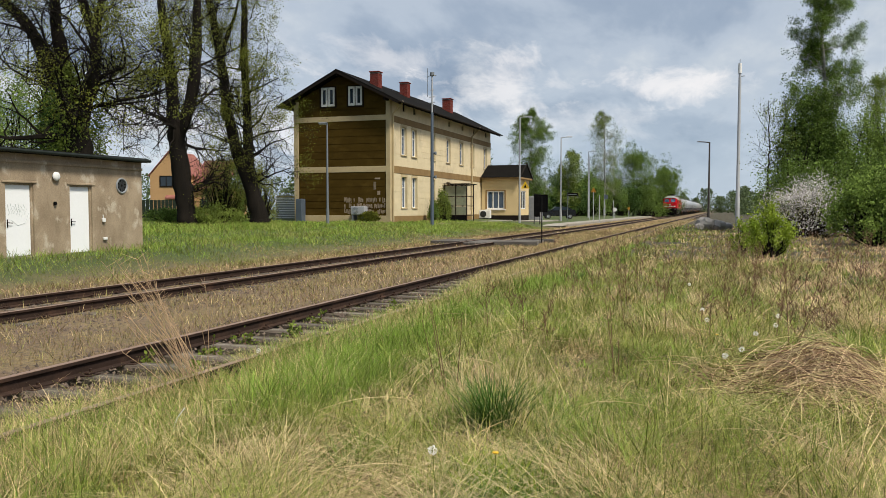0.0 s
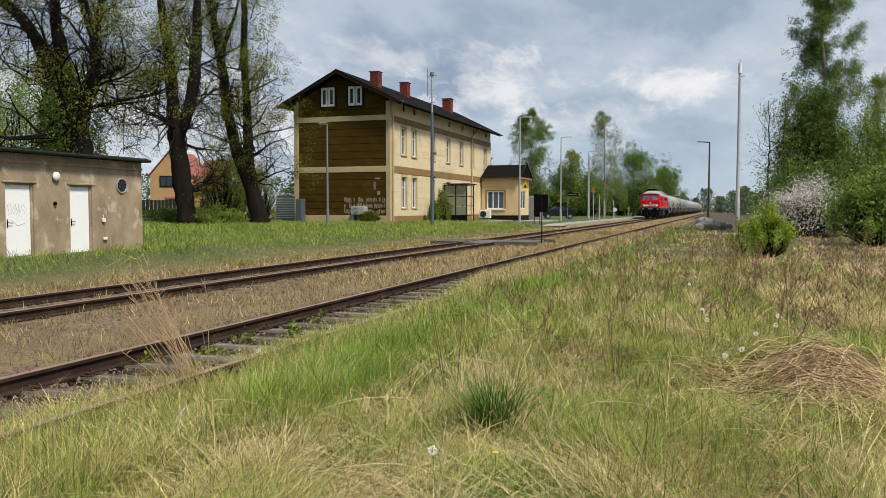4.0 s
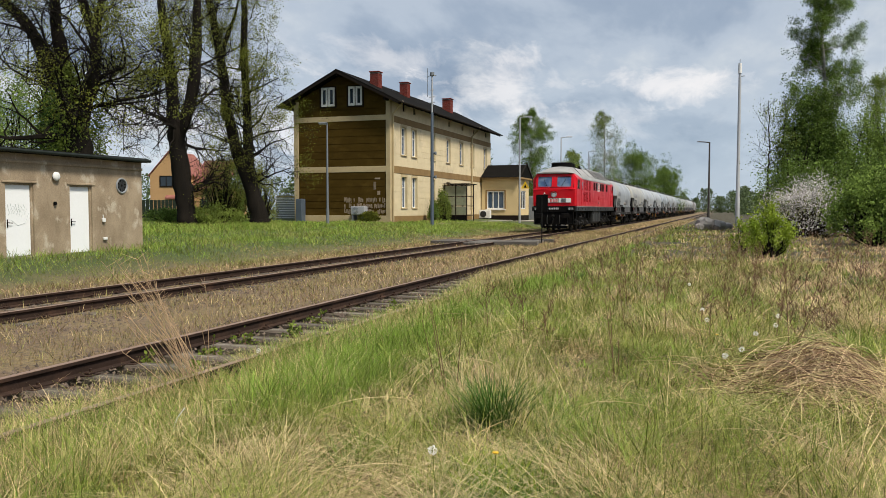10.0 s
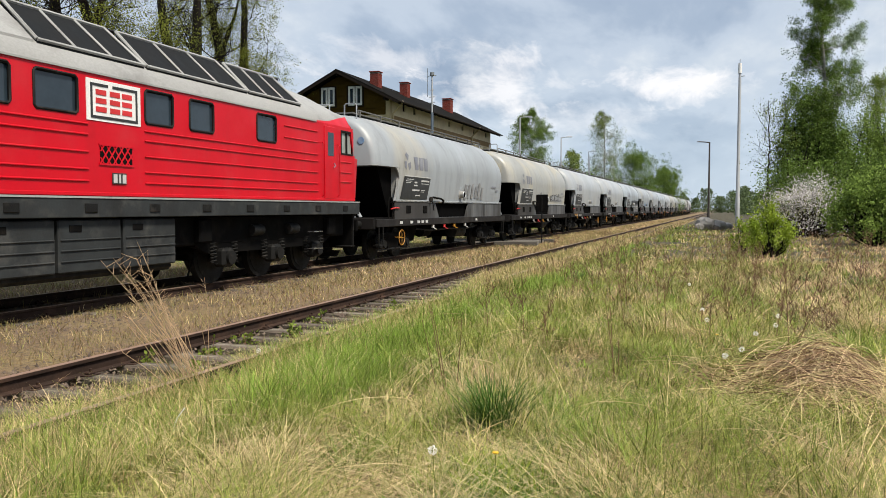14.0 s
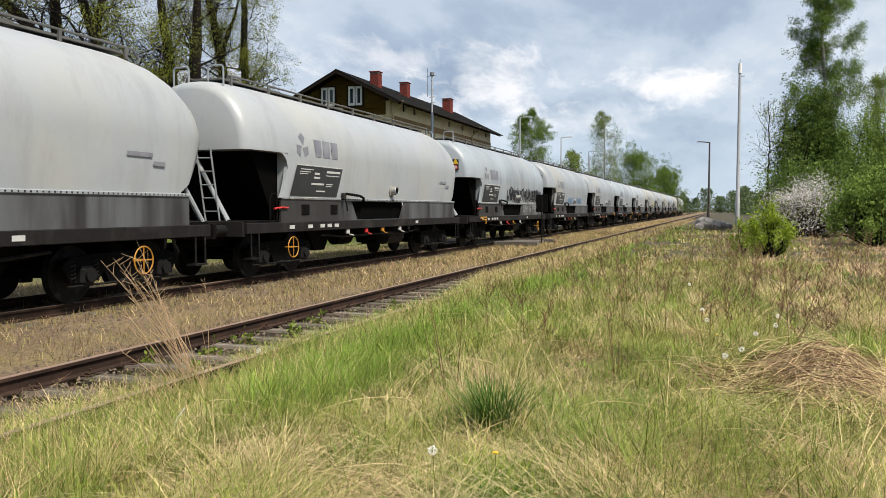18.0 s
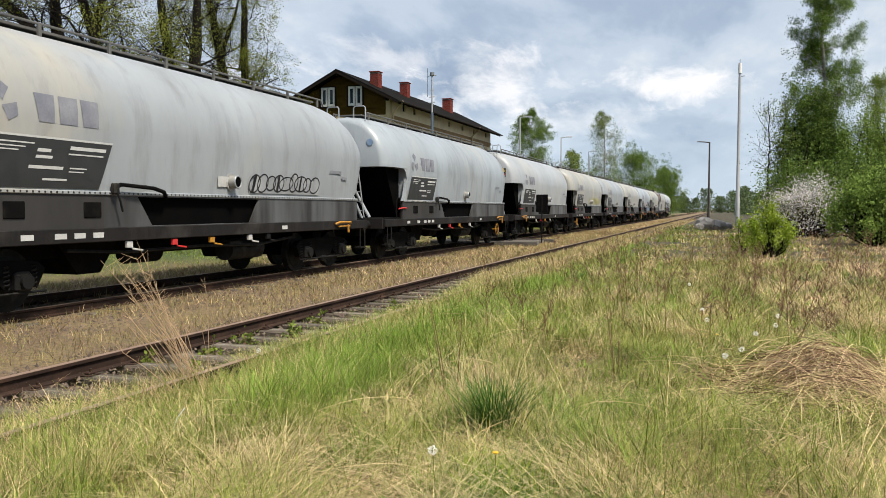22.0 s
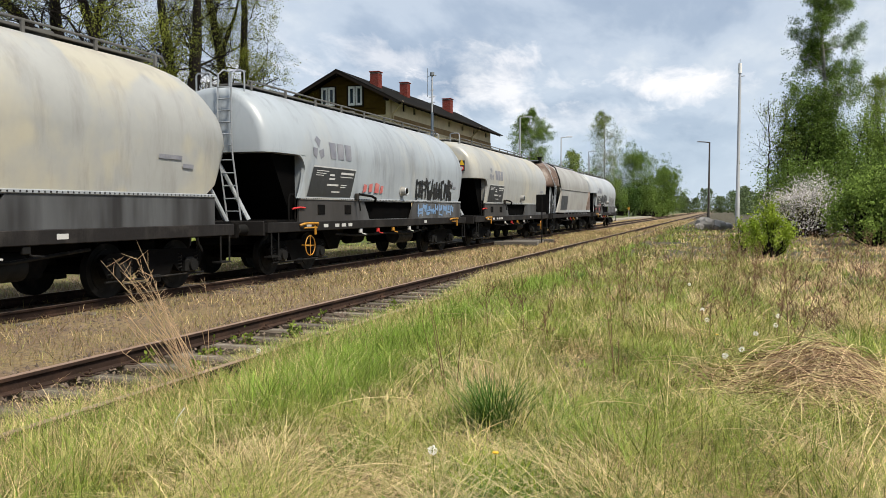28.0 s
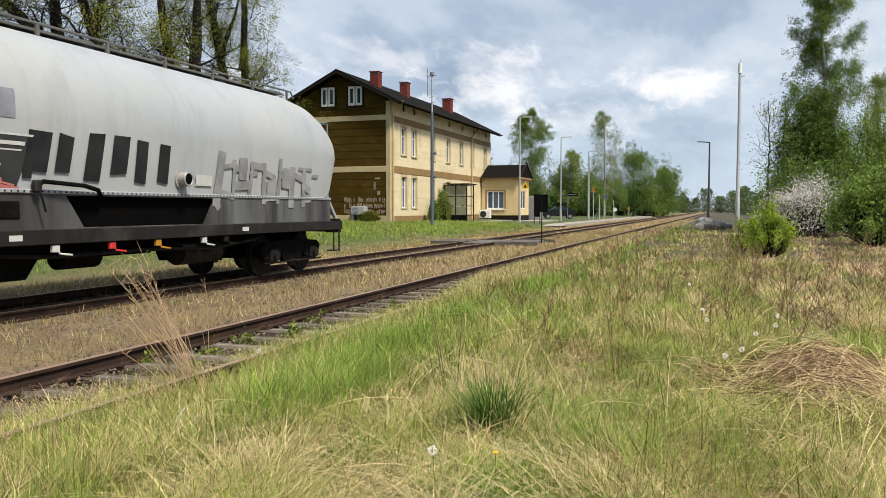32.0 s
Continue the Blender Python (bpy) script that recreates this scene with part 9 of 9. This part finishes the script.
def build_vegetation():
    build_big_trees()
    # tall birch and shrubs on the meadow's edge
    build_tree("birch_tree", "tall birch with fresh leaves and pale stem at the meadow's edge", (16.6, 63.6), 21.5, 2.15, 0.24, 51, M["birch"], M["leaf_birch"], 4, 10, 0.085, 0.13, 0.3, 0.8, 0.13, 0.05, 0.36, 34)
    build_tree("birch_tree", "second airy birch beside the tall one", (21.0, 66.0), 11.5, 2.6, 0.16, 52, M["birch"], M["leaf_spring"], 4, 5, 0.09, 0.12, 0.2, 0.4, 0.14, 0.0, 0.3, 24)
    build_tree("young_tree", "thin airy tree with first pale leaves", (14.6, 62.6), 9.6, 1.7, 0.09, 60, M["bark"], M["leaf_spring"], 3, 4, 0.09, 0.25, 0.0, 0.6, 0.2, 0.0, 0.5, 22)
    build_tree("young_tree", "thin young tree with sparse buds", (13.6, 62.0), 9.5, 1.9, 0.08, 53, M["bark"], M["leaf_spring"], 3, 2, 0.10, 0.2, 0.0, 0.25, 0.2, 0.0, 0.5, 20)
    build_bush("blossom_bush", "wild fruit bush covered in white blossom", (15.1, 50.4), 3.0, 2.0, 3.05, 11500, 0.065, M["blossom"], 61, clumps=130)
    build_bush("hedge_bush", "thin dull foliage inside the blossom bush", (15.2, 50.9), 2.7, 1.6, 2.5, 3800, 0.07, M["leaf_olive"], 67, clumps=70)
    build_bush("hedge_bush", "dense fresh green bush", (17.3, 40.5), 2.5, 2.0, 3.0, 30000, 0.11, M["leaf_lit"], 62, clumps=90)
    build_bush("hedge_bush", "dense green bush behind the blossom", (18.6, 52.5), 3.2, 2.2, 4.4, 16000, 0.12, M["leaf_birch"], 63, clumps=90)
    build_bush("hedge_bush", "green bush at the foot of the birch", (15.6, 60.0), 3.4, 2.0, 4.6, 14000, 0.13, M["leaf_birch"], 64, clumps=80)
    # no separate plant: added to thicken the lower crown of the birch
    build_bush("sapling_thicket", "dense dark green filler for the lower crown of the birch", (16.7, 62.5), 2.9, 1.8, 8.4, 30000, 0.14, M["leaf_birch"], 68, clumps=130)
    # added likewise to close the bright gaps right of the birch
    build_bush("sapling_thicket", "pale green filler beside the birch crown", (20.6, 62.5), 2.4, 1.8, 8.2, 16000, 0.12, M["leaf_lit"], 69, clumps=100)
    build_bush("yellow_bush", "bright yellow-green young bush in the meadow", (12.02, 29.1), 0.85, 0.7, 1.75, 5200, 0.075, M["leaf_yellow"], 65, clumps=45)
    build_bush("yellow_bush", "small bright green shoot near the bush", (11.3, 32.0), 0.5, 0.5, 1.1, 1500, 0.07, M["leaf_yellow"], 66, clumps=20)
    # trees along the platform's far side
    build_tree("birch_tree", "leafy birch behind the platform", (-14.3, 108.0), 14.9, 3.3, 0.2, 54, M["birch"], M["leaf_birch"], 4, 9, 0.105, 0.14, 0.5, 0.5, 0.15, 0.0, 0.3, 28)
    build_tree("birch_tree", "airy birch with thin first leaves", (-8.8, 141.5), 18.5, 3.4, 0.2, 55, M["birch"], M["leaf_spring"], 4, 5, 0.11, 0.25, 0.35, 0.35, 0.16, 0.0, 0.3, 26)
    build_tree("birch_tree", "small pale birch behind the platform", (-11.5, 122.0), 9.6, 2.2, 0.12, 56, M["birch"], M["leaf_spring"], 3, 6, 0.2, 0.15, 0.1, 0.9, 0.3, 0.0, 0.3, 24)
    build_tree("broadleaf_tree", "round green tree far down the line", (-6.2, 165.0), 11.8, 5.4, 0.22, 57, M["bark"], M["leaf_birch"], 4, 7, 0.16, 0.10, 0.15, 0.4, 0.18, 0.0, 0.3, 26)
    build_tree("broadleaf_tree", "green tree far down the line", (-1.8, 185.0), 9.6, 5.2, 0.22, 58, M["bark"], M["leaf_birch"], 4, 7, 0.16, 0.08, 0.15, 0.45, 0.18, 0.0, 0.3, 26)
    build_tree("conifer_tree", "dark conifer behind the annex", (-22.5, 108.0), 10.5, 2.2, 0.16, 59, M["bark"], M["leaf_dark"], 3, 9, 0.22, 0.15, 0.05, 1.0, 0.25, 0.0, 0.15, 40)
    for k, (x, y, rx, rz) in enumerate(((-14.5, 128, 4, 6.0), (-10.5, 133, 4, 6.0), (-9.5, 150, 4, 6.6), (-7.5, 158, 4, 6.2), (-13.0, 145, 5, 7.4), (-5.0, 172, 4, 5.6), (-17.5, 120, 4, 6.0), (-21.0, 118, 4, 6.0), (-2.8, 180, 4, 5.4), (-11.8, 124, 3, 4.6))):
        build_bush("hedge_bush", "dense green hedge bush behind the platform", (x, y), rx, 3.0, rz, 7500, 0.22, M["leaf_birch"] if k % 3 else M["leaf_dark"], 70 + k, clumps=60)
    # shrubs round the old trees, the house and the station
    for k, (x, y, rx, ry, rz, key, size) in enumerate(((-21.3, 45.0, 2.4, 1.6, 1.2, "leaf_spring", 0.10), (-24.5, 45.5, 2.2, 1.6, 0.9, "leaf_birch", 0.10), (-19.4, 31.5, 1.9, 1.6, 6.5, "leaf_spring", 0.12), (-41.0, 48.0, 4.6, 3.0, 10.5, "leaf_lit", 0.16), (-34.6, 46.0, 1.9, 1.8, 9.6, "leaf_dark", 0.16), (-30.5, 62, 3.0, 2.0, 5.5, "leaf_birch", 0.16), (-24.6, 51.2, 2.1, 1.5, 4.6, "leaf_olive", 0.09), (-22.2, 52.6, 1.2, 1.2, 4.0, "leaf_olive", 0.09), (-12.7, 66.8, 0.8, 0.9, 2.3, "leaf_spring", 0.09), (-12.6, 64.2, 0.5, 0.5, 1.5, "leaf_birch", 0.08), (-15.0, 56.3, 1.0, 0.4, 0.75, "leaf_olive", 0.08))):
        build_bush("garden_bush", "green bush with fresh leaves", (x, y), rx, ry, rz, 6500 if rz < 7 else 20000, size, M[key], 90 + k, clumps=60 if rz < 7 else 120)
    far_wood("far_wood", "distant belt of green trees along the horizon", -60, 180, 330, 420, 6, 12, 60000, 0.7, 41, M["leaf_far"], 90)
    far_wood("far_wood", "distant hedge trees right of the line", 14, 80, 150, 260, 3.5, 7.5, 40000, 0.42, 42, M["leaf_far"], 40)
    far_wood("far_wood", "trees behind the village houses", -160, -52, 75, 150, 4, 8, 20000, 0.5, 43, M["leaf_far"], 50)
    far_wood("far_wood", "bushes beside the meadow", 17, 60, 55, 95, 2.5, 5.5, 14000, 0.3, 44, M["leaf_birch"], 34)
    build_weeds()
    gravel_stuff()
    build_verges()
    build_meadow()
# ---- platform, posts and small things ----
M["leaf_fence"] = material("dark_green_fence_paint", (0.018, 0.03, 0.014), 0.8)
M["plank_grey"] = material("grey_weathered_plank", (0.15, 0.135, 0.118), 0.9, 0, (0.08, 0.07, 0.06), 3, 30, 0.8, 0.5, stretch=(0.3, 3, 1), rnd=0.25)
def build_platform():
    p = thing("platform", "", "", kind="structure")
    part("platform_top", Geo().box(-4.9, -3.22, 74.0, 165.0, -0.25, 0.10), M["concrete"], p)
    for k in range(62):
        part("edge_slab", Geo().box(-3.21, -2.85, 74.0 + k * 1.5, 75.48 + k * 1.5, -0.25, 0.13, 0.015), M["concrete"], p)
    part("platform_ramp", Geo().prism([(71.0, -0.02), (73.99, -0.02), (73.99, 0.12)], "x", -4.8, -2.9), M["concrete"], p, "concrete platform ramp")
    f = thing("footpath", "", "", kind="structure")
    part("path", Geo().box(-11.3, -9.9, 57.5, 81.0, 0.0, 0.37), M["concrete"], f)
    part("apron", Geo().box(-9.4, -6.41, 78.5, 88.0, -0.1, 0.31), M["concrete"], f)


def lamp_post(label, x, y, z0, h, arm, mat, group="", r=0.07, heads=1):
    l = thing("street_lamp", label, "lamp post", pose(x, y, z0), group=group)
    part("pole", Geo().tube([(0, 0, -0.3), (0, 0, h * 0.35), (0, 0, h)], [r, r * 0.85, r * 0.6], 12), mat, l)
    part("base_collar", Geo().cyl((0, 0, -0.1), (0, 0, 1.1), r * 1.25, r * 1.2, 12), mat, l)
    a = part("arm", Geo().tube([(0, 0, h - 0.05), (arm[0] * 0.5, arm[1] * 0.5, h + 0.03), (arm[0], arm[1], h + 0.05)], r * 0.45, 8), mat, l)
    hd = part("lamp_head", Geo().box(-0.32, 0.32, -0.11, 0.11, -0.05, 0.06, 0.04), mat, l, "flat lamp head")
    hd.matrix_basis = pose(arm[0], arm[1], h + 0.06, 0, 0, math.degrees(math.atan2(arm[1], arm[0])))
    part("diffuser", Geo().box(-0.26, 0.26, -0.08, 0.08, -0.065, -0.05), M["white_paint"], hd)
    return l


def build_posts():
    # mast with cross pieces beside the station
    m = thing("signal_mast", "blue-grey steel mast with short cross arms at the top", "mast", pose(-9.2, 54.5, 0.2))
    part("pole", Geo().tube([(0, 0, -0.3), (0, 0, 5.0), (0, 0, 8.2)], [0.13, 0.12, 0.10], 12), M["post_blue"], m)
    part("upper_pole", Geo().tube([(0, 0, 8.2), (0, 0, 11.0)], [0.06, 0.05], 10), M["post_pale"], m)
    for z, w in ((10.8, 0.32), (9.8, 0.16), (9.3, 0.2), (8.9, 0.22)):
        part("cross_arm", Geo().tube([(-w, 0, z), (w, 0, z + 0.02)], 0.03, 6), M["post_pale"], m)
    part("top_unit", Geo().cyl((0, 0, 10.85), (0, 0, 11.05), 0.16, n=12), M["post_grey"], m)
    for z in (3.6, 5.3):
        part("loudspeaker", Geo().tube([(0.1, 0, z), (0.3, 0, z)], [0.06, 0.14], 10), M["post_grey"], m)
    part("aerial", Geo().tube([(-1.0, 1.8, 9.6), (-1.0, 1.8, 11.7)], 0.025, 6), M["post_grey"], m)
    lamp_post("grey lamp post with a flat head before the gable", -14.5, 48.5, 0.45, 6.7, (-0.25, -0.1), M["post_grey"], r=0.09)
    lamp_post("slim pale platform lamp post", -7.3, 73.2, 0.3, 9.7, (0.7, 0.2), M["post_pale"], "platform lamps", 0.09)
    lamp_post("slim pale platform lamp post", -6.15, 87.4, 0.3, 9.0, (0.85, 0.25), M["post_pale"], "platform lamps", 0.09)
    lamp_post("slim pale platform lamp post", -8.0, 118.4, 0.3, 9.6, (0.7, 0.2), M["post_pale"], "platform lamps", 0.09)
    t = lamp_post("dark wooden lamp pole with one arm beyond the meadow", 8.8, 115.8, -0.1, 10.7, (-1.3, -0.4), M["wood_pole"], "", 0.16)
    b = thing("radio_mast", "tall pale tubular mast with a small aerial box", "mast", pose(11.9, 79.9, -0.15))
    part("pole", Geo().tube([(0, 0, -0.3), (0, 0, 2.8), (0, 0, 2.85), (0, 0, 14.2)], [0.20, 0.19, 0.17, 0.12], 14), M["post_pale"], b)
    part("aerial_box", Geo().cyl((0, 0, 14.2), (0, 0, 15.1), 0.18, 0.16, 12), M["white_paint"], b)
    part("aerial_tip", Geo().cyl((0, 0, 15.1), (0, 0, 15.5), 0.03, n=6), M["post_grey"], b)
    part("side_bracket", Geo().tube([(0, 0, 13.9), (0.4, 0, 13.95)], 0.04, 6), M["post_grey"], b)
    # dark board on a post between the tracks, seen from behind
    s = thing("trackside_board", "dark square board on a thin post beside the crossing", "sign", pose(2.5, 37.4, -0.17))
    part("post", Geo().tube([(0, 0, -0.2), (0, 0, 2.3)], 0.03, 8), M["dark_steel"], s)
    part("board", Geo().box(-0.28, 0.28, -0.02, 0.02, 1.52, 2.35, 0.01), M["black"], s, "dark board")
    s = thing("info_case", "black-framed information case on the platform", "notice board", pose(-4.6, 68.5, 0.28))
    part("case", Geo().box(-0.22, 0.22, -0.08, 0.08, 0.55, 2.5, 0.03), M["black"], s)
    part("post", Geo().box(-0.28, -0.22, -0.05, 0.05, -0.1, 2.6).box(0.22, 0.28, -0.05, 0.05, -0.1, 2.6), M["dark_steel"], s)
    s = thing("wall_cabinet", "tall grey cabinet beside the annex", "cabinet", pose(-9.0, 87.8, 0.3))
    part("body", Geo().box(-0.7, 0.7, -0.4, 0.4, 0, 2.6, 0.03), M["post_pale"], s)
    part("door", Geo().box(-0.6, 0.6, -0.42, -0.4, 0.1, 2.5, 0.01), M["steel_grey"], s)
    s = thing("station_name_sign", "dark station name sign on two posts", "sign", pose(-5.3, 89.8, 0.17))
    part("board", Geo().box(-0.6, 0.65, -0.03, 0.03, 2.8, 3.15, 0.01), M["black"], s)
    part("name_bar", Geo().box(-0.45, 0.5, -0.04, -0.031, 2.92, 3.02), M["post_grey"], s)
    for x in (-0.52,):
        part("post", Geo().tube([(x, 0, -0.2), (x, 0, 3.2)], 0.035, 8), M["post_grey"], s)
    for x, y, h, w, key, lab in ((-3.05, 90.5, 3.3, 0.30, "sign_yellow", "orange triangular warning sign on a grey post"), (-2.6, 92.0, 2.95, 0.0, "", "plain grey post on the platform"), (-4.57, 121.8, 1.55, 0.30, "white_paint", "round pale sign on a post"), (-2.6, 122.5, 1.6, 0.2, "yellow", "small round orange sign on a post"), (-5.6, 104.0, 8.2, 0.0, "", "thin pale steel pole on the platform"), (-4.45, 119.0, 2.6, 0.0, "", "white marker post on the platform")):
        s = thing("platform_sign", lab, "sign", pose(x, y, 0.17))
        part("post", Geo().tube([(0, 0, -0.2), (0, 0, h)], 0.045, 8), M["post_pale"], s)
        if key == "sign_yellow":
            part("plate", Geo().prism([(-w, h - 0.1), (w, h - 0.1), (0, h + 0.45)], "y", -0.08, -0.05), M["yellow"], s)
        elif key:
            part("plate", Geo().cyl((0, -0.06, h - w), (0, -0.09, h - w), w, n=20), M[key], s)
    s = thing("platform_sign", "small dark sign plate on a post", "sign", pose(-2.15, 92.6, 0.17))
    part("post", Geo().tube([(0, 0, -0.2), (0, 0, 3.0)], 0.04, 8), M["post_pale"], s)
    part("plate", Geo().box(0.0, 0.4, -0.07, -0.04, 2.45, 2.95), M["post_blue"], s)
    # boarded crossing over the main line
    c = thing("board_crossing", "weathered plank crossing over the main line", "crossing", kind="")
    for k in range(6):
        part("plank", Geo().box(0.86, 2.45, 35.2 + k * 0.5, 35.64 + k * 0.5, -0.13, 0.02 - 0.012 * (k % 3), 0.015), M["plank_grey"], c)
    for k in range(4):
        part("plank", Geo().box(-0.62 + k * 0.31, -0.35 + k * 0.31, 34.9, 38.4, -0.12, -0.02, 0.012), M["plank_grey"], c)
    for k in range(5):
        part("plank", Geo().box(-2.3, -0.86, 35.2 + k * 0.55, 35.68 + k * 0.55, -0.16, 0.03 - 0.015 * (k % 2), 0.015), M["plank_grey"], c)
    part("edge_beam", Geo().box(0.86, 2.85, 34.82, 35.14, -0.16, 0.05, 0.02), M["plank_grey"], c, "weathered wooden edge beam")
    part("edge_beam", Geo().box(0.9, 2.9, 38.28, 38.55, -0.16, 0.04, 0.02), M["plank_grey"], c, "weathered wooden edge beam")
    # equipment boxes at the gable
    b = thing("air_unit", "white outdoor air unit on a bracket", "air unit", pose(-15.9, 56.5, 0.5))
    part("case", Geo().box(-0.6, 0.55, -0.3, 0.35, 0.55, 1.2, 0.04), M["post_pale"], b)
    part("grille", Geo().ring((-0.2, -0.31, 0.88), "y", 0.24, 0.02, 18, 5).ring((-0.2, -0.31, 0.88), "y", 0.13, 0.015, 18, 5), M["post_grey"], b)
    part("bracket", Geo().box(-0.5, -0.4, -0.3, 0.4, -0.2, 0.55).box(0.35, 0.45, -0.3, 0.4, -0.2, 0.55), M["post_grey"], b)
    b = thing("service_cabinet", "blue-grey service cabinet at the gable's corner", "cabinet", pose(-20.9, 56.3, 0.3))
    part("body", Geo().box(-0.28, 0.28, -0.3, 0.3, -0.1, 2.0, 0.03), M["post_blue"], b)
    part("door", Geo().box(-0.24, 0.24, -0.32, -0.3, 0.05, 1.9, 0.01), M["post_blue"], b)
    # wash of pale paint on the gable where the boards were sprayed over
    rng = random.Random(8)
    w = thing("wall_graffiti", "pale scraped graffiti on the brown gable boards", "graffiti")
    for row, (za, zb) in enumerate(((1.08, 1.5), (1.52, 1.95), (1.97, 2.42))):
        for i in range(26):
            x = -17.4 + i * 0.135
            if rng.random() < (0.12, 0.25, 0.35)[row]:
                continue
            a, b = za + rng.uniform(0, 0.12), zb - rng.uniform(0, 0.12)
            g = Geo().prism([(x, a), (x + rng.uniform(0.05, 0.12), a), (x + rng.uniform(0.04, 0.14), b), (x - 0.02, b)], "y", 56.962, 56.972)
            part("paint_streak", g, M["scraped_paint"], w)
    for x, z, a, b in ((-14.9, 3.0, 0.2, 0.6), (-14.8, 3.8, 0.45, 0.12), (-14.6, 2.6, 0.25, 0.3)):
        part("paint_streak", Geo().box(x, x + a, 56.962, 56.972, z, z + b), M["scraped_paint"], w)


def build_car():
    c = thing("parked_car", "black parked car behind the platform", "car", pose(-8.7, 99.2, 0.28, 0, 0, 18))
    prof = [(-2.1, 0.35), (-2.15, 0.75), (-1.7, 0.98), (-1.1, 1.02), (-0.35, 1.5), (0.9, 1.55), (1.7, 1.15), (2.05, 1.05), (2.1, 0.4)]
    part("body", Geo().prism(prof, "y", -0.85, 0.85), M["car_black"], c)
    for s in (-1, 1):
        part("side_window", Geo().prism([(-0.95, 1.05), (-0.3, 1.45), (0.85, 1.48), (1.4, 1.12)], "y", min(s * 0.85, s * 0.862), max(s * 0.85, s * 0.862)), M["glass_dark"], c)
        for x in (-1.35, 1.35):
            w = part("wheel", Geo().cyl((x, s * 0.68, 0.32), (x, s * 0.88, 0.32), 0.32, n=20), M["rubber"], c)
            part("rim", Geo().cyl((x, s * 0.88, 0.32), (x, s * 0.89, 0.32), 0.2, n=16), M["chrome"], w)
        part("headlight", Geo().box(-2.12, -1.95, s * 0.6 - 0.17, s * 0.6 + 0.17, 0.66, 0.8, 0.03), M["chrome"], c)
        part("mirror", Geo().box(-0.95, -0.8, min(s * 0.86, s * 1.02), max(s * 0.86, s * 1.02), 1.02, 1.14, 0.03), M["car_black"], c)
    part("windscreen", Geo().prism([(-1.12, 1.03), (-0.38, 1.5), (-0.36, 1.51), (-1.09, 1.05)], "y", -0.72, 0.72), M["glass_dark"], c)


def build_house():
    h = thing("village_house", "apricot house with red tiled roof behind the trees", "house", pose(-44.0, 73.0, 0.3, 0, 0, 12))
    part("gable_wall", Geo().prism([(-4.2, 0), (0.2, 0), (0.2, 4.9), (-2.0, 7.3), (-4.2, 4.9)], "y", 0, 6.0), M["plaster_yellow"], h)
    part("wing_wall", Geo().box(0.2, 4.4, 0.6, 6.0, 0, 3.4), M["plaster_yellow"], h)
    part("barge", Geo().prism([(-4.4, 4.72), (-2.0, 7.34), (0.4, 4.72), (0.4, 4.85), (-2.0, 7.5), (-4.4, 4.85)], "y", -0.1, 6.2), M["tile_red"], h)
    for r in range(9):
        for k in range(6):
            z0 = 3.3 + r * 0.36
            y0 = 0.3 + r * 0.42
            part("roof_tile", Geo().prism([(y0 - 0.05, z0), (y0 + 0.5, z0 + 0.43), (y0 + 0.5, z0 + 0.48), (y0 - 0.05, z0 + 0.07)], "x", 0.22 + k * 0.7, 0.9 + k * 0.7), M["tile_red"], h, smooth=0)
    for a, b, z0, z1 in ((-3.1, -1.6, 3.6, 4.8), (1.2, 2.2, 1.0, 2.3),):
        y = 0.0 if a < 0 else 0.6
        w = part("window", Geo().box(a, a + 0.1, y - 0.06, y, z0, z1).box(b - 0.1, b, y - 0.06, y, z0, z1).box(a, b, y - 0.06, y, z0, z0 + 0.1).box(a, b, y - 0.06, y, z1 - 0.1, z1).box((a + b) / 2 - 0.04, (a + b) / 2 + 0.04, y - 0.06, y, z0, z1), M["dark_wood"], h)
        part("pane", Geo().box(a + 0.05, b - 0.05, y - 0.03, y - 0.01, z0 + 0.05, z1 - 0.05), M["glass_dark"], w)
    p = Geo().prism([(-0.3, 2.3), (1.2, 3.6), (1.2, 3.75), (-0.3, 2.45)], "x", -2.4, 0.2)
    part("porch_roof", p, M["tile_red"], h)
    g = thing("garage", "low white-doored garage behind the station", "garage", pose(-26.3, 63.4, 0.5, 0, 0, 20))
    part("walls", Geo().box(-0.95, 0.95, 0.0, 4.0, 0, 2.15), M["wall_annex"], g)
    part("garage_door", Geo().box(-0.9, 0.9, -0.05, 0.0, 0.1, 2.05, 0.02), M["steel_grey"], g)
    for k in range(9):
        part("door_rib", Geo().box(-0.88, 0.88, -0.075, -0.05, 0.18 + k * 0.21, 0.27 + k * 0.21, 0.01), M["door_white"], g)
    part("roof", Geo().prism([(-1.05, 2.15), (1.05, 2.15), (0, 2.3)], "y", -0.05, 4.3), M["post_pale"], g)
    f = thing("garden_fence", "dark green board fence before the village house", "fence")
    for k in range(34):
        x = -50 + k * 0.42
        part("slat", Geo().box(x, x + 0.36, 62.0 + k * 0.02, 62.03 + k * 0.02, 0.2, 2.35), M["leaf_fence"], f)


def build_rocks():
    rng = random.Random(9)
    for i, (x, y, s) in enumerate(((9.3, 65.2, 1.0), (10.2, 65.6, 0.8), (10.9, 65.9, 0.55), (8.9, 64.6, 0.5))):
        g = Geo().ball((0, 0, 0.35 * s), 0.8 * s, 0.6 * s, 0.55 * s, 9, 6)
        g.v = [(a + rng.gauss(0, 0.07) * s, b + rng.gauss(0, 0.07) * s, c + rng.gauss(0, 0.06) * s) for a, b, c in g.v]
        solid("boulder", g, M["stone"], "grey boulder at the end of the meadow", "rock", group="boulders", at=pose(x, y, ground_z(x, y) + 0.12), smooth=25)


build_platform()
build_posts()
build_car()
build_house()
build_rocks()
build_vegetation()
motions()
